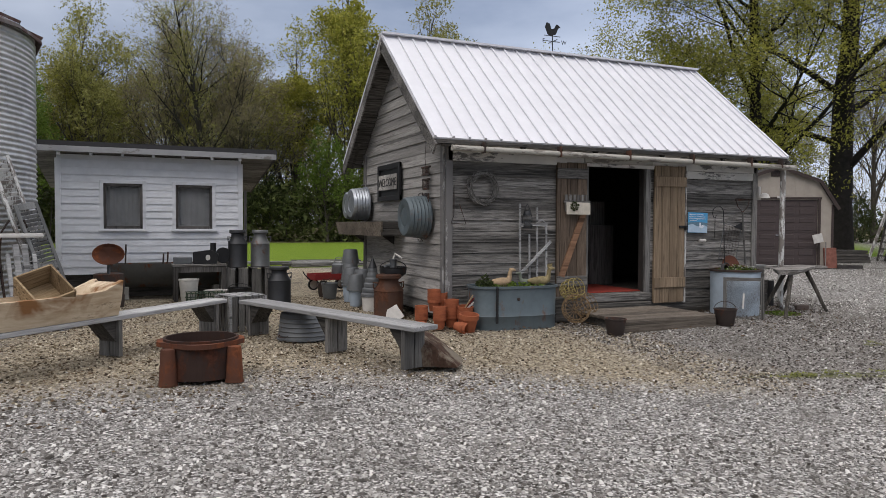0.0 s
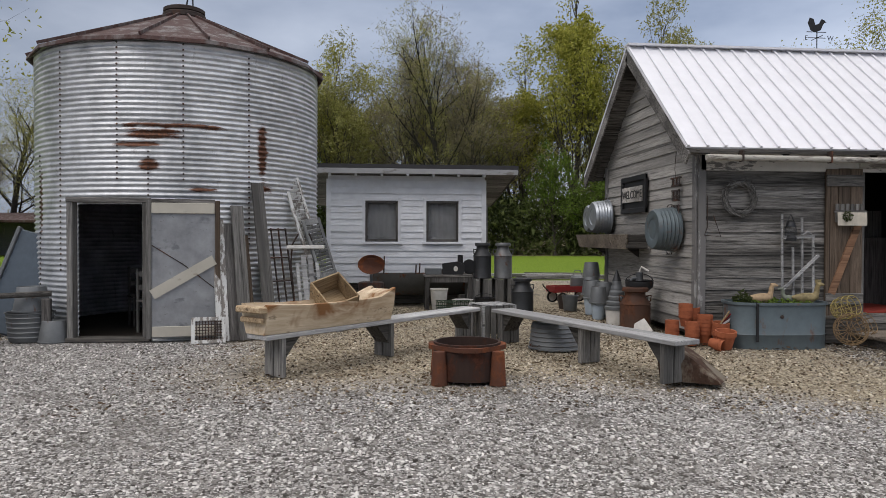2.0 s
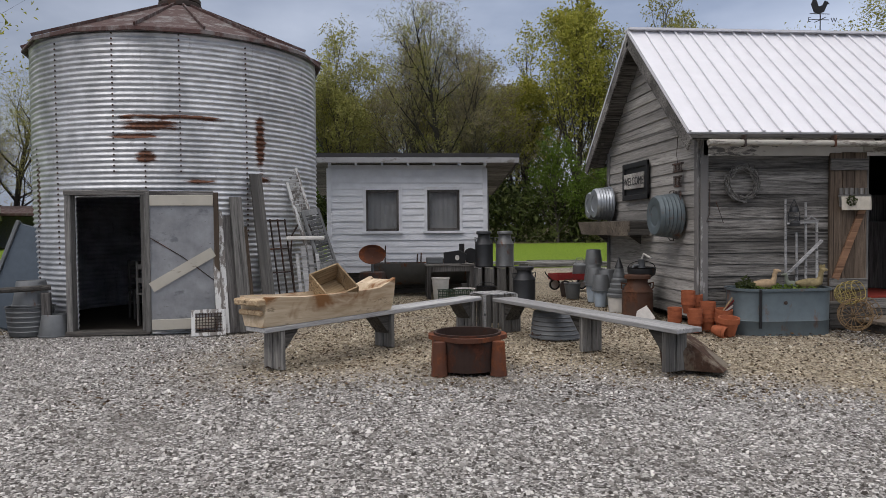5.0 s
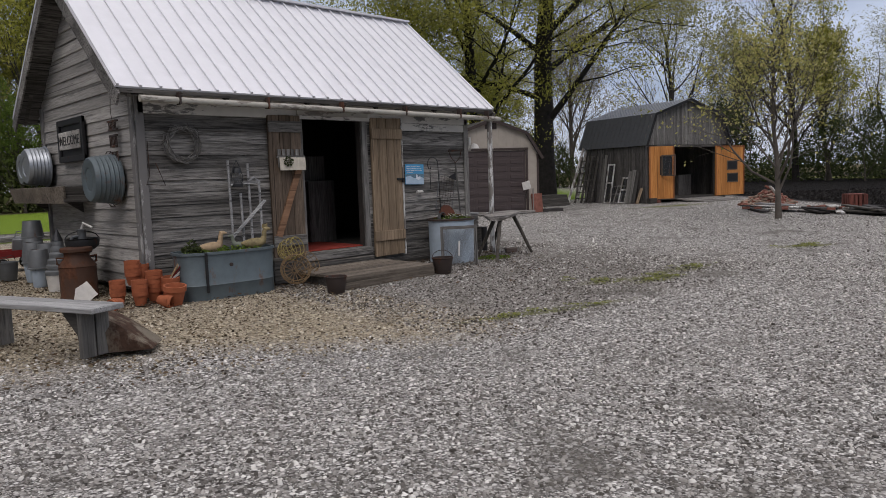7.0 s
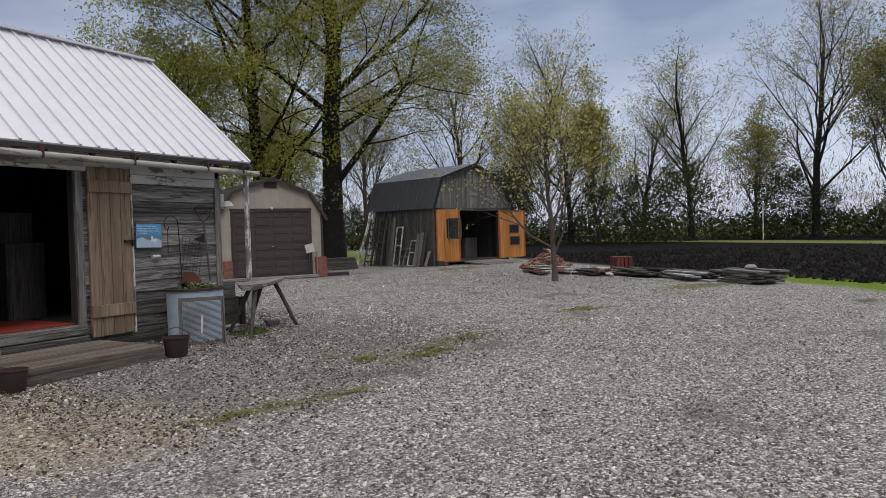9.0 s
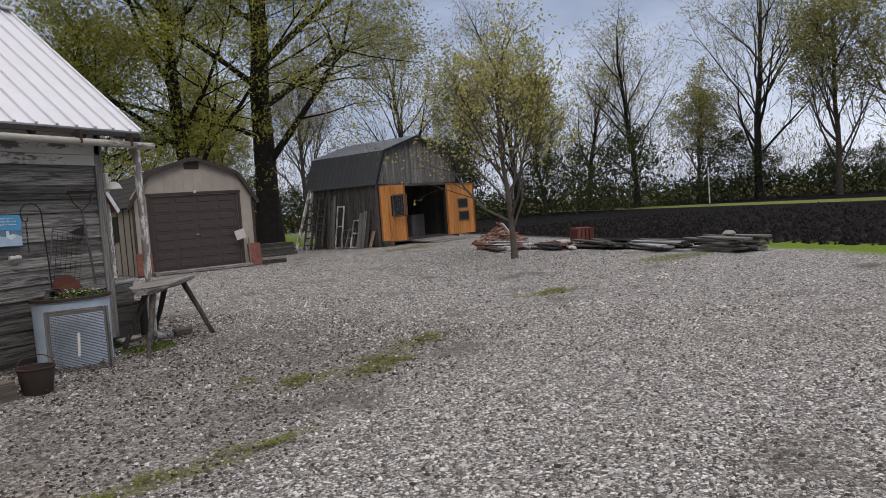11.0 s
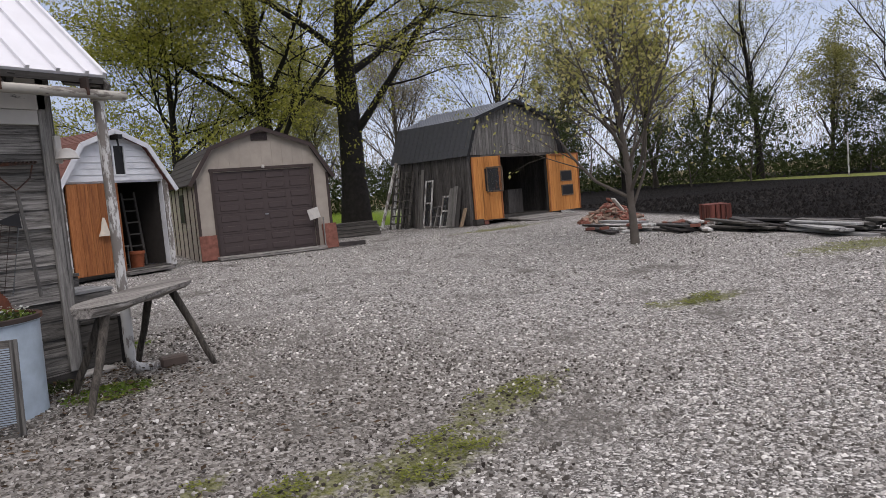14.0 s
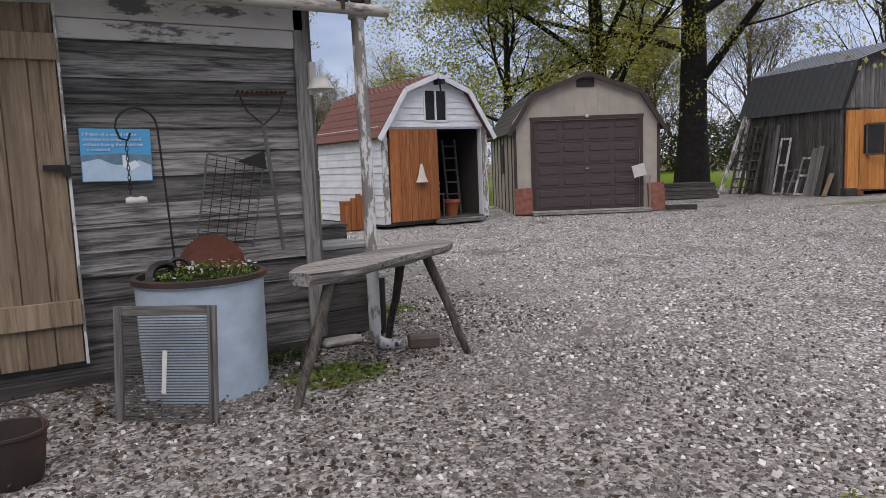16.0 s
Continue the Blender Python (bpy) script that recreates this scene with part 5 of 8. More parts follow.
        if level < levels:
            limb(pts[-1], dd, length * 0.4, rad[-1], level + 1)

    for f in range(forks):
        d = Vector((lean[0] + (0.22 * math.cos(2.5 * f + seed) if forks > 1 else 0), lean[1] + (0.22 * math.sin(2.5 * f + seed) if forks > 1 else 0), 1)).normalized()
        limb(Vector((0, 0, -0.1)), d, height * 0.72, r0 * (1 if f == 0 else 0.75), 0)
    return tv, tf, lv, lf


def tree_thing(name, label, grown, bark, leaf, m, group="", category="tree"):
    tv, tf, lv, lf = grown
    t = thing(name, label, category, m, group)
    tr = new("trunk", soup("trunk", tv, tf, bark, True))
    tr.parent = t
    cr = new("crown", soup("crown", lv, lf, leaf))
    cr.parent = t
    cr["label"] = "sparse young spring leaves"
    return t


# the double tree behind the garage and barn
tree_thing("old_maple", "huge dark maple with wide bare limbs and young leaves", grow(11, 23, 0.56, 0.95, 0.22, 4, (15, 8, 6, 4), 22, 0.125, 0.7, 0.32, (0.02, -0.03), 1, 0.64, 0.40, 2.0, 0.35), BARK_DARK, LEAF_OLIVE, pose(25.4, 13.8, 0, 0, 0, 30))
tree_thing("old_maple", "tall dark maple with spreading limbs and young leaves", grow(23, 21, 0.36, 0.90, 0.16, 4, (14, 8, 6, 4), 24, 0.125, 0.7, 0.32, (-0.05, 0.03), 1, 0.64, 0.42, 2.2, 0.30), BARK_DARK, LEAF_YELLOW, pose(23.6, 16.2, 0))
tree_thing("leafy_maple", "low spreading maple thick with yellow-green young leaves", grow(29, 10.5, 0.20, 0.95, 0.16, 3, (17, 10, 7), 24, 0.13, 0.5, 0.3, (0.05, -0.05), 1, 0.72, 0.42, 2.0, 0.35), BARK_DARK, LEAF_YELLOW, pose(20.3, 18.6, 0, 0, 0, 80))
# the young tree in the yard
tree_thing("young_tree", "young tree with many upright twigs and amber-green leaves", grow(5, 5.7, 0.075, 0.95, 0.17, 3, (22, 8, 5), 4, 0.095, 0.0, 0.62, (0, 0), 1, 0.80, 0.5, 0.9, 0.74), BARK_PALE, LEAF_AMBER, pose(15.3, -1.46, 0))

# woods behind the lawn, and the far row across the field
PROTO = {}
for key, args, bark, leaf in (
    ("yellow", (31, 20, 0.24, 0.46, 0.10, 3, (19, 8, 5), 19, 0.25, 0.0, 0.6, (0, 0), 1, 0.56, 0.5, 1.1, 0.62), BARK, LEAF_YELLOW),
    ("olive", (32, 18, 0.24, 0.58, 0.14, 3, (17, 8, 5), 16, 0.24, 0.0, 0.5, (0, 0), 1, 0.56, 0.5, 1.2, 0.5), BARK, LEAF_OLIVE),
    ("brown", (33, 17, 0.25, 0.58, 0.16, 3, (17, 8, 6), 14, 0.42, 0.0, 0.5, (0, 0), 1, 0.56, 0.5, 0.8, 0.45, 0.22), BARK, LEAF_BROWN),
    ("green", (34, 11, 0.15, 0.70, 0.08, 3, (14, 7, 5), 15, 0.22, 0.0, 0.4), BARK, LEAF_GREEN),
    ("bare", (35, 19, 0.32, 0.74, 0.16, 3, (15, 8, 6), 10, 0.36, 0.0, 0.45, (0, 0), 1, 0.62, 0.45, 0.8, 0.4, 0.25), BARK_DARK, LEAF_OLIVE),
    ("shrub", (36, 5.5, 0.06, 0.95, 0.02, 3, (9, 6, 4), 10, 0.22, 0.0, 0.25, (0, 0), 1, 0.85), BARK, LEAF_DARK),
):
    PROTO[key] = (grow(*args), bark, leaf)

WORDS = {"yellow": "tall tree with fresh yellow-green spring leaves", "olive": "broad tree with thin olive spring leaves", "brown": "brown budding tree with fine bare twigs",
         "green": "small tree in bright green leaf", "bare": "dark nearly bare tree with few young leaves", "shrub": "dark green shrub at the wood's edge"}
FIRST = {}


def plant(key, x, y, s, turn, group):
    if key not in FIRST:
        g, bark, leaf = PROTO[key]
        FIRST[key] = tree_thing("tree" if key != "shrub" else "shrub", WORDS[key], g, bark, leaf, pose(x, y, 0, 0, 0, turn), group, "tree" if key != "shrub" else "shrub")
        FIRST[key].scale = (s, s, s)
        return
    t = copy_thing(FIRST[key], Matrix())
    t.matrix_basis = pose(x, y, 0, 0, 0, turn) @ Matrix.Diagonal((s, s * (0.85 + 0.3 * ((x * 7.3) % 1)), s * (0.82 + 0.36 * ((y * 5.7) % 1)), 1))
    t["group"] = group


rt = random.Random(9)
NORTH = [("yellow", 11.5, 47, 1.10), ("yellow", 7.5, 50, 0.95), ("brown", -1.0, 48, 1.0), ("brown", 3.2, 46, 0.95), ("olive", -6.5, 49, 0.85), ("yellow", -8.5, 52, 0.80), ("green", -10.5, 44, 0.8),
         ("olive", 15.5, 49, 0.9), ("brown", -14, 54, 0.85), ("brown", -19, 56, 0.75), ("olive", 19, 47, 0.9), ("bare", 23, 52, 0.5), ("green", 13.0, 43, 0.75), ("green", 9.5, 44, 0.62),
         ("brown", 27, 54, 0.5), ("bare", 33, 54, 0.55), ("green", 16.8, 43, 0.7), ("olive", 5.0, 53, 0.9), ("bare", 1.0, 44, 0.8), ("olive", -3.5, 55, 0.8), ("green", -12, 47, 0.9)]
for key, x, y, s in NORTH:
    plant(key, x, y, s, rt.uniform(0, 360), "woods behind the lawn")
for i in range(12):
    plant(("brown", "olive", "bare", "yellow")[i % 4], -26 + i * 3.9 + rt.uniform(-1, 1), rt.uniform(53, 60), rt.uniform(0.66, 0.85), rt.uniform(0, 360), "woods behind the lawn")
for i in range(18):
    plant("shrub", -16 + i * 2.6 + rt.uniform(-1, 1), rt.uniform(44, 47), rt.uniform(0.6, 1.0), rt.uniform(0, 360), "shrubs under the woods")
EAST = [("bare", 66.9, 4.8, 0.92), ("bare", 68, -5.5, 1.12), ("bare", 60, 14, 0.9), ("yellow", 62, 12, 0.75), ("bare", 70, 10, 0.9), ("olive", 66, -11.5, 1.0), ("olive", 60, 19, 0.85), ("bare", 58, 24, 0.9), ("olive", 72, 0, 0.8), ("bare", 66, -17, 1.1),
        ("brown", 52, 31, 0.9), ("olive", 46, 36, 0.9), ("bare", 40, 42, 0.6), ("brown", 33, 52, 0.6), ("bare", 29, 46, 0.5), ("olive", 44, 33, 0.7), ("brown", 24, 50, 0.55), ("olive", 62, -24, 1.1), ("bare", 64, -31, 1.1)]
for key, x, y, s in EAST:
    plant(key, x, y, s, rt.uniform(0, 360), "row of trees across the field")
for i in range(16):
    f = i / 15
    plant("shrub", 48 + 20 * min(1, f * 1.6) + rt.uniform(-4, 4) - 10 * max(0, f - 0.7), 34 - f * 66 + rt.uniform(-2, 2), rt.uniform(0.6, 1.3), rt.uniform(0, 360), "shrubs across the field")
WEST = [("bare", -32.5, 50, 0.85), ("olive", -29, 26, 0.75), ("bare", -36, 38, 0.7), ("olive", -33, 44, 0.6), ("bare", -27, 46, 0.6), ("olive", -42, 40, 0.8), ("bare", -20, 50, 0.6), ("brown", -38, 56, 0.8), ("bare", -44, 58, 0.9), ("brown", -30, 58, 0.75), ("olive", -49, 52, 0.85), ("brown", -25, 60, 0.7)]
for key, x, y, s in WEST:
    plant(key, x, y, s, rt.uniform(0, 360), "trees beyond the lawn")
tree_thing("lawn_tree", "large lawn tree with drooping limbs and yellow-green buds", grow(41, 13, 0.22, 0.9, 0.2, 3, (14, 9, 7), 16, 0.115, 0.4, 0.3, (0, 0), 1, 0.75, 0.42, 2.4), BARK, LEAF_YELLOW, pose(-16.6, 8.0, 0))


def wood_mass(name, label, path, depth, h, n, leaf, seed, twiggy=False):
    """A far belt of undergrowth and twigs along a line, too far to pick apart."""
    r = np.random.default_rng(seed)
    P = np.array(path, float)
    seg = np.hypot(*np.diff(P, axis=0).T)
    f = r.uniform(0, seg.sum(), n)
    cum = np.concatenate([[0], np.cumsum(seg)])
    i = np.clip(np.searchsorted(cum, f) - 1, 0, len(seg) - 1)
    k = ((f - cum[i]) / seg[i])[:, None]
    c = P[i] * (1 - k) + P[i + 1] * k
    top = h * (0.55 + 0.45 * np.array([noise.noise(Vector((a * 0.13, b * 0.13, seed))) for a, b in c])) * r.uniform(0.75, 1.1, n)
    z = top * r.random(n) ** 0.9
    c = c + r.normal(0, depth, (n, 2))
    u, w = r.normal(0, 1, (n, 3)), r.normal(0, 1, (n, 3))
    s = r.uniform(0.12, 0.34, n)[:, None]
    if twiggy:
        u = u * (0.7, 0.7, 1.3) + (0, 0, 0.7)
        w *= 0.32
    p = np.column_stack([c, z])
    v = np.stack([p - u * s * 0.5, p + w * s * 0.5, p + u * s * 0.5], 1).reshape(-1, 3)
    ob = new(name, soup(name, v.tolist(), np.arange(3 * n).reshape(-1, 3).tolist(), leaf))
    tagged(ob, label, "woods", kind="stuff")


wood_mass("far_undergrowth", "dark green undergrowth along the far field edge", [(44, 44), (58, 30), (66, 14), (72, -4), (70, -22), (62, -40)], 2.4, 4.6, 34000, LEAF_DARK, 1)
wood_mass("far_thicket", "hazy olive thicket behind the far trees", [(40, 52), (62, 38), (76, 16), (82, -6), (78, -30)], 3.5, 14.0, 70000, LEAF_BROWN, 2, True)
wood_mass("wood_edge", "olive undergrowth at the foot of the woods", [(-26, 52), (-8, 49), (10, 47), (19, 47)], 2.2, 7.0, 38000, LEAF_EDGE, 3)
wood_mass("wood_depth", "brown twiggy depth of the woods behind the lawn", [(-30, 60), (-8, 58), (12, 57), (19, 56)], 3.0, 15.0, 70000, LEAF_BROWN, 4, True)
wood_mass("west_thicket", "thin olive thicket beyond the far barn", [(-60, 30), (-40, 46), (-22, 56)], 3.0, 7.0, 22000, LEAF_BROWN, 5, True)


# ---- things round the fire pit ----
random.seed(12)


def bench(p, q, h=0.41, legs=(0.06, 0.5, 0.94), w=0.30):
    p, q = Vector((*p, 0)), Vector((*q, 0))
    d = q - p
    L = d.length
    b = thing("plank_bench", "long grey weathered plank bench on gravel", "bench", Matrix.Translation(p) @ pose(0, 0, 0, 0, 0, math.degrees(math.atan2(d.y, d.x))), "benches round the fire pit")
    part("seat_plank", box(bmesh.new(), (L / 2, 0, h - 0.022), (L, w, 0.044), None, 0.006), BENCHWOOD, b)
    for f in legs:
        x = L * f
        lg = part("leg", box(box(bmesh.new(), (x, -0.075, (h - 0.046) / 2), (0.05, 0.12, h - 0.046), None, 0.004), (x, 0.06, (h - 0.046) / 2), (0.05, 0.12, h - 0.046), None, 0.004), GREYWOOD_Z, b)
        s = 1 if f < 0.5 else -1
        part("bracket", prism(bmesh.new(), [(x + s * 0.027, h - 0.047), (x + s * 0.22, h - 0.047), (x + s * 0.027, h - 0.26)] if s > 0 else [(x - 0.22, h - 0.047), (x - 0.027, h - 0.047), (x - 0.027, h - 0.26)], 0.2, pose(0, 0.1, 0, 90, 0, 0)), DARKWOOD, b)
    return b


bench((-5.20, -2.10), (-2.85, 0.42))
bench((-1.38, -2.72), (-2.52, 0.18), legs=(0.06, 0.44, 0.94))


REDWOOD = wood("worn_red_boards", (0.10, 0.035, 0.028), (0.30, 0.10, 0.075), "z")


def slat_crate(m, sx, sy, sz, mat, label, n=5, side=None):
    side = side or GREYWOOD_Z
    c = thing("slatted_crate", label, "crate", m)
    for x in (-sx / 2, sx / 2):
        for y in (-sy / 2, sy / 2):
            part("post", B((x, y, sz / 2), (0.04, 0.04, sz)), mat, c)
    for i in range(n):
        f = (i + 0.5) / n
        part("slat", B((-sx / 2 + f * sx, -sy / 2 - 0.025, sz / 2), (sx / n * 0.72, 0.012, sz - 0.01), None, 0.002), side, c)
        part("slat", B((-sx / 2 + f * sx, sy / 2 + 0.025, sz / 2), (sx / n * 0.72, 0.012, sz - 0.01), None, 0.002), side, c)
        part("slat", B((-sx / 2 + f * sx, 0, sz + 0.007), (sx / n * 0.72, sy + 0.07, 0.014), None, 0.002), mat, c)
    for i in range(4):
        f = (i + 0.5) / 4
        for s in (-1, 1):
            part("slat", B((s * (sx / 2 + 0.025), -sy / 2 + f * sy, sz / 2), (0.012, sy / 4 * 0.72, sz - 0.01), None, 0.002), side, c)
    return c


slat_crate(pose(-2.58, 0.52, 0, 0, 0, 20), 0.46, 0.36, 0.43, BENCHWOOD, "grey slatted wooden crate between the benches")


RINGDRUM = metal("scorched_ring_rust", (0.045, 0.026, 0.020), 0.5, 0.85, 0.1, (0.10, 0.036, 0.020))


def fire_ring():
    f = thing("fire_ring", "rusted cast iron fire ring with four rounded corner posts", "fire pit", pose(-3.27, -2.2, -0.01, 0, 0, -4) @ Matrix.Diagonal((0.93, 0.93, 0.97, 1)))
    R, H = 0.33, 0.35
    bm = bmesh.new()
    seg = 40

    def rad(a):
        c, s = abs(math.cos(a)), abs(math.sin(a))
        return min(0.40, 0.385 / max(c, s, (c + s) * 0.80))
    out = lambda z, k=1.0: [(k * rad(2 * math.pi * i / seg) * math.cos(2 * math.pi * i / seg), k * rad(2 * math.pi * i / seg) * math.sin(2 * math.pi * i / seg), z) for i in range(seg)]
    inn = lambda z, r: [(r * math.cos(2 * math.pi * i / seg), r * math.sin(2 * math.pi * i / seg), z) for i in range(seg)]
    rings(bm, [inn(H - 0.05, R), out(H - 0.04), out(H), inn(H, R), inn(H - 0.05, R)], True, False)
    part("top_plate", bm, RUST, f, "rust-orange top plate")
    bm = bmesh.new()
    rings(bm, [inn(0.03, R + 0.005), inn(H + 0.02, R + 0.005), inn(H + 0.02, R - 0.02), inn(0.03, R - 0.02), inn(0.03, R + 0.005)], True, False)
    part("drum", bm, RINGDRUM, f)
    for a in (45, 135, 225, 315):
        c, s = math.cos(radians(a)), math.sin(radians(a))
        part("corner_post", lathe(bmesh.new(), [(0.085, 0), (0.078, 0.03), (0.062, H - 0.06), (0.058, H - 0.04)], 14, (0.40 * c, 0.37 * s, 0)), RUST, f, "", True)
    part("ash_bed", lathe(bmesh.new(), [(0.3, 0.12), (0.001, 0.14)], 20), SOILMAT, f)


fire_ring()


def dugout(m, L=1.72, W=0.44, H=0.27):
    t = thing("dugout_trough", "pale hand-carved wooden trough with stains lying on the bench", "trough", m)
    bm = bmesh.new()
    loops = []
    N = 14
    for i in range(N + 1):
        f = i / N
        x = (f - 0.5) * L
        k = 1 - 0.10 * abs(2 * f - 1) ** 3
        rim = H * (0.92 + 0.10 * (2 * f - 1) ** 2 + (0.32 if f > 0.86 else 0) * (f - 0.86) * 6 + 0.03 * noise.noise(Vector((f * 6, 0, 0))))
        w = W * 0.5 * k
        taper = 0.66
        deep = 0.06 if 0.07 < f < 0.9 else rim - 0.02
        iw = w - 0.045
        loops.append([(x, -w * taper, 0.0), (x, -w * 0.9, rim * 0.5), (x, -w, rim), (x, -iw, rim + 0.004), (x, -iw * 0.75, max(deep, 0.06) if deep > 0.1 else 0.09), (x, 0, deep),
                      (x, iw * 0.75, max(deep, 0.06) if deep > 0.1 else 0.09), (x, iw, rim + 0.004), (x, w, rim), (x, w * 0.9, rim * 0.5), (x, w * taper, 0.0)])
    rings(bm, loops)
    part("body", bm, TROUGHWOOD, t, "", True)
    part("end_grip", B((-L / 2 - 0.04, 0, H * 0.86), (0.1, W * 0.8, 0.06), None, 0.012), CARVED, t)
    part("end_grip", B((-L / 2 - 0.03, 0, H * 0.5), (0.05, W * 0.7, 0.05), None, 0.012), CARVED, t)


def trough_wood():
    m = Mat("stained_carved_wood", 0.75)
    m.col = m.ramp(m.noise(12, (0.12, 1, 1), 6, 0.65, 0.5), [(0.3, (0.40, 0.29, 0.18)), (0.7, (0.72, 0.61, 0.45))])
    m.over(m.step(m.noise(2.4, (0.5, 1, 1), 4, 0.6, 1.0), 0.54, 0.66), (0.24, 0.115, 0.045))
    m.over(m.step(m.noise(9, (0.3, 1, 1), 5), 0.62, 0.7), (0.10, 0.06, 0.03))
    m.bump(m.noise(16, (0.2, 1, 1), 5), 0.5, 0.01)
    return m.done()


TROUGHWOOD = trough_wood()
dugout(pose(-4.63, -1.47, 0.414, 0, 0, 46.9))


def open_box(m, sx, sy, sz, mat, name, label, cat, th=0.018):
    b = thing(name, label, cat, m)
    part("bottom", B((0, 0, th / 2), (sx, sy, th)), mat, b)
    for s in (-1, 1):
        part("side", B((s * (sx / 2 - th / 2), 0, sz / 2 + th / 2), (th, sy, sz - th), None, 0.002), mat, b)
        part("end", B((0, s * (sy / 2 - th / 2), sz / 2 + th / 2), (sx - 2 * th, th, sz - th), None, 0.002), mat, b)
    return b


open_box(pose(-4.55, -1.28, 0.60, 38, -18, 30), 0.34, 0.40, 0.24, TANWOOD, "tipped_crate", "tan wooden crate tipped up behind the trough", "crate").name = "tipped_crate"


def tub(m, r, h, label, mat=GALV, name="washtub", handles=True, seg=28):
    t = thing(name, label, "tub", m)
    prof = [(0.001, 0.006), (r * 0.45, 0.012), (r * 0.5, 0.0), (r * 0.84, 0.0), (r * 0.88, 0.012)]
    for i in range(1, 6):
        z = h * i / 6
        rr = r * (0.88 + 0.12 * i / 6)
        prof += [(rr, z - 0.012), (rr + 0.008, z), (rr, z + 0.012)]
    prof += [(r, h - 0.015), (r + 0.014, h - 0.008), (r + 0.014, h + 0.004), (r - 0.006, h), (r * 0.86, 0.03), (0.001, 0.02)]
    part("shell", lathe(bmesh.new(), prof, seg), mat, t, "", True)
    if handles:
        for s in (-1, 1):
            part("handle", tube(bmesh.new(), [(s * (r + 0.004), -0.07, h * 0.8), (s * (r + 0.035), -0.06, h * 0.86), (s * (r + 0.035), 0.06, h * 0.86), (s * (r + 0.004), 0.07, h * 0.8)], 0.006, 6), DARKRUST, t)
    return t


tub(pose(-2.0, -0.48, 0.31, 180, 0, 30), 0.30, 0.30, "galvanised washtub turned upside down beside the bench", GALV_DULL)


def drag_scoop():
    s = thing("drag_scoop", "rusted iron drag scoop with flaking patches on gravel", "scoop", pose(-1.17, -2.40, 0.0, 0, 0, -35))
    bm = bmesh.new()
    lps = []
    for i in range(9):
        f = i / 8
        x = -0.26 + 0.52 * f
        hh = 0.30 * (1 - f ** 1.6) + 0.05
        lps.append([(x, -0.22 * (1 - 0.2 * f), 0.0), (x - 0.02, -0.25 * (1 - 0.3 * f), hh * 0.6), (x - 0.05, -0.16, hh), (x - 0.05, 0.16, hh), (x - 0.02, 0.25 * (1 - 0.3 * f), hh * 0.6), (x, 0.22 * (1 - 0.2 * f), 0.0)])
    rings(bm, lps)
    bmesh.ops.recalc_face_normals(bm, faces=bm.faces[:])
    part("pan", bm, SCOOPMAT, s, "", True)


SCOOPMAT = metal("flaked_rusty_pan", (0.20, 0.17, 0.13), 0.75, 0.8, 0.1, (0.075, 0.042, 0.028))
drag_scoop()

# ---- things before the white shed ----


def milk_can(m, mat, label, h=0.64, r=0.165):
    c = thing("milk_can", label, "milk can", m, "old milk cans")
    part("body", lathe(bmesh.new(), [(0.001, 0.0), (r, 0.0), (r + 0.006, 0.02), (r, 0.03), (r, h * 0.62), (r + 0.006, h * 0.63), (r, h * 0.65), (r * 0.72, h * 0.78), (r * 0.66, h * 0.86), (r * 0.70, h * 0.92)], 24), mat, c, "", True)
    part("lid", lathe(bmesh.new(), [(r * 0.70, h * 0.90), (r * 0.86, h * 0.92), (r * 0.86, h * 0.98), (r * 0.80, h), (0.001, h * 0.985)], 24), mat, c, "", True)
    for s in (-1, 1):
        part("handle", tube(bmesh.new(), [(s * r * 0.70, 0, h * 0.80), (s * (r + 0.02), 0, h * 0.82), (s * (r + 0.015), 0, h * 0.70), (s * r * 0.9, 0, h * 0.67)], 0.012, 6), mat, c)
    return c


slat_crate(pose(-1.95, 4.35, 0, 0, 0, 0), 0.9, 0.42, 0.54, GREYWOOD, "grey board crate carrying two milk cans", 4)
milk_can(pose(-2.13, 4.33, 0.555, 0, 0, 20), CANMETAL, "dark metal milk can standing on a crate", 0.66)
milk_can(pose(-1.74, 4.33, 0.555, 0, 0, -10), CANGREY, "grey metal milk can standing on a crate", 0.66)
milk_can(pose(-1.60, 3.25, 0, 0, 0, 10), CANMETAL, "black metal milk can standing on gravel", 0.62, 0.19)


def kettle(m, r, h, mat, label):
    k = thing("iron_kettle", label, "kettle", m)
    part("bowl", lathe(bmesh.new(), [(0.001, 0), (r * 0.7, 0.0), (r * 0.95, h * 0.3), (r, h * 0.75), (r * 0.97, h * 0.9), (r * 1.04, h), (r * 0.95, h), (r * 0.88, h * 0.5), (0.001, h * 0.2)], 22), mat, k, "", True)
    part("bail", tube(bmesh.new(), [(r * math.cos(a), 0, h * 0.92 + r * 0.5 * math.sin(a)) for a in [i * math.pi / 10 for i in range(11)]], 0.006, 6), BLACKIRON, k)


kettle(pose(-2.22, 3.45, 0), 0.18, 0.27, BLACKIRON, "black iron kettle standing on gravel")


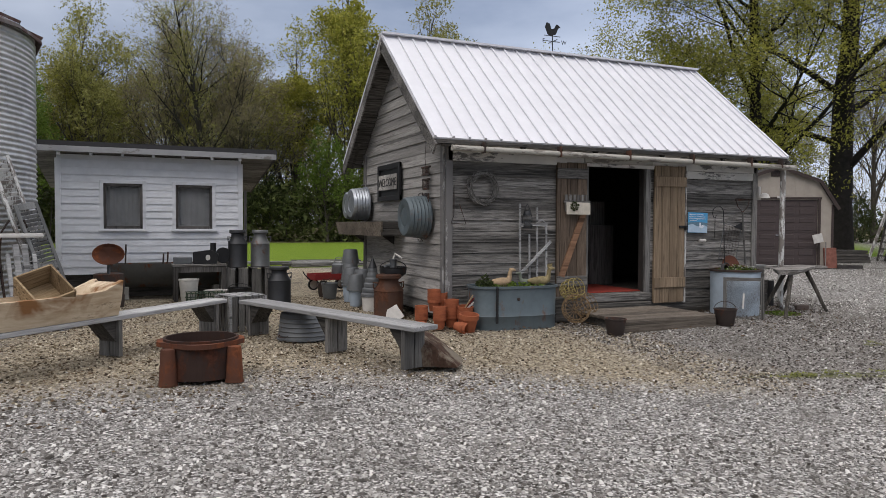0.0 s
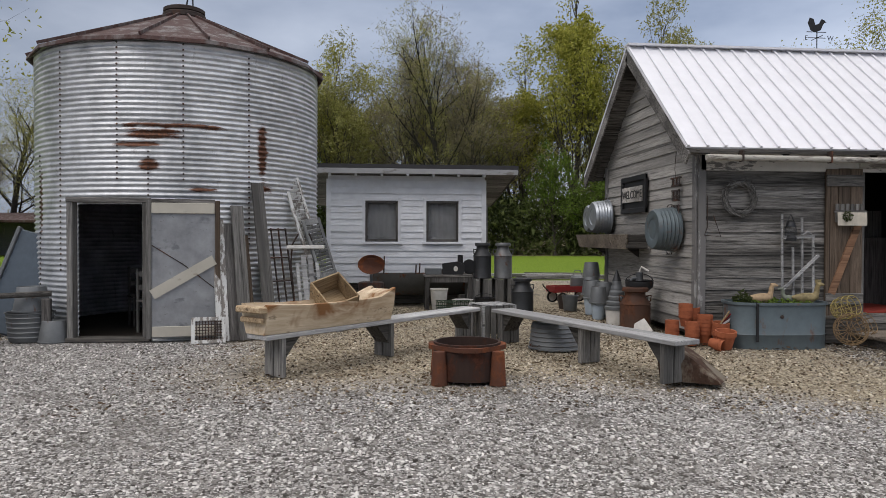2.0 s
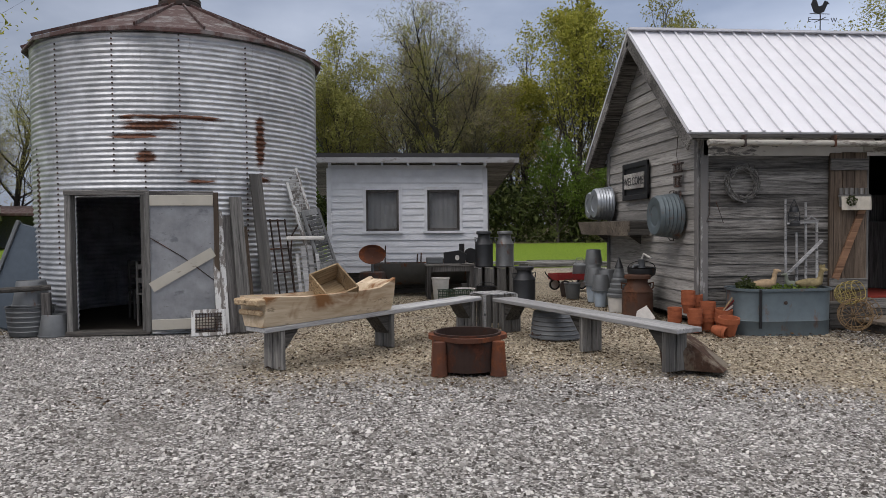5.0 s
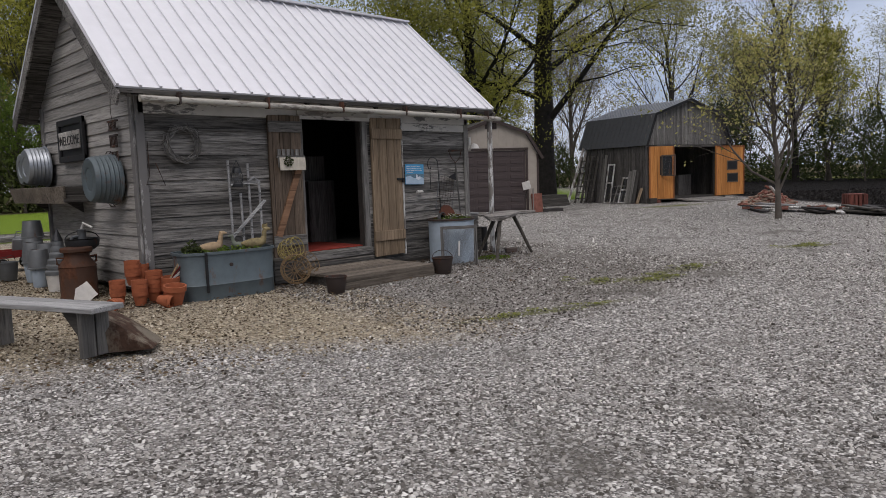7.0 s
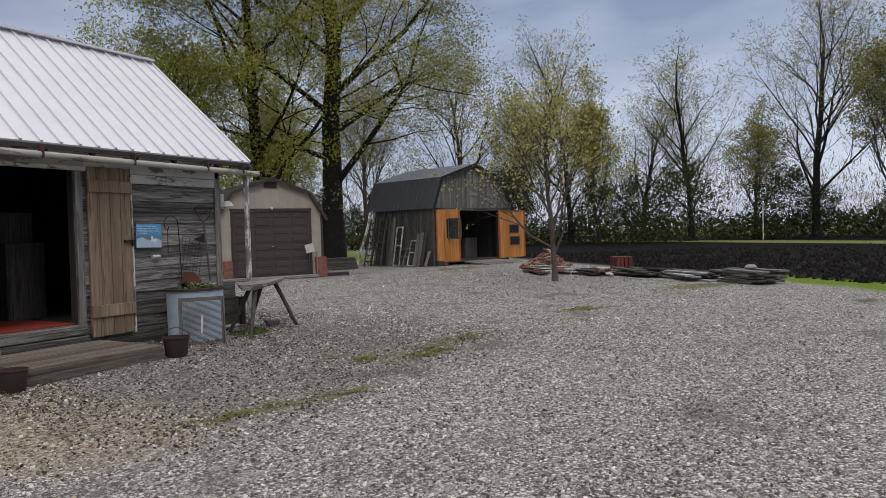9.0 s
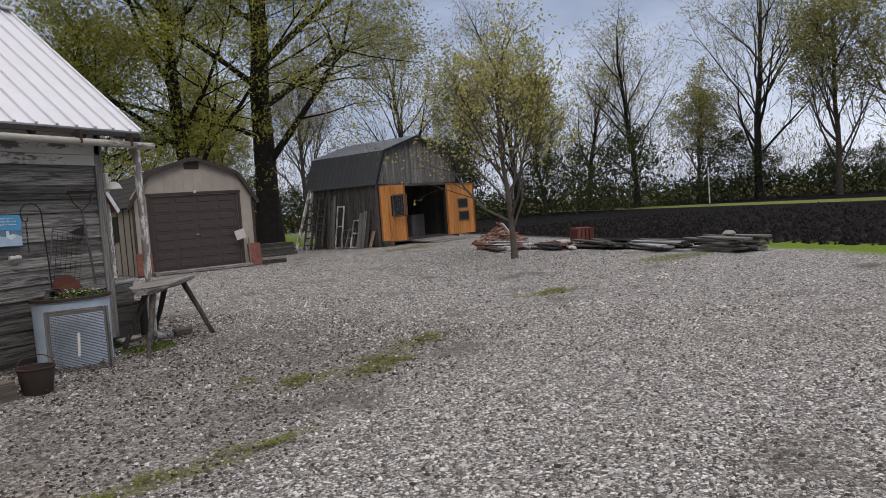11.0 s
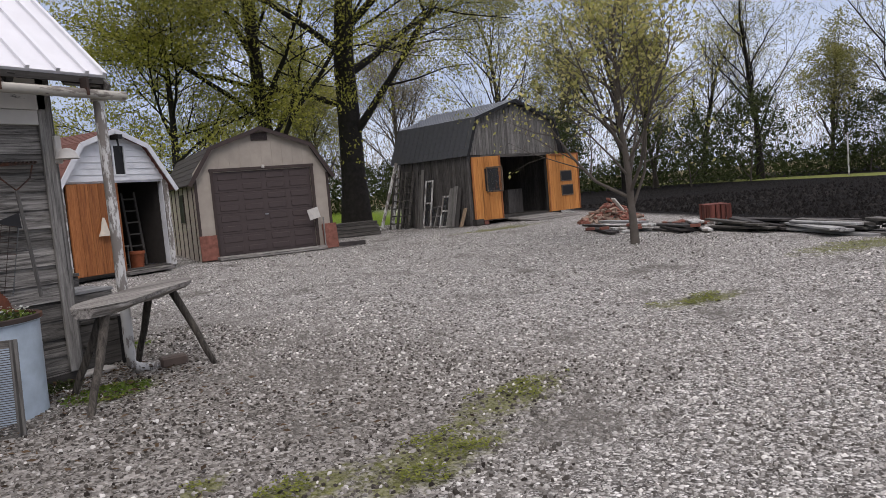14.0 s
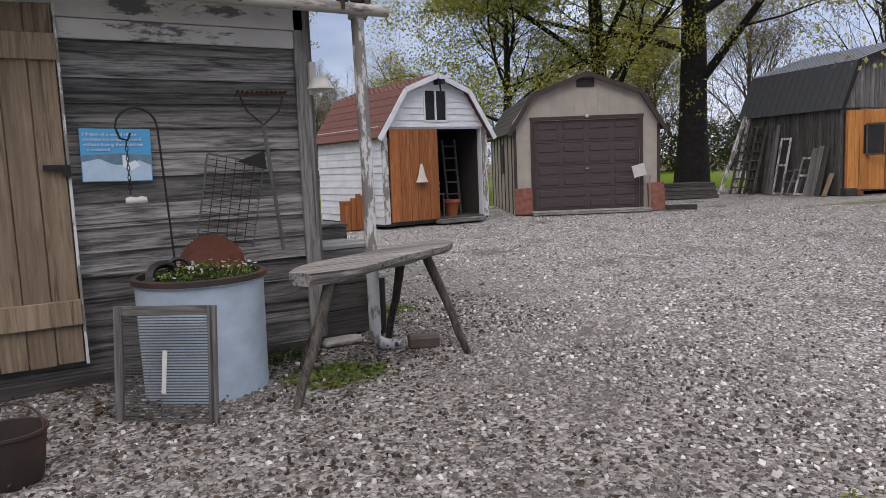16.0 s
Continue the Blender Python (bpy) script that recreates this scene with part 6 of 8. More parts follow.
def small_table(m, sx, sy, h, mat, label):
    t = thing("work_table", label, "table", m)
    for i in range(3):
        part("top_plank", B((0, -sy / 2 + (i + 0.5) * sy / 3, h - 0.018), (sx, sy / 3 - 0.006, 0.036), None, 0.004), GREYWOOD, t)
    for x in (-sx / 2 + 0.05, sx / 2 - 0.05):
        for y in (-sy / 2 + 0.05, sy / 2 - 0.05):
            part("leg", B((x, y, (h - 0.037) / 2), (0.07, 0.07, h - 0.037), None, 0.004), mat, t)
        part("stretcher", B((x, 0, 0.15), (0.03, sy - 0.18, 0.06)), mat, t)
    part("apron", B((0, -sy / 2 + 0.03, h - 0.09), (sx - 0.18, 0.024, 0.09)), mat, t)
    return t


small_table(pose(-2.78, 4.3, 0), 0.88, 0.5, 0.63, DARKWOOD_Z, "low dark wooden table holding iron pieces")
st_ = thing("cast_iron_stove_box", "black cast iron box with a round white tag on the table", "stove part", pose(-2.68, 4.28, 0.63, 0, 0, -8))
part("box", prism(bmesh.new(), [(-0.19, 0), (0.19, 0), (0.22, 0.17), (0.10, 0.24), (-0.20, 0.20)], 0.24, pose(0, 0.12, 0, 90, 0, 0)), BLACKIRON, st_)
part("tag", prism(bmesh.new(), [(0.04 * math.cos(i * 0.785), 0.05 * math.sin(i * 0.785)) for i in range(8)], 0.006, pose(0.05, -0.121, 0.11, 90, 0, 0)), WHITEPLAST, st_, "round white paper tag")
part("pipe_stub", lathe(bmesh.new(), [(0.05, 0.2), (0.05, 0.36), (0.001, 0.36)], 14, (0.13, 0, 0)), BLACKIRON, st_)
disc = thing("iron_disc", "black iron disc standing on edge on the table", "disc", pose(-2.38, 4.3, 0.63, 0, 0, 0))
part("disc", lathe(bmesh.new(), [(0.001, -0.02), (0.13, -0.02), (0.14, 0), (0.13, 0.02), (0.001, 0.02)], 24, (0, 0, 0)), BLACKIRON, disc, "", True, pose(0, 0, 0.14, 84, 0, 12))
tray = solo("glass_tray", B((0, 0, 0.06), (0.3, 0.2, 0.12), None, 0.012), GALV_DULL, "dull grey metal tray on the table", "tray", pose(-3.05, 4.3, 0.63))


def bucket(m, r, h, mat, label, name="bucket", handle=True, cat="bucket"):
    b = thing(name, label, cat, m)
    part("pail", lathe(bmesh.new(), [(0.001, 0.012), (r * 0.70, 0.012), (r * 0.72, 0.0), (r * 0.76, 0.01), (r * 0.97, h * 0.93), (r * 1.03, h * 0.95), (r * 1.03, h), (r * 0.95, h), (r * 0.74, 0.04), (0.001, 0.035)], 22), mat, b, "", True)
    if handle:
        part("bail", tube(bmesh.new(), [(r * math.cos(a), r * 0.35 * math.sin(a), h * 0.93 + r * 0.75 * math.sin(a)) for a in [i * math.pi / 10 for i in range(11)]], 0.005, 6), DARKRUST, b)
    return b


bucket(pose(-2.98, 3.86, 0), 0.16, 0.40, WHITEPLAST, "tall off-white bucket under the table", "white_bucket", False)
bucket(pose(-2.55, 3.92, 0), 0.19, 0.20, WHITEPLAST, "low off-white bucket under the table", "white_bucket", False)
gcrate = thing("wire_crate", "low dark green wire crate on gravel", "crate", pose(-2.75, 3.55, 0))
GREENWIRE = plain("dark_green_wire", (0.05, 0.075, 0.05), 0.6)
for i in range(9):
    part("wire", tube(bmesh.new(), [(-0.28 + i * 0.07, -0.16, 0), (-0.28 + i * 0.07, -0.16, 0.2), (-0.28 + i * 0.07, 0.16, 0.2), (-0.28 + i * 0.07, 0.16, 0)], 0.008, 5), GREENWIRE, gcrate)
for z in (0.02, 0.11, 0.2):
    part("wire", B((0, -0.16, z), (0.6, 0.014, 0.014)), GREENWIRE, gcrate)
    part("wire", B((0, 0.16, z), (0.6, 0.014, 0.014)), GREENWIRE, gcrate)

tank = thing("feed_tank", "long rusty half-round iron feed tank on blocks", "tank", pose(-3.2, 4.92, 0))
bm = bmesh.new()
lps = []
for x in (-1.0, 1.0):
    lps.append([(x, 0.27 * math.cos(a), 0.62 + 0.42 * math.sin(a)) for a in [math.pi + i * math.pi / 12 for i in range(13)]] + [(x, 0.25 * math.cos(a), 0.62 + 0.40 * math.sin(a)) for a in [2 * math.pi - i * math.pi / 12 for i in range(13)]])
rings(bm, lps)
bmesh.ops.recalc_face_normals(bm, faces=bm.faces[:])
part("shell", bm, metal("brown_grey_tank", (0.10, 0.098, 0.088), 0.35, 0.75, 0.2), tank, "", True)
for x in (-0.99, 0.99):
    part("end_plate", prism(bmesh.new(), [(0.26 * math.cos(a), 0.62 + 0.41 * math.sin(a)) for a in [math.pi + i * math.pi / 12 for i in range(13)]], 0.02, pose(x - 0.01, 0, 0, 90, 0, 90)), DARKRUST, tank)
for x in (-0.8, 0.8):
    part("block", B((x, 0, 0.11), (0.2, 0.4, 0.22), None, 0.01), CONCRETE, tank)
for i, (x, h) in enumerate(((-0.75, 0.34), (-0.15, 0.18), (-0.08, 0.2), (0.35, 0.1))):
    part("iron_pin", tube(bmesh.new(), [(x, -0.26, 0.62), (x + 0.01, -0.26, 0.62 + h)], 0.014, 6), DARKRUST, tank)

barrel = thing("iron_barrel", "dark rusted iron barrel on gravel", "barrel", pose(-4.18, 3.75, 0))
part("shell", lathe(bmesh.new(), [(0.001, 0), (0.22, 0), (0.23, 0.18), (0.22, 0.2), (0.23, 0.36), (0.22, 0.52), (0.20, 0.53), (0.001, 0.50)], 22), DARKRUST, barrel, "", True)
seat = thing("tractor_seat", "rusty pressed steel tractor seat tilted on a barrel", "seat", pose(-4.18, 3.72, 0.53))
part("pan", lathe(bmesh.new(), [(0.001, 0.0), (0.12, 0.012), (0.2, 0.05), (0.235, 0.10), (0.225, 0.105), (0.19, 0.06), (0.001, 0.012)], 24, (0, 0, 0), 1.0, 0.8), RUST, seat, "", True, pose(0, 0.04, 0.26, 62, 0, 0))
part("stem", tube(bmesh.new(), [(0, 0, -0.01), (0, 0.03, 0.2), (0, 0.05, 0.26)], 0.025, 8), GALV_DULL, seat)


def wagon():
    w = thing("red_wagon", "small worn red wagon with a watering can beside the shed", "wagon", pose(-0.18, 5.25, 0, 0, 0, 10))
    part("tray", box(box(box(box(box(bmesh.new(), (0, 0, 0.24), (0.9, 0.42, 0.02)), (0, -0.21, 0.29), (0.9, 0.018, 0.12)), (0, 0.21, 0.29), (0.9, 0.018, 0.12)), (-0.45, 0, 0.29), (0.018, 0.42, 0.12)), (0.45, 0, 0.29), (0.018, 0.42, 0.12)), REDPAINT, w)
    for x in (-0.3, 0.3):
        for y in (-0.25, 0.25):
            wh = part("wheel", lathe(bmesh.new(), [(0.001, -0.012), (0.09, -0.012), (0.09, 0.012), (0.001, 0.012)], 20), WHITEPLAST, w, "pale wheel rim", True, pose(x, y, 0.115, 90, 0, 0))
            part("tyre", lathe(bmesh.new(), [(0.085, -0.02), (0.115, -0.02), (0.115, 0.02), (0.085, 0.02), (0.085, -0.02)], 20, cap=False), BLACKIRON, wh, "black rubber tyre", True)
    part("tow_bar", tube(bmesh.new(), [(-0.45, 0, 0.2), (-0.6, 0, 0.35), (-0.62, 0, 0.4)], 0.012, 6), BLACKIRON, w)


wagon()
wc = thing("watering_can", "dull galvanised watering can standing in the wagon", "watering can", pose(-0.05, 5.25, 0.252))
part("body", lathe(bmesh.new(), [(0.001, 0), (0.14, 0), (0.15, 0.02), (0.14, 0.26), (0.10, 0.30), (0.001, 0.30)], 20), GALV_DULL, wc, "", True)
part("handle", tube(bmesh.new(), [(-0.1, 0, 0.28), (-0.06, 0, 0.40), (0.06, 0, 0.40), (0.1, 0, 0.28)], 0.01, 6), GALV_DULL, wc)
part("spout", tube(bmesh.new(), [(0.13, 0, 0.08), (0.25, 0, 0.28)], [0.03, 0.02], 8), GALV_DULL, wc)
rl = random.Random(5)
for i in range(8):
    L = rl.uniform(1.8, 3.4)
    solo("long_timber", B((0, 0, 0.06), (L, 0.14, 0.1), None, 0.008), (GREYWOOD, DARKWOOD, BENCHWOOD)[i % 3], "grey weathered timber lying at the lawn's edge", "timber", pose(1.6 + rl.uniform(-0.8, 0.8), 13.2 + i * 0.32, 0.0 if i % 2 else 0.0, 0, 0, rl.uniform(-12, 8)), "timbers at the lawn's edge")

# ---- along the gable wall ----
FX = -0.06


def wall_trough():
    t = thing("wall_trough", "dark wooden trough shelf fixed along the gable wall", "trough", pose(FX, 2.72, 1.15))
    part("bottom", B((-0.18, 0, 0.012), (0.30, 2.4, 0.024)), DARKWOOD, t)
    part("front_board", prism(bmesh.new(), [(-1.2, 0), (1.2, 0), (1.32, 0.22), (-1.32, 0.22)], 0.025, pose(-0.315, 0, 0.0, 0, 0, -90) @ pose(0, 0, 0, 100, 0, 0)), DECKWOOD, t)
    part("back_board", B((-0.012, 0, 0.11), (0.024, 2.5, 0.22)), GREYWOOD, t)
    for s in (-1, 1):
        part("end_board", B((-0.18, s * 1.22, 0.11), (0.34, 0.024, 0.2)), DARKWOOD, t)
        part("wall_bracket", prism(bmesh.new(), [(0, 0), (-0.2, 0), (0, -0.14)], 0.03, pose(0, s * 0.8, 0, 90, 0, 0)), DARKWOOD, t)


wall_trough()
tub(pose(FX - 0.02, 3.28, 1.68, 0, 90, 0) @ pose(0, 0, -0.30, 0, 0, 0), 0.285, 0.28, "round galvanised washtub standing on edge on the wall trough")
tub(pose(FX - 0.04, 3.78, 1.66, 0, 90, 0) @ pose(0, 0, -0.22, 0, 0, 0), 0.26, 0.2, "shallow galvanised tub standing on edge on the wall trough")
tub(pose(FX - 0.01, 0.60, 1.43, 0, 90, 0) @ pose(0, 0, -0.31, 0, 0, 0), 0.30, 0.30, "large blue-grey washtub hanging on the gable wall", BLUEGALV)


def welcome():
    s = thing("welcome_sign", "black framed sign with a grey WELCOME board on the gable wall", "sign", pose(FX - 0.005, 2.08, 1.99))
    part("backing", B((0, 0, 0), (0.02, 1.0, 0.56)), BLACKIRON, s)
    for z in (-0.25, 0.25):
        part("frame", B((-0.02, 0, z), (0.04, 1.06, 0.08), None, 0.006), BLACKIRON, s)
    for y in (-0.49, 0.49):
        part("frame", B((-0.021, y, 0), (0.042, 0.08, 0.58), None, 0.006), BLACKIRON, s)
    bd = part("word_board", B((-0.045, 0, 0.0), (0.02, 0.84, 0.24), None, 0.004), GREYWOOD_PALE, s)
    letter("WELCOME", 0.175, BLACKIRON, bd, pose(-0.058, 0.41, -0.06, 90, 0, -90))


welcome()
ch = thing("wind_chime", "rusty key wind chime hanging on the gable wall", "wind chime", pose(FX - 0.03, 0.50, 2.12))
part("cord", tube(bmesh.new(), [(0, 0, 0.35), (0, 0.04, 0.12), (0, 0, 0)], 0.004, 5), DARKRUST, ch)
for j, z in enumerate((0.0, -0.10, -0.17, -0.30)):
    part("bar", B((0, 0, z), (0.03, 0.30 - 0.04 * j, 0.022)), DARKRUST, ch)
for i in range(6):
    for z in (-0.05, -0.24, -0.42):
        part("chime_rod", B((-0.004, -0.11 + i * 0.044, z), (0.01, 0.012, 0.12)), DARKRUST, ch)

PAILBLUE = painted("chipped_blue_white_enamel", (0.42, 0.50, 0.58), (0.10, 0.10, 0.11), 0.35, 0.4)
for x, y, z, r, h, mt, up, lb in (
    (-0.30, 3.55, 0, 0.13, 0.3, PAILBLUE, 1, "blue and white enamel pail on gravel"), (-0.42, 3.15, 0, 0.13, 0.28, PAILBLUE, 1, "chipped pale blue enamel pail on gravel"), (-0.34, 2.72, 0, 0.13, 0.3, PAILBLUE, 1, "pale enamel pail on gravel"),
    (-0.52, 2.45, 0, 0.12, 0.26, PAILBLUE, 1, "small white enamel pail on gravel"), (-0.30, 3.55, 0.3, 0.17, 0.32, GALV_DULL, 0, "galvanised bucket upside down on a pail"), (-0.40, 3.13, 0.28, 0.17, 0.30, GALV_DULL, 0, "galvanised bucket upside down on a pail"),
    (-0.33, 2.72, 0.3, 0.16, 0.28, GALV_DULL, 0, "grey bucket upside down on a pail"), (-0.52, 2.44, 0.26, 0.15, 0.26, GALV_DULL, 0, "grey bucket upside down on a pail"), (-0.28, 3.6, 0.62, 0.16, 0.26, GALV_DULL, 0, "galvanised bucket on top of a stack"),
    (-0.62, 3.75, 0, 0.15, 0.28, GALV_DULL, 1, "galvanised bucket on gravel"), (-0.62, 4.15, 0, 0.13, 0.24, DARKRUST, 1, "dark rusted bucket on gravel")):
    bucket(pose(x, y, z + (0 if up else h), 0 if up else 180, 0, random.uniform(0, 360)), r, h, mt, lb, handle=bool(up))
cn = thing("funnel_stack", "stack of grey metal funnels on a white bucket", "funnels", pose(-0.45, 1.78, 0))
part("bucket", lathe(bmesh.new(), [(0.001, 0), (0.15, 0), (0.17, 0.22), (0.001, 0.22)], 20), WHITEPLAST, cn, "white bucket", True)
for i in range(6):
    r = 0.18 - i * 0.022
    z = 0.22 + i * 0.075
    part("funnel", lathe(bmesh.new(), [(r, z), (r, z + 0.045), (r * 0.35, z + 0.13), (r * 0.3, z + 0.15)], 18), GALV_DULL, cn, "", True)
part("funnel_tip", lathe(bmesh.new(), [(0.07, 0.66), (0.015, 0.80), (0.001, 0.84)], 14), CANMETAL, cn, "", True)
milk_can(pose(-0.33, 1.32, 0), CANMETAL, "black milk can against the gable wall", 0.56, 0.17)
milk_can(pose(-0.50, 0.88, 0), metal("brown_rusted_can", (0.085, 0.045, 0.03), 0.6, 0.7, 0.2, (0.13, 0.055, 0.03)), "rusty brown milk can against the gable wall", 0.62, 0.21)
kettle(pose(-0.35, 1.12, 0.57), 0.20, 0.14, BLACKIRON, "black iron pan resting on milk cans")
pump = thing("pitcher_pump", "small grey and white cast pitcher pump in a pan", "pump", pose(-0.35, 1.12, 0.60))
part("barrel", lathe(bmesh.new(), [(0.07, 0), (0.06, 0.03), (0.05, 0.06), (0.05, 0.2), (0.06, 0.22), (0.001, 0.23)], 14), GALV_DULL, pump, "", True)
part("handle", tube(bmesh.new(), [(0, 0, 0.22), (0.02, -0.02, 0.30), (0.10, -0.1, 0.24)], 0.016, 6), WHITEPLAST, pump)
part("spout", tube(bmesh.new(), [(-0.04, 0, 0.14), (-0.11, 0, 0.13), (-0.13, 0, 0.09)], 0.02, 8), GALV_DULL, pump)
shv = thing("shovel_blade", "pale worn shovel blade leaning among pots", "shovel", pose(-0.62, 0.32, 0, -18, 0, -30))
part("blade", prism(bmesh.new(), [(-0.12, 0.02), (0.02, 0), (0.14, 0.10), (0.02, 0.26), (-0.10, 0.18)], 0.008, pose(0, 0, 0, 90, 0, 0)), WHITEPLAST, shv)


def pot_mesh(r=0.085, h=0.15):
    return mesh_of(lathe(bmesh.new(), [(0.001, 0.004), (r * 0.66, 0), (r * 0.90, h * 0.72), (r, h * 0.72), (r * 1.02, h), (r * 0.88, h), (r * 0.62, 0.02), (0.001, 0.018)], 18), "clay_pot", TERRA, True)


PM = pot_mesh()


def pots(x, y, z, n, tilt, turn, s=1.0):
    for i in range(n):
        m = pose(x, y, z, 0, 0, turn) @ pose(0, 0, 0, tilt, 0, 0) @ pose(0, 0, 0.045 * s * i) @ Matrix.Diagonal((s, s, s, 1))
        ob = new("clay_pot", PM)
        ob.matrix_world = m
        tagged(ob, "orange terracotta pot in a jumbled pile of pots", "pot", "terracotta pots by the shed corner")


pots(-0.42, -0.18, 0, 4, 0, 0, 1.0)
pots(-0.25, -0.38, 0, 4, 0, 0, 1.0)
pots(-0.05, -0.30, 0, 5, 0, 0, 1.1)
pots(-0.22, -0.12, 0.2, 4, 0, 0, 1.0)
pots(-0.10, -0.05, 0.02, 6, 0, 0, 1.1)
pots(-0.14, -0.62, 0.07, 2, 100, 35, 0.9)
pots(-0.48, -0.42, 0.07, 2, 95, -60, 0.8)
pots(0.02, -0.66, 0, 1, 8, 0, 1.45)
pots(0.08, -0.42, 0, 3, 6, 0, 1.2)
bunch = thing("kindling_bundle", "bundle of pale split sticks among the pots", "sticks", pose(0.06, -0.42, 0.22))
for i in range(9):
    part("stick", beam(bmesh.new(), (0, 0, 0), (0.12 + random.uniform(-0.04, 0.09), random.uniform(-0.12, 0.04), 0.16 + random.uniform(-0.04, 0.06)), 0.014, 0.014), (WHITEPLAST, TANWOOD, REDPAINT)[i % 3], bunch)

# ---- along the front wall ----
planter = thing("stock_tank_planter", "oval blue-grey galvanised stock tank planted with greens", "planter", pose(0.76, -0.44, -0.02, 0, 0, -3))


def oval(a, b, z, n=48, p=3.2):
    out = []
    for i in range(n):
        t = 2 * math.pi * i / n
        c, s = math.cos(t), math.sin(t)
        k = (abs(c) ** p + abs(s) ** p) ** (-1 / p)
        out.append((a * k * c, b * k * s, z))
    return out


bm = bmesh.new()
rings(bm, [oval(0.585, 0.29, 0), oval(0.585, 0.29, 0.17), oval(0.592, 0.297, 0.18), oval(0.585, 0.29, 0.19), oval(0.59, 0.295, 0.53), oval(0.61, 0.315, 0.535), oval(0.61, 0.315, 0.565), oval(0.58, 0.285, 0.565), oval(0.575, 0.28, 0.3)], True, False)
part("tank", bm, BLUEGALV, planter, "", True)
bm = bmesh.new()
rings(bm, [oval(0.57, 0.275, 0.50), oval(0.3, 0.1, 0.52)])
part("soil", bm, SOILMAT, planter)
part("strap", B((-0.35, -0.30, 0.33), (0.03, 0.012, 0.46)), BLACKIRON, planter)
part("drain_plug", lathe(bmesh.new(), [(0.022, 0), (0.022, 0.012), (0.001, 0.014)], 10), DARKRUST, planter, "", False, pose(-0.05, -0.292, 0.40, 90, 0, 0))


def greens(name, label, m, rx, ry, n, size, h, mats, seed):
    r = random.Random(seed)
    vs, fs = [], []
    for i in range(n):
        a, k = r.uniform(0, 6.283), math.sqrt(r.random())
        p = Vector((rx * k * math.cos(a), ry * k * math.sin(a), h * r.random() * (1.1 - k * 0.6)))
        u = Vector((r.gauss(0, 1), r.gauss(0, 1), r.gauss(0, 0.6))).normalized()
        w = u.cross(Vector((r.gauss(0, 1), r.gauss(0, 1), r.gauss(0, 1)))).normalized()
        s = size * r.uniform(0.5, 1.3)
        b = len(vs)
        vs.extend((p - u * s, p + w * s * 0.55, p + u * s, p - w * s * 0.55))
        fs.append((b, b + 1, b + 2, b + 3))
    ob = new(name, soup(name, vs, fs, mats))
    ob.matrix_world = m
    return tagged(ob, label, "plants", kind="stuff")


greens("planter_greens", "low green and yellow seedlings in the stock tank", pose(0.76, -0.44, 0.49, 0, 0, -3), 0.52, 0.24, 700, 0.022, 0.09, LEAF_GREEN, 3)
greens("planter_greens", "dark leafy clump at the tank's end", pose(0.38, -0.40, 0.49), 0.12, 0.12, 260, 0.028, 0.18, LEAF_DARK, 4)


def duck(m, mat, s, label, comb=False):
    bm = bmesh.new()
    path = [((-0.16, 0.075), 0.012), ((-0.12, 0.07), 0.035), ((-0.05, 0.065), 0.058), ((0.03, 0.07), 0.060), ((0.085, 0.09), 0.045), ((0.10, 0.14), 0.028), ((0.105, 0.19), 0.026), ((0.115, 0.22), 0.032), ((0.14, 0.225), 0.022), ((0.175, 0.215), 0.010)]
    tube(bm, [(x, 0, z) for (x, z), r in path], [r for p, r in path], 12)
    if comb:
        for i in range(4):
            box(bm, (0.09 + i * 0.016, 0, 0.255 + 0.006 * (i % 2)), (0.013, 0.012, 0.04))
    box(bm, (0, 0, 0.008), (0.10, 0.06, 0.016), None, 0.004)
    return solo("carved_duck" if not comb else "carved_rooster", bm, mat, label, "figure", m @ Matrix.Diagonal((s, s, s, 1)), smooth=True)


DUCKTAN = plain("tan_painted_wood", (0.42, 0.30, 0.18), 0.6, 0.45, 14)
DUCKYEL = plain("yellow_grey_painted_wood", (0.30, 0.24, 0.12), 0.6, 0.6, 12)
duck(pose(0.62, -0.42, 0.505, 0, 0, -10), DUCKTAN, 1.05, "tan carved wooden duck among the planter greens")
duck(pose(1.18, -0.46, 0.505, 0, 0, -15), DUCKYEL, 1.1, "yellow and grey carved rooster with red comb in the planter", True)
duck(pose(1.02, -0.36, 0.505, 0, 0, 160), plain("grey_painted_wood", (0.17, 0.19, 0.15), 0.7), 0.8, "small grey carved hen in the planter")


def wreath():
    w = thing("grapevine_wreath", "round twisted grapevine wreath on the front wall", "wreath", pose(0.50, -0.075, 1.82))
    r = random.Random(2)
    for k in range(14):
        ph, a1, rr = r.uniform(0, 6.28), r.uniform(0.01, 0.03), 0.20 + r.uniform(-0.025, 0.025)
        pts = []
        for i in range(25):
            a = 2 * math.pi * i / 24 * r.choice((1.0, 0.97)) + ph
            q = rr + a1 * math.sin(3 * a + ph)
            pts.append((q * math.cos(a), 0.02 * math.cos(5 * a + ph) - 0.01, q * math.sin(a)))
        part("vine", tube(bmesh.new(), pts, 0.006, 5), GREYWOOD_Z, w)
    for k in range(10):
        a = r.uniform(0, 6.28)
        part("twig", tube(bmesh.new(), [(0.2 * math.cos(a), -0.02, 0.2 * math.sin(a)), (0.27 * math.cos(a + 0.3), -0.03, 0.27 * math.sin(a + 0.3))], 0.003, 4), LOGWOOD, w)


wreath()
tl = thing("hay_frame", "grey wooden farm tool frame leaning on the front wall", "farm tool", pose(1.22, -0.16, 0.0))
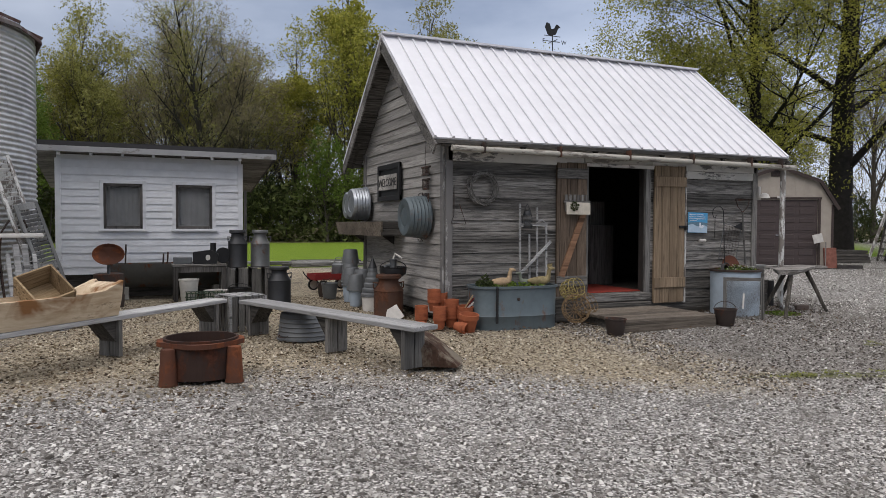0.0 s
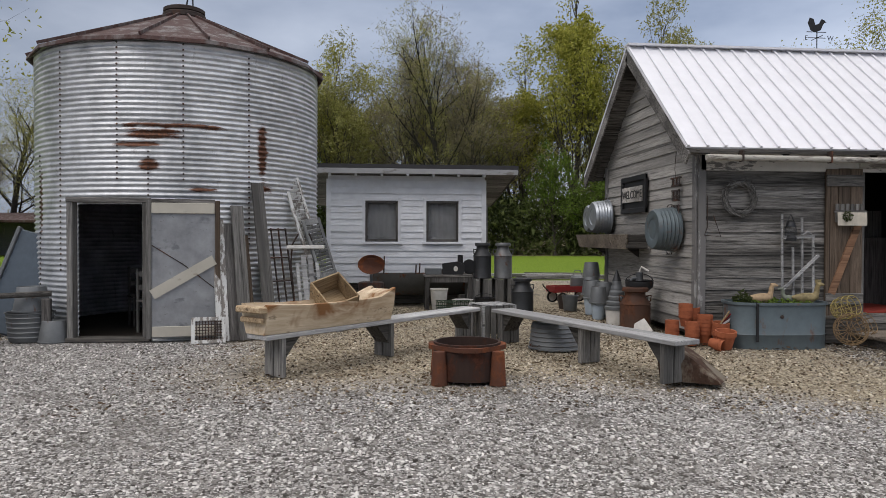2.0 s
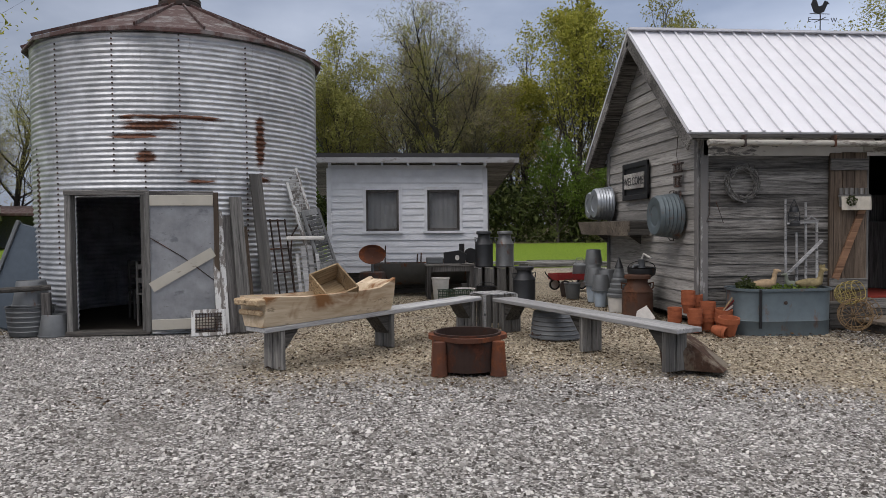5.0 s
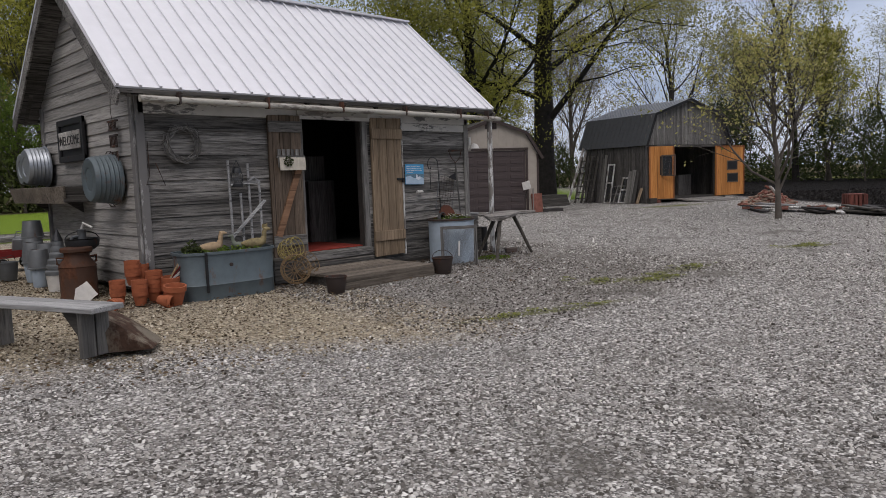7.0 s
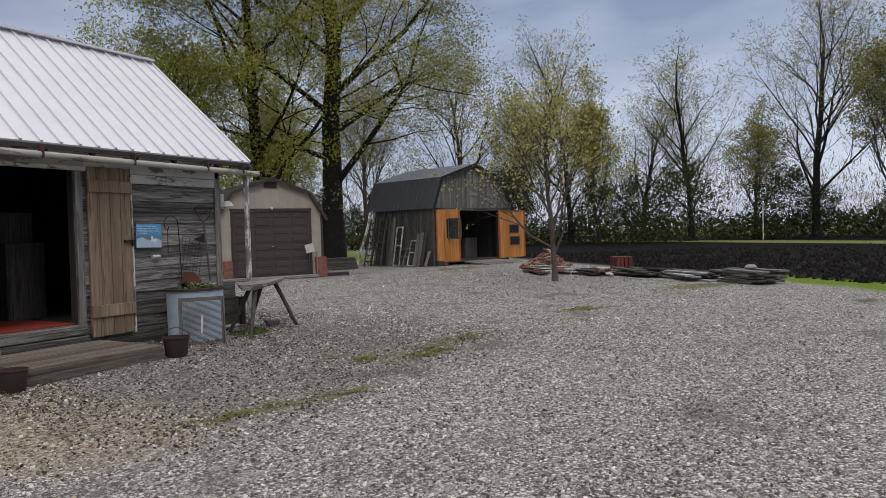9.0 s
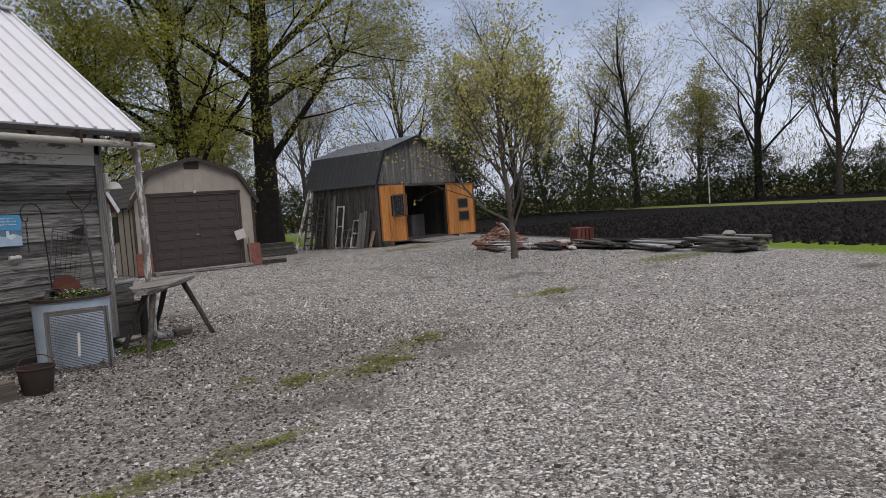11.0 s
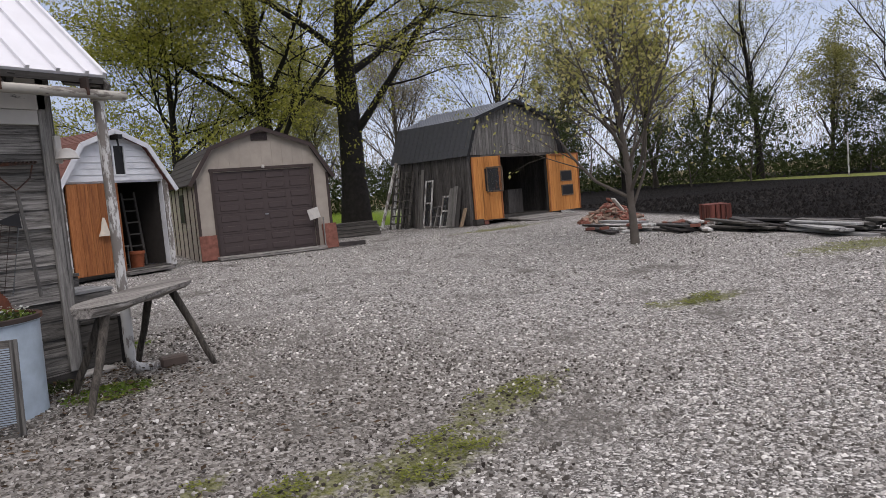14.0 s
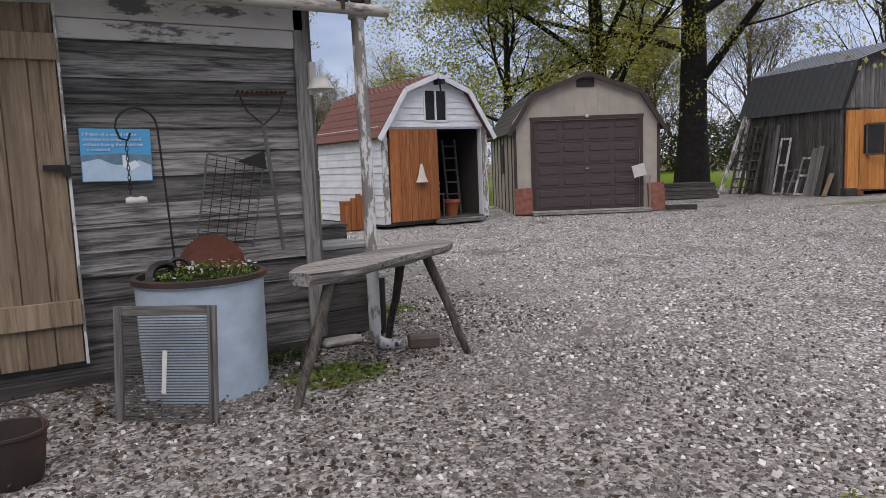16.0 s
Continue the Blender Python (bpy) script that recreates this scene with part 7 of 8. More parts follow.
for x, z0, z1 in ((-0.17, 0.52, 1.62), (0.10, 0.52, 1.58), (0.25, 0.55, 1.35), (-0.02, 0.55, 1.2)):
    part("upright", tube(bmesh.new(), [(x, 0.02, z0 - 0.06), (x + 0.01, 0.06, z1)], 0.016, 6), BENCHWOOD, tl)
part("crossbar", beam(bmesh.new(), (-0.18, 0.0, 0.66), (0.32, 0.03, 1.10), 0.02, 0.035), BENCHWOOD, tl)
part("crossbar", beam(bmesh.new(), (-0.16, 0.02, 1.32), (0.26, 0.03, 1.34), 0.02, 0.035), BENCHWOOD, tl)
part("bow", tube(bmesh.new(), [(0.10, 0.03, 1.35), (0.16, 0.02, 1.40), (0.23, 0.03, 1.36), (0.25, 0.03, 1.2)], 0.014, 6), BENCHWOOD, tl)
part("foot_block", B((0.05, 0.03, 0.25), (0.5, 0.05, 0.5)), DARKWOOD, tl)
lan = thing("lantern", "old dark barn lantern hanging on the front wall", "lantern", pose(1.16, -0.13, 1.28))
part("base", lathe(bmesh.new(), [(0.07, 0), (0.075, 0.04), (0.05, 0.07)], 16), CANMETAL, lan, "", True)
part("globe", lathe(bmesh.new(), [(0.045, 0.07), (0.06, 0.12), (0.045, 0.18)], 16), GLASS, lan, "glass chimney", True)
part("cap", lathe(bmesh.new(), [(0.055, 0.18), (0.05, 0.23), (0.03, 0.25), (0.001, 0.26)], 16), CANMETAL, lan, "", True)
for s in (-1, 1):
    part("wire_guard", tube(bmesh.new(), [(s * 0.07, 0, 0.03), (s * 0.075, 0, 0.15), (s * 0.05, 0, 0.24), (0, 0, 0.34)], 0.005, 5), CANMETAL, lan)
hk = thing("iron_hanger", "thin iron bracket hanging beside the corner", "hook", pose(0.14, -0.07, 1.35))
part("rod", tube(bmesh.new(), [(-0.06, 0, 0.5), (-0.06, 0, 0.1), (-0.1, 0, 0.0), (0.12, 0, -0.02), (0.02, 0, 0.25)], 0.006, 5), DARKRUST, hk)
pq = thing("slat_plaque", "small slatted rack with a cream towel on the plank door", "plaque", pose(1.96, -0.13, 1.62))
for i in range(6):
    part("slat", B((-0.17 + i * 0.068, 0, 0.02), (0.05, 0.014, 0.24), None, 0.003), GREYWOOD_Z, pq)
part("rail", B((0, -0.012, 0.04), (0.44, 0.012, 0.035)), GREYWOOD, pq)
bm = bmesh.new()
lps = [[(-0.19 + 0.40 * i / 12, -0.03 - 0.008 * math.sin(i * 1.3) - dy, z) for i in range(13)] for z, dy in ((0.03, 0.0), (-0.03, 0.008), (-0.14, 0.01))]
rings(bm, lps, False, False)
tw = part("towel", bm, CLOTH, pq, "cream towel")
greens("dried_herbs", "sprig of grey-green herbs on the towel", pose(1.90, -0.17, 1.60, 90, 0, 0), 0.08, 0.07, 120, 0.016, 0.03, LEAF_DARK, 8)

# wire egg baskets


def wire_basket(m, r, h, mat, label):
    b = thing("wire_basket", label, "basket", m, "wire egg baskets")
    for i in range(14):
        a = 2 * math.pi * i / 14
        c, s = math.cos(a), math.sin(a)
        part("wire", tube(bmesh.new(), [(0.02 * c, 0.02 * s, 0.0), (r * 0.7 * c, r * 0.7 * s, 0.005), (r * c, r * s, h * 0.45), (r * 0.86 * c, r * 0.86 * s, h)], 0.0045, 4), mat, b)
    for k, z in ((0.7, 0.006), (0.9, h * 0.2), (1.0, h * 0.45), (0.95, h * 0.72), (0.86, h)):
        part("hoop", tube(bmesh.new(), [(r * k * math.cos(2 * math.pi * i / 20), r * k * math.sin(2 * math.pi * i / 20), z) for i in range(21)], 0.005, 4), mat, b)
    return b


YELLOWWIRE = plain("yellow_coated_wire", (0.34, 0.27, 0.09), 0.5)
TANWIRE = plain("tan_coated_wire", (0.24, 0.16, 0.085), 0.6)
wire_basket(pose(1.58, -0.42, 0.42, 70, 0, 20), 0.14, 0.26, YELLOWWIRE, "yellow wire egg basket lying on another basket")
wire_basket(pose(1.62, -0.62, 0.19, 75, 0, -25), 0.19, 0.26, TANWIRE, "tan wire egg basket lying on its side")
wire_basket(pose(1.86, -0.34, 0.16, 60, 0, 30), 0.16, 0.24, TANWIRE, "tan wire egg basket leaning at the door sill")
solo("basket_crate", B((0, 0, 0.16), (0.5, 0.28, 0.32), None, 0.01), DARKWOOD, "dark low wooden box behind the baskets", "box", pose(1.72, -0.24, 0))

deck = thing("porch_deck", "low grey plank deck before the shed door", "deck", pose(2.62, -0.78, -0.05))
for i in range(6):
    part("plank", B((0, 0, 0), (1.56, 0.185, 0.04), None, 0.005), DECKWOOD, deck, m=pose(random.uniform(-0.01, 0.01), -0.46 + i * 0.19, 0.165, 0, 0, random.uniform(-0.3, 0.3)))
part("front_joist", B((0, -0.545, 0.075), (1.55, 0.04, 0.14), None, 0.004), DECKWOOD, deck)
for x in (-0.7, 0, 0.7):
    part("joist", B((x, 0, 0.07), (0.05, 1.04, 0.14)), DARKWOOD, deck)
bucket(pose(1.70, -1.40, -0.05, 0, 0, 40), 0.135, 0.22, DARKRUST, "small rusted bucket beside the deck", handle=False)
bucket(pose(3.60, -1.30, -0.05, 0, 0, -30), 0.15, 0.25, DARKRUST, "rusted bucket with wire bail beside the deck")

sg = thing("chicken_sign", "blue and white tin sign with a joke about chickens", "sign", pose(4.245, -0.062, 1.378, 0, 1.2, 0))
SIGNBLUE = plain("sky_blue_sign_print", (0.09, 0.36, 0.62), 0.4, 0.12, 3, 0.0)
SIGNPALE = plain("pale_blue_print", (0.46, 0.60, 0.72), 0.4, 0.2, 8, 0.0)
SIGNDARK = plain("grey_blue_print", (0.14, 0.24, 0.31), 0.4, 0.4, 14, 0.0)
WHITEINK = plain("white_ink", (0.75, 0.80, 0.85), 0.5, 0.05, 5, 0.0)
part("plate", B((0, 0, 0), (0.39, 0.006, 0.315), None, 0.002), SIGNBLUE, sg)
part("snow_print", prism(bmesh.new(), [(-0.19, -0.153), (0.19, -0.153), (0.19, -0.06), (0.12, -0.03), (0.08, -0.06), (-0.02, -0.055), (-0.10, -0.02), (-0.19, -0.04)], 0.001, pose(0, -0.0035, 0, 90, 0, 0)), SIGNPALE, sg)
part("tree_print", prism(bmesh.new(), [(-0.19, -0.04), (-0.10, -0.02), (-0.02, -0.055), (0.08, -0.06), (0.12, -0.03), (0.19, -0.06), (0.19, 0.0), (0.02, 0.012), (-0.19, 0.0)], 0.001, pose(0, -0.0036, 0, 90, 0, 0)), SIGNDARK, sg)
part("bird_print", prism(bmesh.new(), [(0.03, -0.07), (0.08, -0.09), (0.13, -0.06), (0.10, -0.03), (0.065, -0.045), (0.055, 0.0), (0.03, 0.0)], 0.001, pose(0, -0.005, 0, 90, 0, 0)), WHITEINK, sg)
for i, line in enumerate(("I dream of a world where", "chickens can cross the road", "without having their motives", "questioned")):
    letter(line, 0.0285, WHITEINK, sg, pose(-0.18 + (0.02 if i == 3 else 0), -0.0055, 0.115 - i * 0.03, 90, 0, 0))
ins = thing("feeder_knob", "pair of white porcelain knobs on the wall", "knob", pose(4.33, -0.08, 1.10))
for x in (-0.03, 0.03):
    part("knob", lathe(bmesh.new(), [(0.02, -0.03), (0.028, 0), (0.02, 0.03)], 12), WHITEPLAST, ins, "", True, pose(x, 0, 0, 0, 90, 0))

dr_c = (4.585, -0.50)
drum = thing("drum_planter", "pale blue round metal drum planted with small white flowers", "planter", pose(dr_c[0], dr_c[1], -0.05))
part("shell", lathe(bmesh.new(), [(0.338, 0), (0.353, 0.015), (0.348, 0.03), (0.358, 0.68), (0.373, 0.69), (0.373, 0.715), (0.348, 0.715), (0.338, 0.62)], 40, cap=False), DRUMBLUE, drum, "", True)
part("rim", lathe(bmesh.new(), [(0.358, 0.69), (0.378, 0.695), (0.378, 0.725), (0.358, 0.73), (0.343, 0.725), (0.343, 0.69), (0.358, 0.69)], 40, cap=False), DARKRUST, drum, "rusty rolled rim", True)
part("base_ring", lathe(bmesh.new(), [(0.348, 0.0), (0.36, 0.0), (0.36, 0.03), (0.348, 0.03), (0.348, 0.0)], 40, cap=False), DARKRUST, drum)
part("soil", lathe(bmesh.new(), [(0.341, 0.64), (0.2, 0.67), (0.001, 0.68)], 30), SOILMAT, drum)
greens("drum_greens", "low green plants filling the drum", pose(dr_c[0] + 0.04, dr_c[1], 0.60), 0.31, 0.31, 1500, 0.020, 0.12, LEAF_DARK, 6)
greens("drum_greens", "fresh green shoots in the drum", pose(dr_c[0] + 0.04, dr_c[1], 0.62), 0.30, 0.30, 700, 0.017, 0.12, LEAF_GREEN, 7)
WHITEPETAL = leafmat("white_petals", (0.55, 0.58, 0.50), (0.75, 0.77, 0.72))
greens("drum_flowers", "tiny white flowers scattered over the drum", pose(dr_c[0] + 0.04, dr_c[1], 0.68), 0.30, 0.30, 130, 0.012, 0.07, WHITEPETAL, 9)


def saw_blade(m, r, label):
    bm = bmesh.new()
    n = 60
    pts = []
    for i in range(n * 2):
        a = math.pi * i / n
        k = r * (1.0 if i % 2 else 0.95)
        pts.append((k * math.cos(a), k * math.sin(a)))
    prism(bm, pts, 0.006, pose(0, 0, 0, 90, 0, 0))
    return solo("saw_blade", bm, BLADERUST, label, "saw blade", m, "rusty saw blades")


BLADERUST = metal("red_brown_blade_rust", (0.13, 0.05, 0.03), 0.5, 0.8, 0.2, (0.17, 0.06, 0.035))
saw_blade(pose(dr_c[0] + 0.12, dr_c[1] + 0.20, 0.67, -10, 0, 5), 0.21, "large rusty round saw blade stuck in the drum")
saw_blade(pose(dr_c[0] + 0.06, dr_c[1] + 0.08, 0.61, -14, 0, 0), 0.19, "rusty round saw blade stuck in the drum")
saw_blade(pose(dr_c[0] + 0.16, dr_c[1] - 0.02, 0.60, -8, 0, -10), 0.13, "small rusty saw blade stuck in the drum")
hook = thing("shepherd_hook", "thin black shepherd hook standing in the drum with a chain", "plant hook", pose(dr_c[0] - 0.13, dr_c[1] + 0.1, 0.6))
pts = [(0.02, 0, 0.0), (0.0, 0, 0.5), (-0.02, 0, 0.92)] + [(-0.13 + 0.11 * math.cos(a), 0, 0.92 + 0.11 * math.sin(a)) for a in [i * math.pi / 8 for i in range(1, 9)]] + [(-0.22, 0, 0.86), (-0.18, 0, 0.85), (-0.165, 0, 0.89)]
part("rod", tube(bmesh.new(), pts, 0.0065, 6), BLACKIRON, hook)
for i in range(11):
    part("link", tube(bmesh.new(), [(-0.19 + 0.008 * math.cos(a) * (1 if i % 2 else 0.2), 0.008 * math.cos(a) * (0.2 if i % 2 else 1), 0.83 - i * 0.027 + 0.018 * math.sin(a)) for a in [k * math.pi / 3 for k in range(7)]], 0.003, 4), BLACKIRON, hook)
part("wheel", lathe(bmesh.new(), [(0.06, -0.008), (0.075, 0), (0.06, 0.008), (0.05, 0), (0.06, -0.008)], 18, cap=False), BLACKIRON, hook, "", False, pose(0.03, -0.03, 0.10, 80, 0, 0))
part("coil", lathe(bmesh.new(), [(0.09, -0.03), (0.12, 0), (0.09, 0.03), (0.075, 0), (0.09, -0.03)], 18, cap=False), BLACKIRON, hook, "", False, pose(-0.06, -0.10, 0.05, 70, 0, 20))

scr = thing("window_screen", "old grey framed window screen leaning on the drum", "window screen", pose(4.27, -0.985, -0.055, 0, 0, -37) @ pose(0, 0, 0, -7, 0, 0))
for x in (-0.255, 0.255):
    part("stile", B((x, 0, 0.32), (0.045, 0.025, 0.64), None, 0.003), GREYWOOD_Z, scr)
for z in (0.025, 0.615):
    part("rail", B((0, 0.001, z), (0.465, 0.022, 0.05), None, 0.003), GREYWOOD, scr)
for i in range(36):
    part("wire", B((0, 0, 0.06 + i * 0.0148), (0.47, 0.0015, 0.0058)), MESHSCREEN, scr)
for i in range(4):
    part("wire", B((-0.22 + i * 0.02, 0.002, 0.32), (0.002, 0.002, 0.54)), MESHSCREEN, scr)
part("paint_mark", B((-0.02, -0.008, 0.30), (0.024, 0.004, 0.22), pose(0, 0, 0, 0, 3, 0)), WHITEPLAST, scr, "white paint strip")

rk = thing("garden_rake", "rusty iron rake hanging head up on the wall", "rake", pose(5.12, -0.09, 0.0))
part("shaft", tube(bmesh.new(), [(0.10, 0, 0.72), (0.02, 0, 1.55)], 0.014, 6), GREYWOOD_Z, rk)
part("head", beam(bmesh.new(), (-0.15, -0.01, 1.74), (0.18, -0.01, 1.76), 0.02, 0.025), DARKRUST, rk)
part("bow", tube(bmesh.new(), [(-0.12, 0, 1.73), (-0.08, 0, 1.64), (0.02, 0, 1.55), (0.13, 0, 1.64), (0.16, 0, 1.74)], 0.007, 5), DARKRUST, rk)
for i in range(11):
    part("tine", B((-0.14 + i * 0.031, -0.03, 1.76), (0.008, 0.05, 0.012)), DARKRUST, rk)
wr = thing("wire_rack", "rusty bent wire rack hanging on the wall", "rack", pose(4.90, -0.085, 1.02, 0, 5, 0))
part("frame", tube(bmesh.new(), [(-0.16, 0, 0.34), (0.2, 0, 0.30), (0.14, 0, -0.25), (-0.22, 0, -0.22), (-0.16, 0, 0.34)], 0.008, 5), CANGREY, wr)
for i in range(13):
    f = i / 12
    part("wire", tube(bmesh.new(), [(-0.17 - 0.05 * f, 0, 0.31 - 0.5 * f), (0.19 - 0.05 * f, -0.01, 0.27 - 0.5 * f)], 0.0025, 4), DARKRUST, wr)
for i in range(5):
    part("wire", tube(bmesh.new(), [(-0.1 + i * 0.06, 0, 0.32), (-0.16 + i * 0.06, 0, -0.23)], 0.0025, 4), DARKRUST, wr)
part("blade", prism(bmesh.new(), [(0.02, 0.30), (0.2, 0.38), (0.22, 0.26)], 0.008, pose(0, 0, 0, 90, 0, 0)), BLACKIRON, wr)

lp = thing("barn_lamp", "small white enamel lamp on the shed corner", "lamp", pose(5.50, -0.10, 1.80))
part("mount", B((0, 0.02, 0.06), (0.05, 0.04, 0.22), None, 0.006), WHITEPLAST, lp)
part("shade", lathe(bmesh.new(), [(0.09, -0.02), (0.06, 0.04), (0.03, 0.06), (0.001, 0.065)], 18, (0.02, -0.07, 0.0)), WHITEPLAST, lp, "", True)

ds = thing("downspout", "peeling white downspout pipe standing at the gutter's end", "downspout", pose(5.77, -0.30, 0.0))
part("pipe", tube(bmesh.new(), [(0.0, 0, 0.12), (0.0, 0.0, 1.3), (-0.03, -0.03, 2.27)], 0.042, 14), PEELPAINT, ds, "", True)
part("elbow", tube(bmesh.new(), [(0, 0, 0.14), (0.0, -0.0, 0.06), (0.05, -0.02, 0.015), (0.13, -0.05, 0.0), (0.24, -0.09, 0.0)], 0.042, 14), PEELPAINT, ds, "", True)
part("gutter_outlet", lathe(bmesh.new(), [(0.06, 0), (0.06, 0.08), (0.001, 0.08)], 12, (-0.03, -0.03, 2.22)), CREAMPAINT, ds)
solo("splash_block", B((0, 0, 0.05), (0.22, 0.13, 0.09), None, 0.015), plain("brown_plastic", (0.12, 0.09, 0.075), 0.6), "brown block at the downspout's mouth", "splash block", pose(6.07, -0.44, -0.03, 0, 0, -22))

tbl = thing("slab_table", "rough wooden slab table on splayed branch legs", "table", pose(0, 0, 0))
bm = bmesh.new()
a_, b_ = Vector((5.02, -1.0, 0.645)), Vector((6.36, -0.26, 0.66))
d_ = (b_ - a_).normalized()
n_ = Vector((-d_.y, d_.x, 0))
lps = []
for i in range(13):
    f = i / 12
    c = a_.lerp(b_, f)
    w = 0.21 * (1 - 0.6 * abs(2 * f - 1) ** 4) * (1 + 0.10 * math.sin(f * 9))
    th = 0.11 + 0.02 * math.sin(f * 14)
    lps.append([c + n_ * w + Vector((0, 0, 0.035)), c - n_ * w + Vector((0, 0, 0.035)), c - n_ * w * 0.96, c - n_ * w * 0.6 - Vector((0, 0, th * 0.35)), c + n_ * w * 0.6 - Vector((0, 0, th * 0.35)), c + n_ * w * 0.96])
rings(bm, lps)
bmesh.ops.recalc_face_normals(bm, faces=bm.faces[:])
part("slab", bm, wood("pale_slab_wood", (0.12, 0.11, 0.10), (0.58, 0.55, 0.51)), tbl)
for top, foot in (((5.2, -0.98, 0.62), (4.89, -1.17, -0.06)), ((6.08, -0.52, 0.62), (6.22, -0.82, -0.05)), ((5.98, -0.34, 0.62), (5.98, -0.06, -0.03)), ((5.30, -0.78, 0.62), (5.15, -0.5, -0.04))):
    t0, f0 = Vector(top), Vector(foot)
    mid = t0.lerp(f0, 0.5) + Vector((0.015, 0.012, 0))
    part("leg", tube(bmesh.new(), [t0, t0.lerp(mid, 0.5), mid, mid.lerp(f0, 0.5) - Vector((0.01, 0, 0)), f0], [0.034, 0.032, 0.029, 0.027, 0.024], 9), LOGWOOD, tbl, "", True)

for (x, y, z, sx, sy, sz, mt, lb) in ((5.78, 0.42, 0, 0.46, 0.5, 0.42, DARKWOOD, "dark wooden box beside the shed corner"), (5.76, 0.42, 0.42, 0.42, 0.44, 0.26, GREYWOOD, "grey wooden box stacked beside the shed corner"), (5.85, 1.2, 0, 0.5, 0.5, 0.78, GREYWOOD, "tall grey wooden box beside the shed")):
    bx = thing("wooden_box", lb, "box", pose(x, y, z, 0, 0, 4))
    part("body", B((0, 0, sz / 2 - 0.01), (sx - 0.04, sy - 0.04, sz - 0.02)), mt, bx)
    n = max(2, int(sz / 0.14))
    for i in range(n):
        for s in (-1, 1):
            part("side_board", B((0, s * (sy / 2 - 0.01), (i + 0.5) * (sz - 0.03) / n), (sx, 0.018, (sz - 0.03) / n - 0.006), None, 0.003), mt, bx)
    part("lid", B((0, 0, sz - 0.015), (sx + 0.02, sy + 0.02, 0.03), None, 0.004), BENCHWOOD if sz < 0.4 else mt, bx)
solo("flat_stone", B((0, 0, 0.02), (0.3, 0.16, 0.04), None, 0.012), CONCRETE, "flat stone at the wall's foot", "stone", pose(5.62, -0.02, -0.01))
solo("iron_pipe", tube(bmesh.new(), [(0, 0, 0), (0.01, 0.01, 0.42)], 0.05, 12), BLACKIRON, "short black iron pipe standing by the downspout", "pipe", pose(5.98, 0.08, 0.0))

# a few dim things inside the shed
ck = thing("wooden_cabinet", "dim brown wooden cabinet inside the shed", "cabinet", pose(3.35, 1.5, 0.334))
part("body", B((0, 0, 0.5), (0.5, 0.6, 1.0), None, 0.008), DARKWOOD_Z, ck)
part("upper_shelf", B((0, 0.1, 1.2), (0.46, 0.36, 0.4), None, 0.006), DARKWOOD_Z, ck)
hd3 = thing("hat_stand", "pale bent-wood stand dim inside the shed", "stand", pose(2.55, 2.0, 0.334))
part("stem", tube(bmesh.new(), [(0, 0, 0.03), (0.02, 0, 0.4), (-0.05, 0, 0.8), (0.08, 0, 1.05), (0.2, 0, 1.1)], 0.03, 8), BENCHWOOD, hd3)
part("foot", lathe(bmesh.new(), [(0.16, 0), (0.16, 0.03), (0.001, 0.04)], 16), BENCHWOOD, hd3)

# ---- leaning things by the silo ----


def lean_on_silo(deg, foot=0.42):
    """Pose at the silo's foot at that bearing; local -y points away from the wall and the thing tips back on it."""
    a = radians(deg)
    return lambda h: pose(CX + (CR + foot * min(1, h / 2)) * math.cos(a), CY + (CR + foot * min(1, h / 2)) * math.sin(a), 0, 0, 0, deg + 90) @ pose(0, 0, 0, -math.degrees(math.asin(min(0.6, foot * min(1, h / 2) / h * 0.86))), 0, 0)


for deg, h, w, mt, lb in ((-65.5, 1.62, 0.07, PEELPAINT, "thin pale board leaning on the silo"), (-63.5, 1.55, 0.08, PEELPAINT, "narrow white board leaning on the silo"), (-61, 1.50, 0.16, DARKWOOD_Z, "dark board leaning on the silo"), (-57.5, 1.74, 0.16, GREYWOOD_Z, "grey plank leaning on the silo"),
                          (-54.5, 1.35, 0.10, DARKBROWN_Z, "brown board leaning on the silo"), (-49.5, 2.05, 0.17, GREYWOOD_Z, "tall grey plank leaning on the silo"), (-46, 1.0, 0.14, DARKWOOD_Z, "short dark board leaning on the silo")):
    solo("leaning_plank", B((0, 0, h / 2), (w, 0.035, h), None, 0.004), mt, lb, "plank", lean_on_silo(deg)(h), "planks leaning on the silo")


def shutter(m, w, h, mat, label):
    s = thing("shutter", label, "shutter", m, "shutters leaning on the silo")
    for x in (-w / 2 + 0.025, w / 2 - 0.025):
        part("stile", B((x, 0, h / 2), (0.05, 0.028, h), None, 0.003), mat, s)
    for z in (0.04, h / 2, h - 0.04):
        part("rail", B((0, 0, z), (w - 0.1, 0.026, 0.08), None, 0.003), mat, s)
    n = int(h / 0.055)
    for i in range(n):
        z = 0.09 + i * (h - 0.18) / n
        part("slat", B((0, 0, 0), (w - 0.1, 0.008, 0.045)), mat, s, m=pose(0, 0, z + 0.02, 35, 0, 0))


def grille(m, w, h, mat, label, name="iron_grille"):
    g = thing(name, label, "grille", m)
    for i in range(5):
        part("bar", tube(bmesh.new(), [(-w / 2 + i * w / 4, 0, 0), (-w / 2 + i * w / 4, 0, h)], 0.012, 5), mat, g)
    for z in (0.05, h * 0.28, h * 0.5, h * 0.72, h - 0.02):
        part("bar", tube(bmesh.new(), [(-w / 2, -0.012, z), (w / 2, -0.012, z)], 0.012, 5), mat, g)


grille(lean_on_silo(-43)(1.45), 0.5, 1.45, DARKRUST, "dark iron bed end grille leaning on the silo")
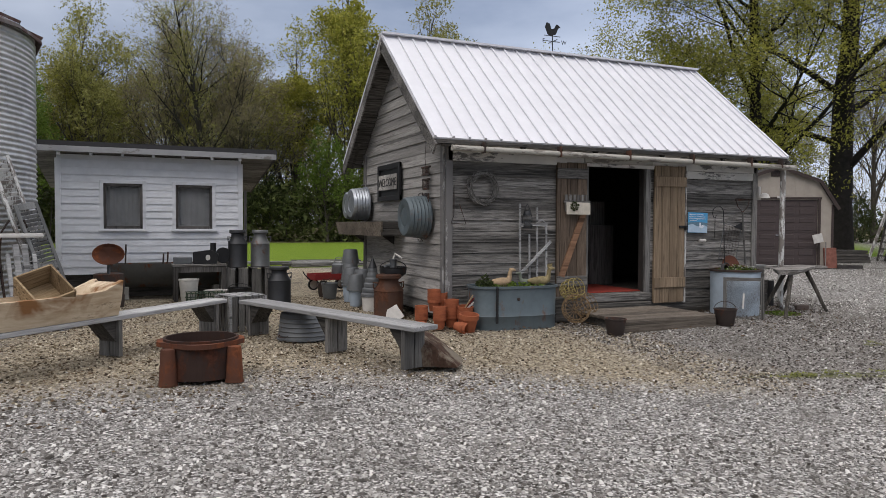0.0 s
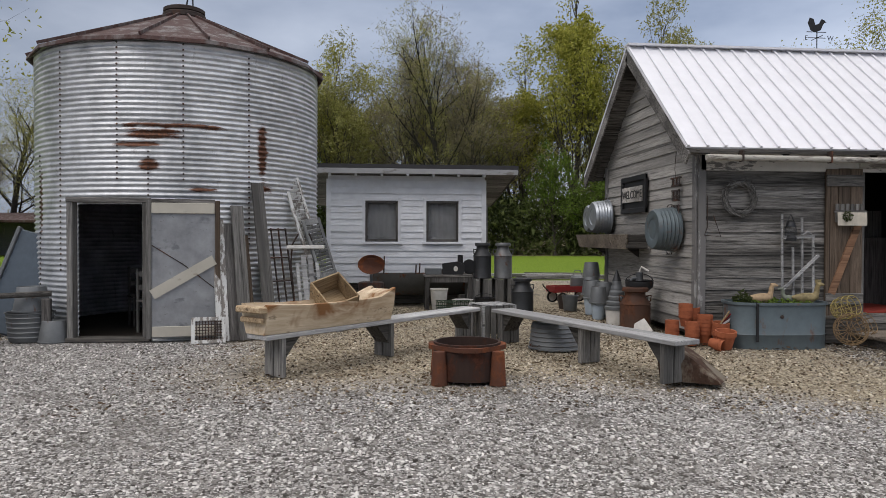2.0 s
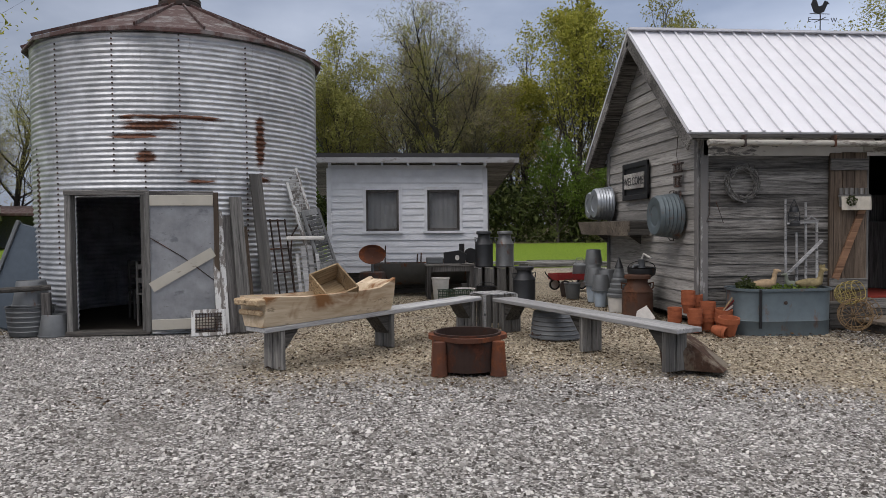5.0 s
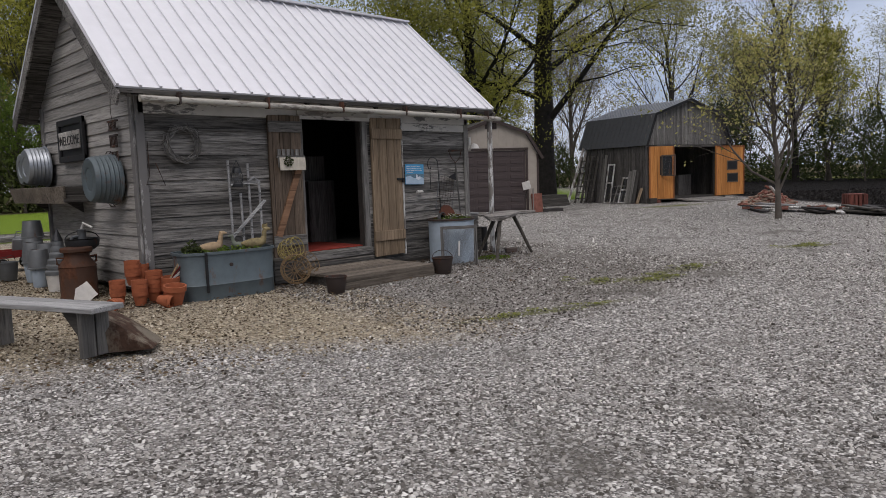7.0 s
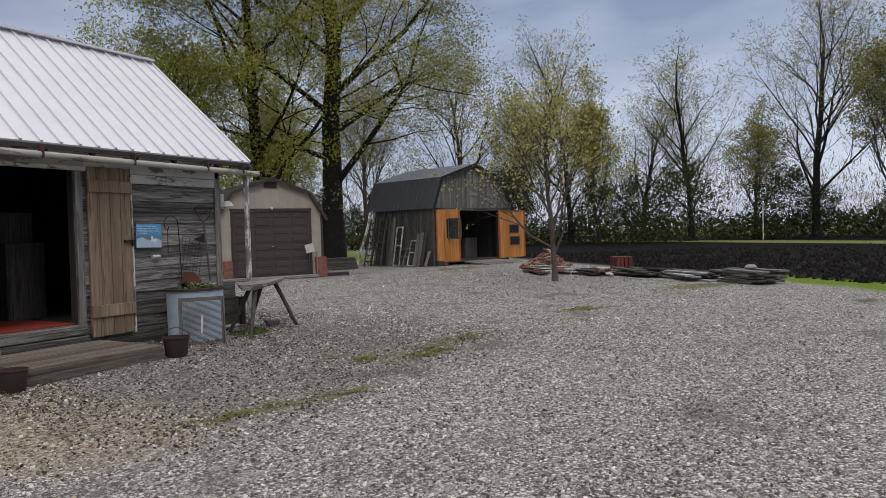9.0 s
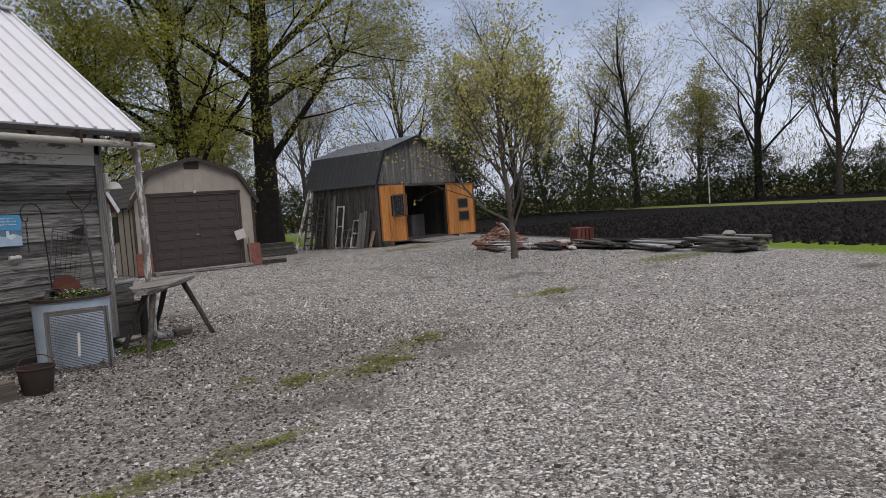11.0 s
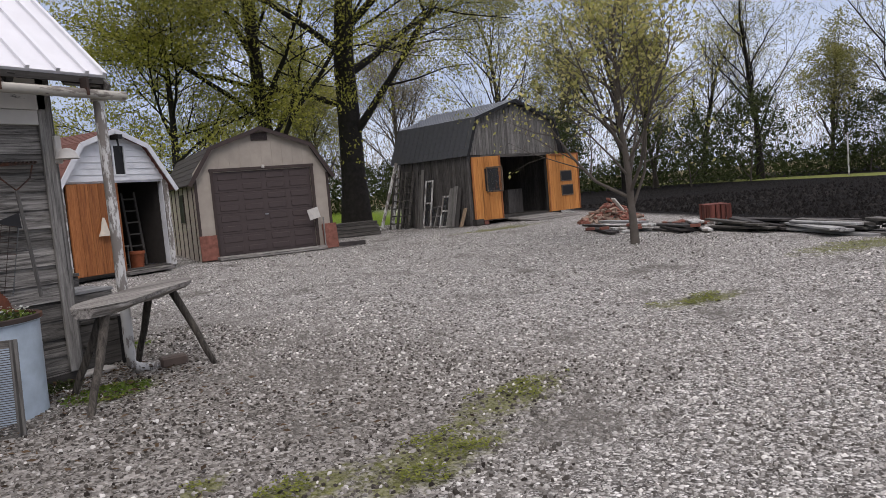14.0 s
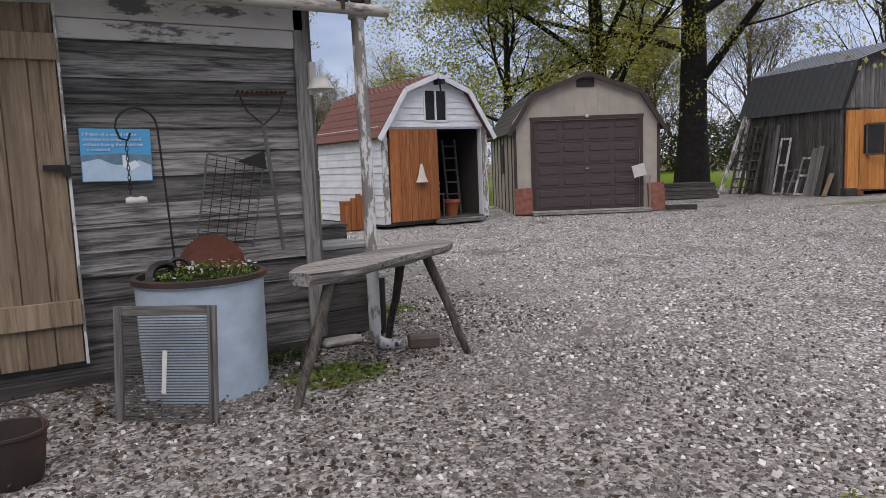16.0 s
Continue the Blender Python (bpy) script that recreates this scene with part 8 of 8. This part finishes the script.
shutter(pose(-4.53, 1.36, 0, 0, 0, 48) @ pose(0, 0, 0, -15, -10, 0), 0.34, 1.64, wood("grey_shutter_paint", (0.17, 0.175, 0.175), (0.34, 0.345, 0.34), "z"), "grey louvred shutter leaning on the silo")
shutter(pose(-4.66, 1.30, 0, 0, 0, 46) @ pose(0, 0, 0, -15, -9, 0), 0.28, 2.28, PEELPAINT, "tall white shutter leaning on the silo")


def sled(m):
    s = thing("runner_sled", "old grey wooden sled standing on end by the silo", "sled", m)
    for x in (-0.15, -0.05, 0.05, 0.15):
        part("slat", B((x, -0.03, 0.50), (0.075 if abs(x) < 0.1 else 0.05, 0.016, 1.0 if abs(x) < 0.1 else 0.8), None, 0.006), BENCHWOOD, s)
    part("steering_bar", B((0, -0.03, 1.10), (0.58, 0.02, 0.05), None, 0.012), WHITEPLAST, s)
    part("cross_bar", B((0, 0.0, 0.75), (0.4, 0.03, 0.05)), BENCHWOOD, s)
    part("cross_bar", B((0, 0.0, 0.25), (0.4, 0.03, 0.05)), BENCHWOOD, s)
    for x in (-0.2, 0.2):
        part("runner", tube(bmesh.new(), [(x, 0.05, 0.0), (x, 0.06, 0.9), (x * 0.8, 0.04, 1.15), (x * 0.4, -0.02, 1.28)], 0.012, 6), DARKRUST, s)


sled(pose(-4.96, 1.05, 0, -12, 0, 32) @ Matrix.Diagonal((1.0, 1.0, 1.08, 1)))
fg = thing("floor_grate", "rusty floor register in a white frame leaning on silo", "grate", pose(-6.15, 0.20, 0, 0, 0, 14) @ pose(0, 0, 0, -12, 0, 0))
for x in (-0.18, 0.18):
    part("frame", B((x, 0, 0.16), (0.045, 0.03, 0.32), None, 0.003), PEELPAINT, fg)
for z in (0.02, 0.30):
    part("frame", B((0, 0.001, z), (0.32, 0.028, 0.045), None, 0.003), PEELPAINT, fg)
for i in range(9):
    part("bar", B((-0.14 + i * 0.035, 0, 0.16), (0.008, 0.012, 0.25)), DARKRUST, fg)
for i in range(7):
    part("bar", B((0, -0.002, 0.06 + i * 0.034), (0.32, 0.012, 0.008)), DARKRUST, fg)


def folding_chair(m, mat, label):
    c = thing("wooden_chair", label, "chair", m)
    part("seat", B((0, 0, 0.42), (0.36, 0.36, 0.025), None, 0.006), mat, c)
    for x in (-0.16, 0.16):
        part("leg", B((x, -0.15, 0.205), (0.03, 0.03, 0.41)), mat, c)
        part("back_leg", B((x, 0.16, 0.42), (0.03, 0.03, 0.84)), mat, c)
    for z in (0.6, 0.78):
        part("back_slat", B((0, 0.16, z), (0.33, 0.018, 0.07), None, 0.004), mat, c)


folding_chair(pose(-7.05, 1.15, 0.03, 0, 0, 160), GREYWOOD_Z, "pale wooden chair in the dim silo")
folding_chair(pose(-7.45, 1.9, 0.03, 0, 0, 30), DARKWOOD_Z, "dark wooden chair in the dim silo")

# ---- left of the silo ----
rail = thing("hitching_rail", "dark wooden rail on short posts beside the silo", "rail", pose(-8.85, 0.02, 0))
part("rail", tube(bmesh.new(), [(-2.2, -0.1, 0.52), (-0.6, 0.0, 0.56), (0.75, 0.45, 0.60)], 0.035, 8), DARKWOOD, rail)
for x, y in ((-1.9, -0.08), (0.05, 0.16), (0.7, 0.43)):
    part("post", B((x, y, 0.27), (0.1, 0.08, 0.54), None, 0.01), DARKWOOD_Z, rail)
slab = thing("tank_lid", "large blue-grey sheet metal lid leaning beside the silo", "lid", pose(-8.98, 1.05, 0, 0, 0, 8) @ pose(0, 0, 0, -13, 17, 0))
part("sheet", B((0, 0, 0.72), (0.54, 0.10, 1.40), None, 0.02), metal("dark_blue_grey_sheet", (0.10, 0.125, 0.15), 0.12, 0.45, 0.4, (0.05, 0.045, 0.04)), slab)
part("flange", B((-0.28, -0.02, 0.72), (0.05, 0.13, 1.44), None, 0.01), GALV_DULL, slab)
tub(pose(-8.42, 0.62, 0.0), 0.27, 0.36, "ribbed grey tub standing beside the silo", GALV_DULL, handles=False)
bucket(pose(-8.40, 0.62, 0.68, 180, 0, 0), 0.22, 0.31, GALV_DULL, "grey bucket upside down on a tub", handle=False)
bucket(pose(-8.08, 0.50, 0.27, 180, 0, 0), 0.19, 0.27, GALV_DULL, "grey bucket upside down on gravel", handle=False)


def stove_drum(m, top, label):
    d = thing("stove_drum", label, "stove", m)
    part("base", lathe(bmesh.new(), [(0.001, 0), (0.24, 0), (0.25, 0.08), (0.22, 0.12), (0.25, 0.2), (0.24, 0.27), (0.19, 0.29)], 24), DARKRUST, d, "", True)
    part("upper", lathe(bmesh.new(), [(0.18, 0.28), (0.18, 0.56), (0.20, 0.58), (0.20, 0.63), (0.17, 0.65), (0.001, 0.64)], 24), top, d, "", True)
    part("bail", tube(bmesh.new(), [(-0.18, -0.05, 0.58), (-0.12, -0.19, 0.48), (0.1, -0.2, 0.46), (0.18, -0.05, 0.58)], 0.006, 5), DARKRUST, d)


SLIM = Matrix.Diagonal((0.72, 0.72, 0.97, 1))
stove_drum(pose(-9.27, -0.72, 0, 0, 0, 20) @ SLIM, DARKRUST, "dark grey drum stove standing on gravel")
stove_drum(pose(-9.10, -0.32, 0, 0, 0, -25) @ SLIM, metal("red_rusted_drum", (0.13, 0.05, 0.03), 0.5, 0.8, 0.15, (0.19, 0.06, 0.03)), "red-brown rusty drum stove standing on gravel")
stove_drum(pose(-9.02, 0.10, 0, 0, 0, 10) @ SLIM, CANGREY, "grey and rust drum stove standing on gravel")
pf = thing("pallet_fence", "weathered pallet fence panel at the lawn's edge", "fence", pose(-9.95, 0.92, 0, 0, 0, 0))
part("post", B((0.38, 0.04, 0.52), (0.13, 0.06, 1.08), pose(0, 0, 0, 0, -7, 0), 0.006), GREYWOOD_Z, pf)
part("post", B((-0.52, 0.04, 0.58), (0.11, 0.07, 1.18), pose(0, 0, 0, 0, 4, 0), 0.006), DARKWOOD_Z, pf)
part("post", B((-1.5, 0.04, 0.55), (0.11, 0.07, 1.1), None, 0.006), DARKWOOD_Z, pf)
for k, (z, tilt) in enumerate(((0.36, 2), (0.58, 1), (0.76, -1), (0.97, -2))):
    part("slat", B((-0.03, -0.01, z), (0.84, 0.022, 0.11), pose(0, 0, 0, 0, tilt, 0), 0.004), GREYWOOD, pf)
    part("slat", B((-1.0, 0.0, z - 0.06), (1.1, 0.022, 0.11), pose(0, 0, 0, 0, -tilt, 0), 0.004), GREYWOOD, pf)
lp_ = thing("pump_handle_post", "pale weathered post with a white iron handle leaning at the fence", "post", pose(-9.86, 0.42, 0, 0, -7, 0))
part("post", B((0, 0, 0.52), (0.14, 0.07, 1.05), None, 0.008), BENCHWOOD, lp_)
part("handle", tube(bmesh.new(), [(0.0, -0.03, 1.04), (0.06, -0.04, 1.16), (0.16, -0.05, 1.14), (0.24, -0.05, 1.02)], [0.03, 0.028, 0.025, 0.02], 8), WHITEPLAST, lp_, "white iron handle", True)
rw = random.Random(44)
for i in range(7):
    solo("rail_timber", B((0, 0, 0.04), (rw.uniform(0.9, 1.6), 0.1, 0.08), None, 0.006), (GREYWOOD, DARKWOOD)[i % 2], "grey timber lying in a heap behind the fence", "timber", pose(-10.9 + rw.uniform(-0.2, 0.2), 1.9 + 0.14 * i, 0.0, 0, 0, rw.uniform(-4, 4)), "timbers behind the fence")

# far lawn: long low barn and a small shed before it
lb = thing("long_barn", "long low grey barn with a flat roof across the lawn", "barn", pose(-30.3, 43, 0, 0, 0, 4))
part("wall", B((4.0, 3.0, 1.1), (9.0, 5.0, 2.2)), plain("pale_grey_barn_wall", (0.22, 0.225, 0.22), 0.8), lb)
part("roof", prism(bmesh.new(), [(-6, 2.2), (-6, 2.35), (0, 3.0), (6.5, 2.35), (6.5, 2.2)], 26, pose(-17, 2.5, 0, 90, 0, 90)), RUSTROOF, lb)
# solid dark box in place of the shade under the open bay
part("open_bay", B((-9, 3.0, 1.1), (17, 4.6, 2.2)), INSIDE, lb)
for i in range(6):
    part("post", B((-16.5 + i * 3.2, 0.2, 1.1), (0.2, 0.2, 2.2)), DARKWOOD_Z, lb)
sm = thing("privy_shed", "small grey board shed with a white metal roof on the lawn", "shed", pose(-29.2, 37.6, 0, 0, 0, 24) @ Matrix.Diagonal((1.18, 1.18, 1.18, 1)))
part("wall", B((0, 1.0, 0.85), (2.4, 2.0, 1.7)), GREYWOOD_Z, sm)
for i in range(9):
    part("board", B((-1.07 + i * 0.267, -0.012, 0.85), (0.25, 0.024, 1.7), None, 0.003), GREYWOOD_Z, sm)
for s in (-1, 1):
    roof_slab("roof", (-1.4, 1.0 + s * 1.3, 1.6), (1.4, 1.0 + s * 1.3, 1.6), (1.4, 1.0, 2.35), (-1.4, 1.0, 2.35), 0.03, WHITEROOF, sm)
part("gable", prism(bmesh.new(), [(-0.95, 1.69), (0.95, 1.69), (0, 2.3)], 2.3, pose(-1.15, 1.0, 0, 90, 0, 90)), GREYWOOD_Z, sm)

# ---- debris row before the field ----
rd = random.Random(21)
bk = mesh_of(B((0, 0, 0), (0.20, 0.095, 0.06), None, 0.005), "brick", BRICKRED)
bk2 = mesh_of(B((0, 0, 0), (0.20, 0.095, 0.06), None, 0.005), "brick", plain("tan_grey_brick", (0.30, 0.22, 0.17), 0.9, 0.4))
pile = thing("brick_pile", "heap of loose red and tan bricks at the field's edge", "brick pile", pose(22.6, 1.7, 0))
for i in range(230):
    a, k = rd.uniform(0, 6.28), math.sqrt(rd.random())
    x, y = 1.5 * k * math.cos(a), 0.8 * k * math.sin(a)
    piece("brick", (bk, bk2)[i % 2], pile, pose(x, y, max(0.03, 0.62 * (1 - k) * rd.uniform(0.4, 1.0)), rd.uniform(-30, 30), rd.uniform(-30, 30), rd.uniform(0, 360)))
solo("white_slab", B((0, 0, 0.2), (0.5, 0.04, 0.42), None, 0.01), WHITEPLAST, "white slab leaning on the brick heap", "slab", pose(21.7, 1.0, 0.32, -35, 0, 30))


def board_stack(x, y, turn, n, L, w, mats, label, loose=8):
    for i in range(n):
        lvl = i // 3
        solo("salvaged_board", B((0, 0, 0.02), (L * rd.uniform(0.6, 1.1), w * rd.uniform(0.7, 1.2), 0.045), None, 0.006), mats[i % len(mats)], label, "board",
             pose(x, y, 0.0, 0, 0, turn) @ pose(rd.uniform(-0.3, 0.3), (i % 3 - 1) * w * 1.15 + rd.uniform(-0.05, 0.05), 0.05 * lvl, rd.uniform(-2, 2), rd.uniform(-2, 2), rd.uniform(-loose, loose)), "salvaged boards")


FD = math.degrees(math.atan2(0.676, 0.737))
board_stack(18.6, 0.1, FD, 10, 2.0, 0.26, (BENCHWOOD, PEELPAINT, DARKBOARD), "pale salvaged board lying in a row", 22)
board_stack(18.0, -1.6, FD, 10, 1.8, 0.24, (PEELPAINT, DARKBOARD, DARKBOARD), "black and white salvaged board lying in a row", 28)
board_stack(17.6, -3.0, FD, 12, 1.8, 0.22, (DARKBOARD, DARKBOARD, DARKWOOD), "wet black salvaged board in a stack", 16)
board_stack(16.6, -4.5, FD, 12, 2.2, 0.22, (DARKBOARD, GREYWOOD, BENCHWOOD), "grey salvaged board in a stack", 14)
board_stack(15.4, -6.0, FD, 18, 1.5, 0.22, (GREYWOOD, DARKWOOD, GREYWOOD), "grey salvaged board in a neat stack", 4)
rc = slat_crate(pose(19.8, -1.9, 0, 0, 0, 30), 0.75, 0.45, 0.42, REDWOOD, "worn red wooden crate among the boards", 4, REDWOOD)
solo("pale_rock", lathe(bmesh.new(), [(0.001, 0), (0.12, 0.02), (0.14, 0.05), (0.08, 0.11), (0.001, 0.12)], 9), CONCRETE, "pale rock on a stack of boards", "rock", pose(15.3, -6.1, 0.29), smooth=True)
for i in range(14):
    ob = new("loose_brick", bk)
    ob.matrix_world = pose(18.3 + rd.uniform(-1.6, 1.2), -0.8 + rd.uniform(-1.5, 1.5), 0.14, 0, 0, rd.uniform(0, 360))
    tagged(ob, "loose red brick lying on salvaged boards", "brick", "loose bricks")
solo("marker_pole", tube(bmesh.new(), [(0, 0, 0), (0.05, 0, 2.9)], 0.05, 6), PEELPAINT, "thin pale marker pole at the field's far edge", "pole", pose(58.0, -2.2, 0))
tst = thing("timber_stack", "dark stacked timbers under the old maple", "timber", pose(20.4, 9.9, 0, 0, 0, -30))
for i in range(4):
    for k in range(4):
        part("timber", B((0.04 * i, -0.33 + k * 0.22, 0.06 + 0.115 * i), (1.9 - 0.15 * i, 0.19, 0.105), None, 0.008), DARKWOOD, tst)

# ---- loose stone over the yard ----


def scatter_gravel():
    rng = np.random.default_rng(7)
    base = np.array([(1, 0.1, -0.4), (0.1, 1, -0.4), (-1, 0.0, -0.4), (0.0, -1, -0.4), (0.75, 0.25, 0.6), (0.0, 0.75, 0.75), (-0.7, -0.1, 0.6), (0.1, -0.7, 0.7)])
    tri = np.array([(0, 1, 5), (0, 5, 4), (1, 2, 6), (1, 6, 5), (2, 3, 7), (2, 7, 6), (3, 0, 4), (3, 4, 7), (4, 5, 6), (4, 6, 7)])
    nb = len(base)
    for name, label, count, area, mat, lo, hi in (
            ("gravel", "loose grey crushed stone over the drive", 80000, (-9.0, 9.5, -8.0, 0.6), GRAVELMAT, 0.005, 0.0125),
            ("litter_gravel", "brown gravel mixed with leaf litter round the benches", 27000, (-9.5, 2.0, -4.4, 4.5), LITTERMAT, 0.006, 0.0135),
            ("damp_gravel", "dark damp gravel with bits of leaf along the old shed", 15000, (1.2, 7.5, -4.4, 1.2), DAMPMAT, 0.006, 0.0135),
            ("far_gravel", "loose grey stone towards the far sheds", 20000, (6.0, 20.0, -9.0, 8.5), GRAVELMAT, 0.007, 0.018)):
        x = rng.uniform(area[0], area[1], count)
        y = rng.uniform(area[2], area[3], count)
        if name == "gravel":
            edge = -2.5 - 1.6 * np.clip((x + 1.5) / 2.7, 0, 1) + 0.3 * np.sin(x * 1.9) + rng.normal(0, 0.4, count)
            keep = ((y < edge) | ((x > 6.5) & (y < 0.3)) | ((x < -5.6 + rng.normal(0, 0.3, count)) & (y < 0.2))) & (x < 9.5 - rng.exponential(1.0, count))
        elif name == "far_gravel":
            keep = (0.676 * x - 0.737 * y < 13.5 + rng.normal(0, 0.5, count)) & (x > 6.0 + rng.exponential(1.0, count)) & ((x > 9.0) | (y < 8.0)) & (0.47 * x + 0.88 * y < 13.7)
        else:
            keep = ~((x > -0.05) & (x < 5.6) & (y > -0.02)) & ((x + 7.0) ** 2 + (y - 2.42) ** 2 > 4.1) & (y > -2.7 - 1.6 * np.clip((x + 1.5) / 2.7, 0, 1) + 0.3 * np.sin(x * 1.9) + rng.normal(0, 0.4, count)) & ((x > -5.4) | (y > 0.4))
        x, y = x[keep], y[keep]
        n = len(x)
        s = rng.uniform(lo, hi, n) * rng.choice([1, 1, 1, 1.35], n)
        q = rng.uniform(0, 2 * np.pi, n)
        z = np.array([ground_z(a, b) + 0.02 * noise.noise(Vector((a * 0.8, b * 0.8, 0))) for a, b in zip(x, y)]) - 0.008
        sh = base[None] * (1 + rng.uniform(-0.3, 0.3, (n, nb, 1)))
        sh = sh * np.stack([s * rng.uniform(0.8, 1.4, n), s, s * rng.uniform(0.55, 1.0, n)], 1)[:, None, :]
        c, d = np.cos(q), np.sin(q)
        vx = sh[..., 0] * c[:, None] - sh[..., 1] * d[:, None] + x[:, None]
        vy = sh[..., 0] * d[:, None] + sh[..., 1] * c[:, None] + y[:, None]
        vz = sh[..., 2] + sh[..., 0] * rng.uniform(-0.5, 0.5, n)[:, None] + z[:, None]
        v = np.stack([vx, vy, vz], -1).reshape(-1, 3)
        f = (tri[None] + nb * np.arange(n)[:, None, None]).reshape(-1, 3)
        me = bpy.data.meshes.new(name)
        me.vertices.add(len(v))
        me.vertices.foreach_set("co", v.ravel())
        me.loops.add(f.size)
        me.loops.foreach_set("vertex_index", f.ravel())
        me.polygons.add(len(f))
        me.polygons.foreach_set("loop_start", np.arange(0, f.size, 3))
        me.update(calc_edges=True)
        me.materials.append(mat)
        tagged(new(name, me), label, "gravel", kind="stuff")


def stone_mat(name, stops, dusty=True):
    m = Mat(name, 0.9, 0.0, False)
    geo = m.n.new("ShaderNodeNewGeometry")
    m.b.inputs["Specular IOR Level"].default_value = 0.1
    m.col = m.ramp(geo.outputs["Random Per Island"], stops)
    if dusty:
        m.over(m.math("MULTIPLY", m.step(m.noise(0.9, (1, 1, 1), 5), 0.52, 0.72), 0.5), (0.13, 0.12, 0.10))
        m.over(m.math("MULTIPLY", m.step(m.noise(0.45, (1, 1, 1), 3), 0.56, 0.7), 0.3), (0.50, 0.48, 0.45))
    return m.done()


GRAVELMAT = stone_mat("grey_gravel_stones", [(0.0, (0.055, 0.049, 0.043)), (0.38, (0.235, 0.22, 0.202)), (0.78, (0.45, 0.432, 0.405)), (1.0, (0.82, 0.80, 0.76))])
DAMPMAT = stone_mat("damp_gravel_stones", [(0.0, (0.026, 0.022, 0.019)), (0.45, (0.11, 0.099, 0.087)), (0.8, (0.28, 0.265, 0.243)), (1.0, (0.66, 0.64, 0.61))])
LITTERMAT = stone_mat("brown_gravel_stones", [(0.0, (0.030, 0.022, 0.015)), (0.4, (0.155, 0.120, 0.078)), (0.75, (0.36, 0.305, 0.215)), (1.0, (0.68, 0.62, 0.50))])
scatter_gravel()


def soil_clods():
    r = np.random.default_rng(3)
    n = 9000
    s = 16.6 + r.exponential(7.0, n)
    k = r.uniform(-14, 30, n)
    keep = s < 37
    s, k = s[keep], k[keep]
    x, y = 0.676 * s + 0.737 * k, -0.737 * s + 0.676 * k
    vs, fs = [], []
    for i in range(len(s)):
        q = r.uniform(0.04, 0.13)
        b = len(vs)
        for a in range(5):
            vs.append((x[i] + q * 1.3 * math.cos(a * 1.257) * r.uniform(0.6, 1.2), y[i] + q * math.sin(a * 1.257) * r.uniform(0.6, 1.2), -0.03))
        vs.append((x[i], y[i], q * r.uniform(0.4, 0.9)))
        fs.extend((b + a, b + (a + 1) % 5, b + 5) for a in range(5))
    tagged(new("soil_clods", soup("soil_clods", vs, fs, CLODMAT)), "dark clods of freshly ploughed soil in the field", "soil", kind="stuff")


CLODMAT = stone_mat("dark_soil_clods", [(0.0, (0.004, 0.0035, 0.003)), (0.7, (0.011, 0.0098, 0.0092)), (1.0, (0.035, 0.032, 0.030))], False)
soil_clods()


def moss_tufts():
    r = random.Random(14)
    vs, fs = [], []
    for px, py, rx, ry, turn in MOSS:
        for i in range(int(2600 * min(1.0, rx * ry * 4))):
            a, k = r.uniform(0, 6.283), math.sqrt(r.random())
            u, v = rx * k * math.cos(a), ry * k * math.sin(a)
            x, y = px + u * math.cos(turn) - v * math.sin(turn), py + u * math.sin(turn) + v * math.cos(turn)
            if noise.noise(Vector((x * 3.0, y * 3.0, 5))) < -0.06 + 0.35 * k:
                continue
            z = ground_z(x, y) + 0.004 + r.uniform(0, 0.012)
            q = r.uniform(0.006, 0.016)
            t = r.uniform(0, 6.283)
            b = len(vs)
            vs.extend((x + q * math.cos(t + j * 2.094), y + q * math.sin(t + j * 2.094), z + r.uniform(-0.004, 0.008)) for j in range(3))
            fs.append((b, b + 1, b + 2))
    tagged(new("moss_tufts", soup("moss_tufts", vs, fs, leafmat("yellow_green_moss", (0.12, 0.14, 0.025), (0.27, 0.29, 0.06)))), "yellow-green moss growing in patches over the gravel", "moss", kind="stuff")


def fallen_leaves():
    r = random.Random(15)
    vs, fs = [], []
    for i in range(24000):
        x, y = r.uniform(-6.5, 6.0), r.uniform(-3.6, 4.0)
        near = math.exp(-max(0.0, -0.2 - y) * 0.9) if x > -0.3 else 0.28
        if r.random() > near * 0.95 or (x > -0.1 and y > -0.05) or (x + 7.0) ** 2 + (y - 2.42) ** 2 < 4.3 or (1.84 < x < 3.4 and y > -1.33):
            continue
        z = ground_z(x, y) + 0.006 + r.uniform(0, 0.016)
        q, t = r.uniform(0.012, 0.034), r.uniform(0, 6.283)
        b = len(vs)
        for j, e in enumerate((1.0, 0.5, 1.0, 0.5)):
            vs.append((x + q * e * math.cos(t + j * 1.571), y + q * e * math.sin(t + j * 1.571), z + r.uniform(-0.003, 0.012)))
        fs.append((b, b + 1, b + 2, b + 3))
    tagged(new("fallen_leaves", soup("fallen_leaves", vs, fs, leafmat("dead_brown_leaves", (0.028, 0.018, 0.011), (0.14, 0.09, 0.05)))), "dead brown leaves strewn over the gravel", "leaves", kind="stuff")


moss_tufts()
fallen_leaves()
greens("weeds", "small green weeds at the foot of the table", pose(5.28, -0.72, -0.04), 0.36, 0.24, 900, 0.02, 0.07, LEAF_GREEN, 31)
greens("weeds", "small green weeds along the shed's foot", pose(5.1, -0.22, -0.02), 0.30, 0.12, 420, 0.02, 0.09, LEAF_DARK, 32)
greens("weeds", "low green weeds beside the stacked boxes", pose(6.3, 0.75, -0.01), 0.35, 0.2, 420, 0.018, 0.05, LEAF_GREEN, 33)
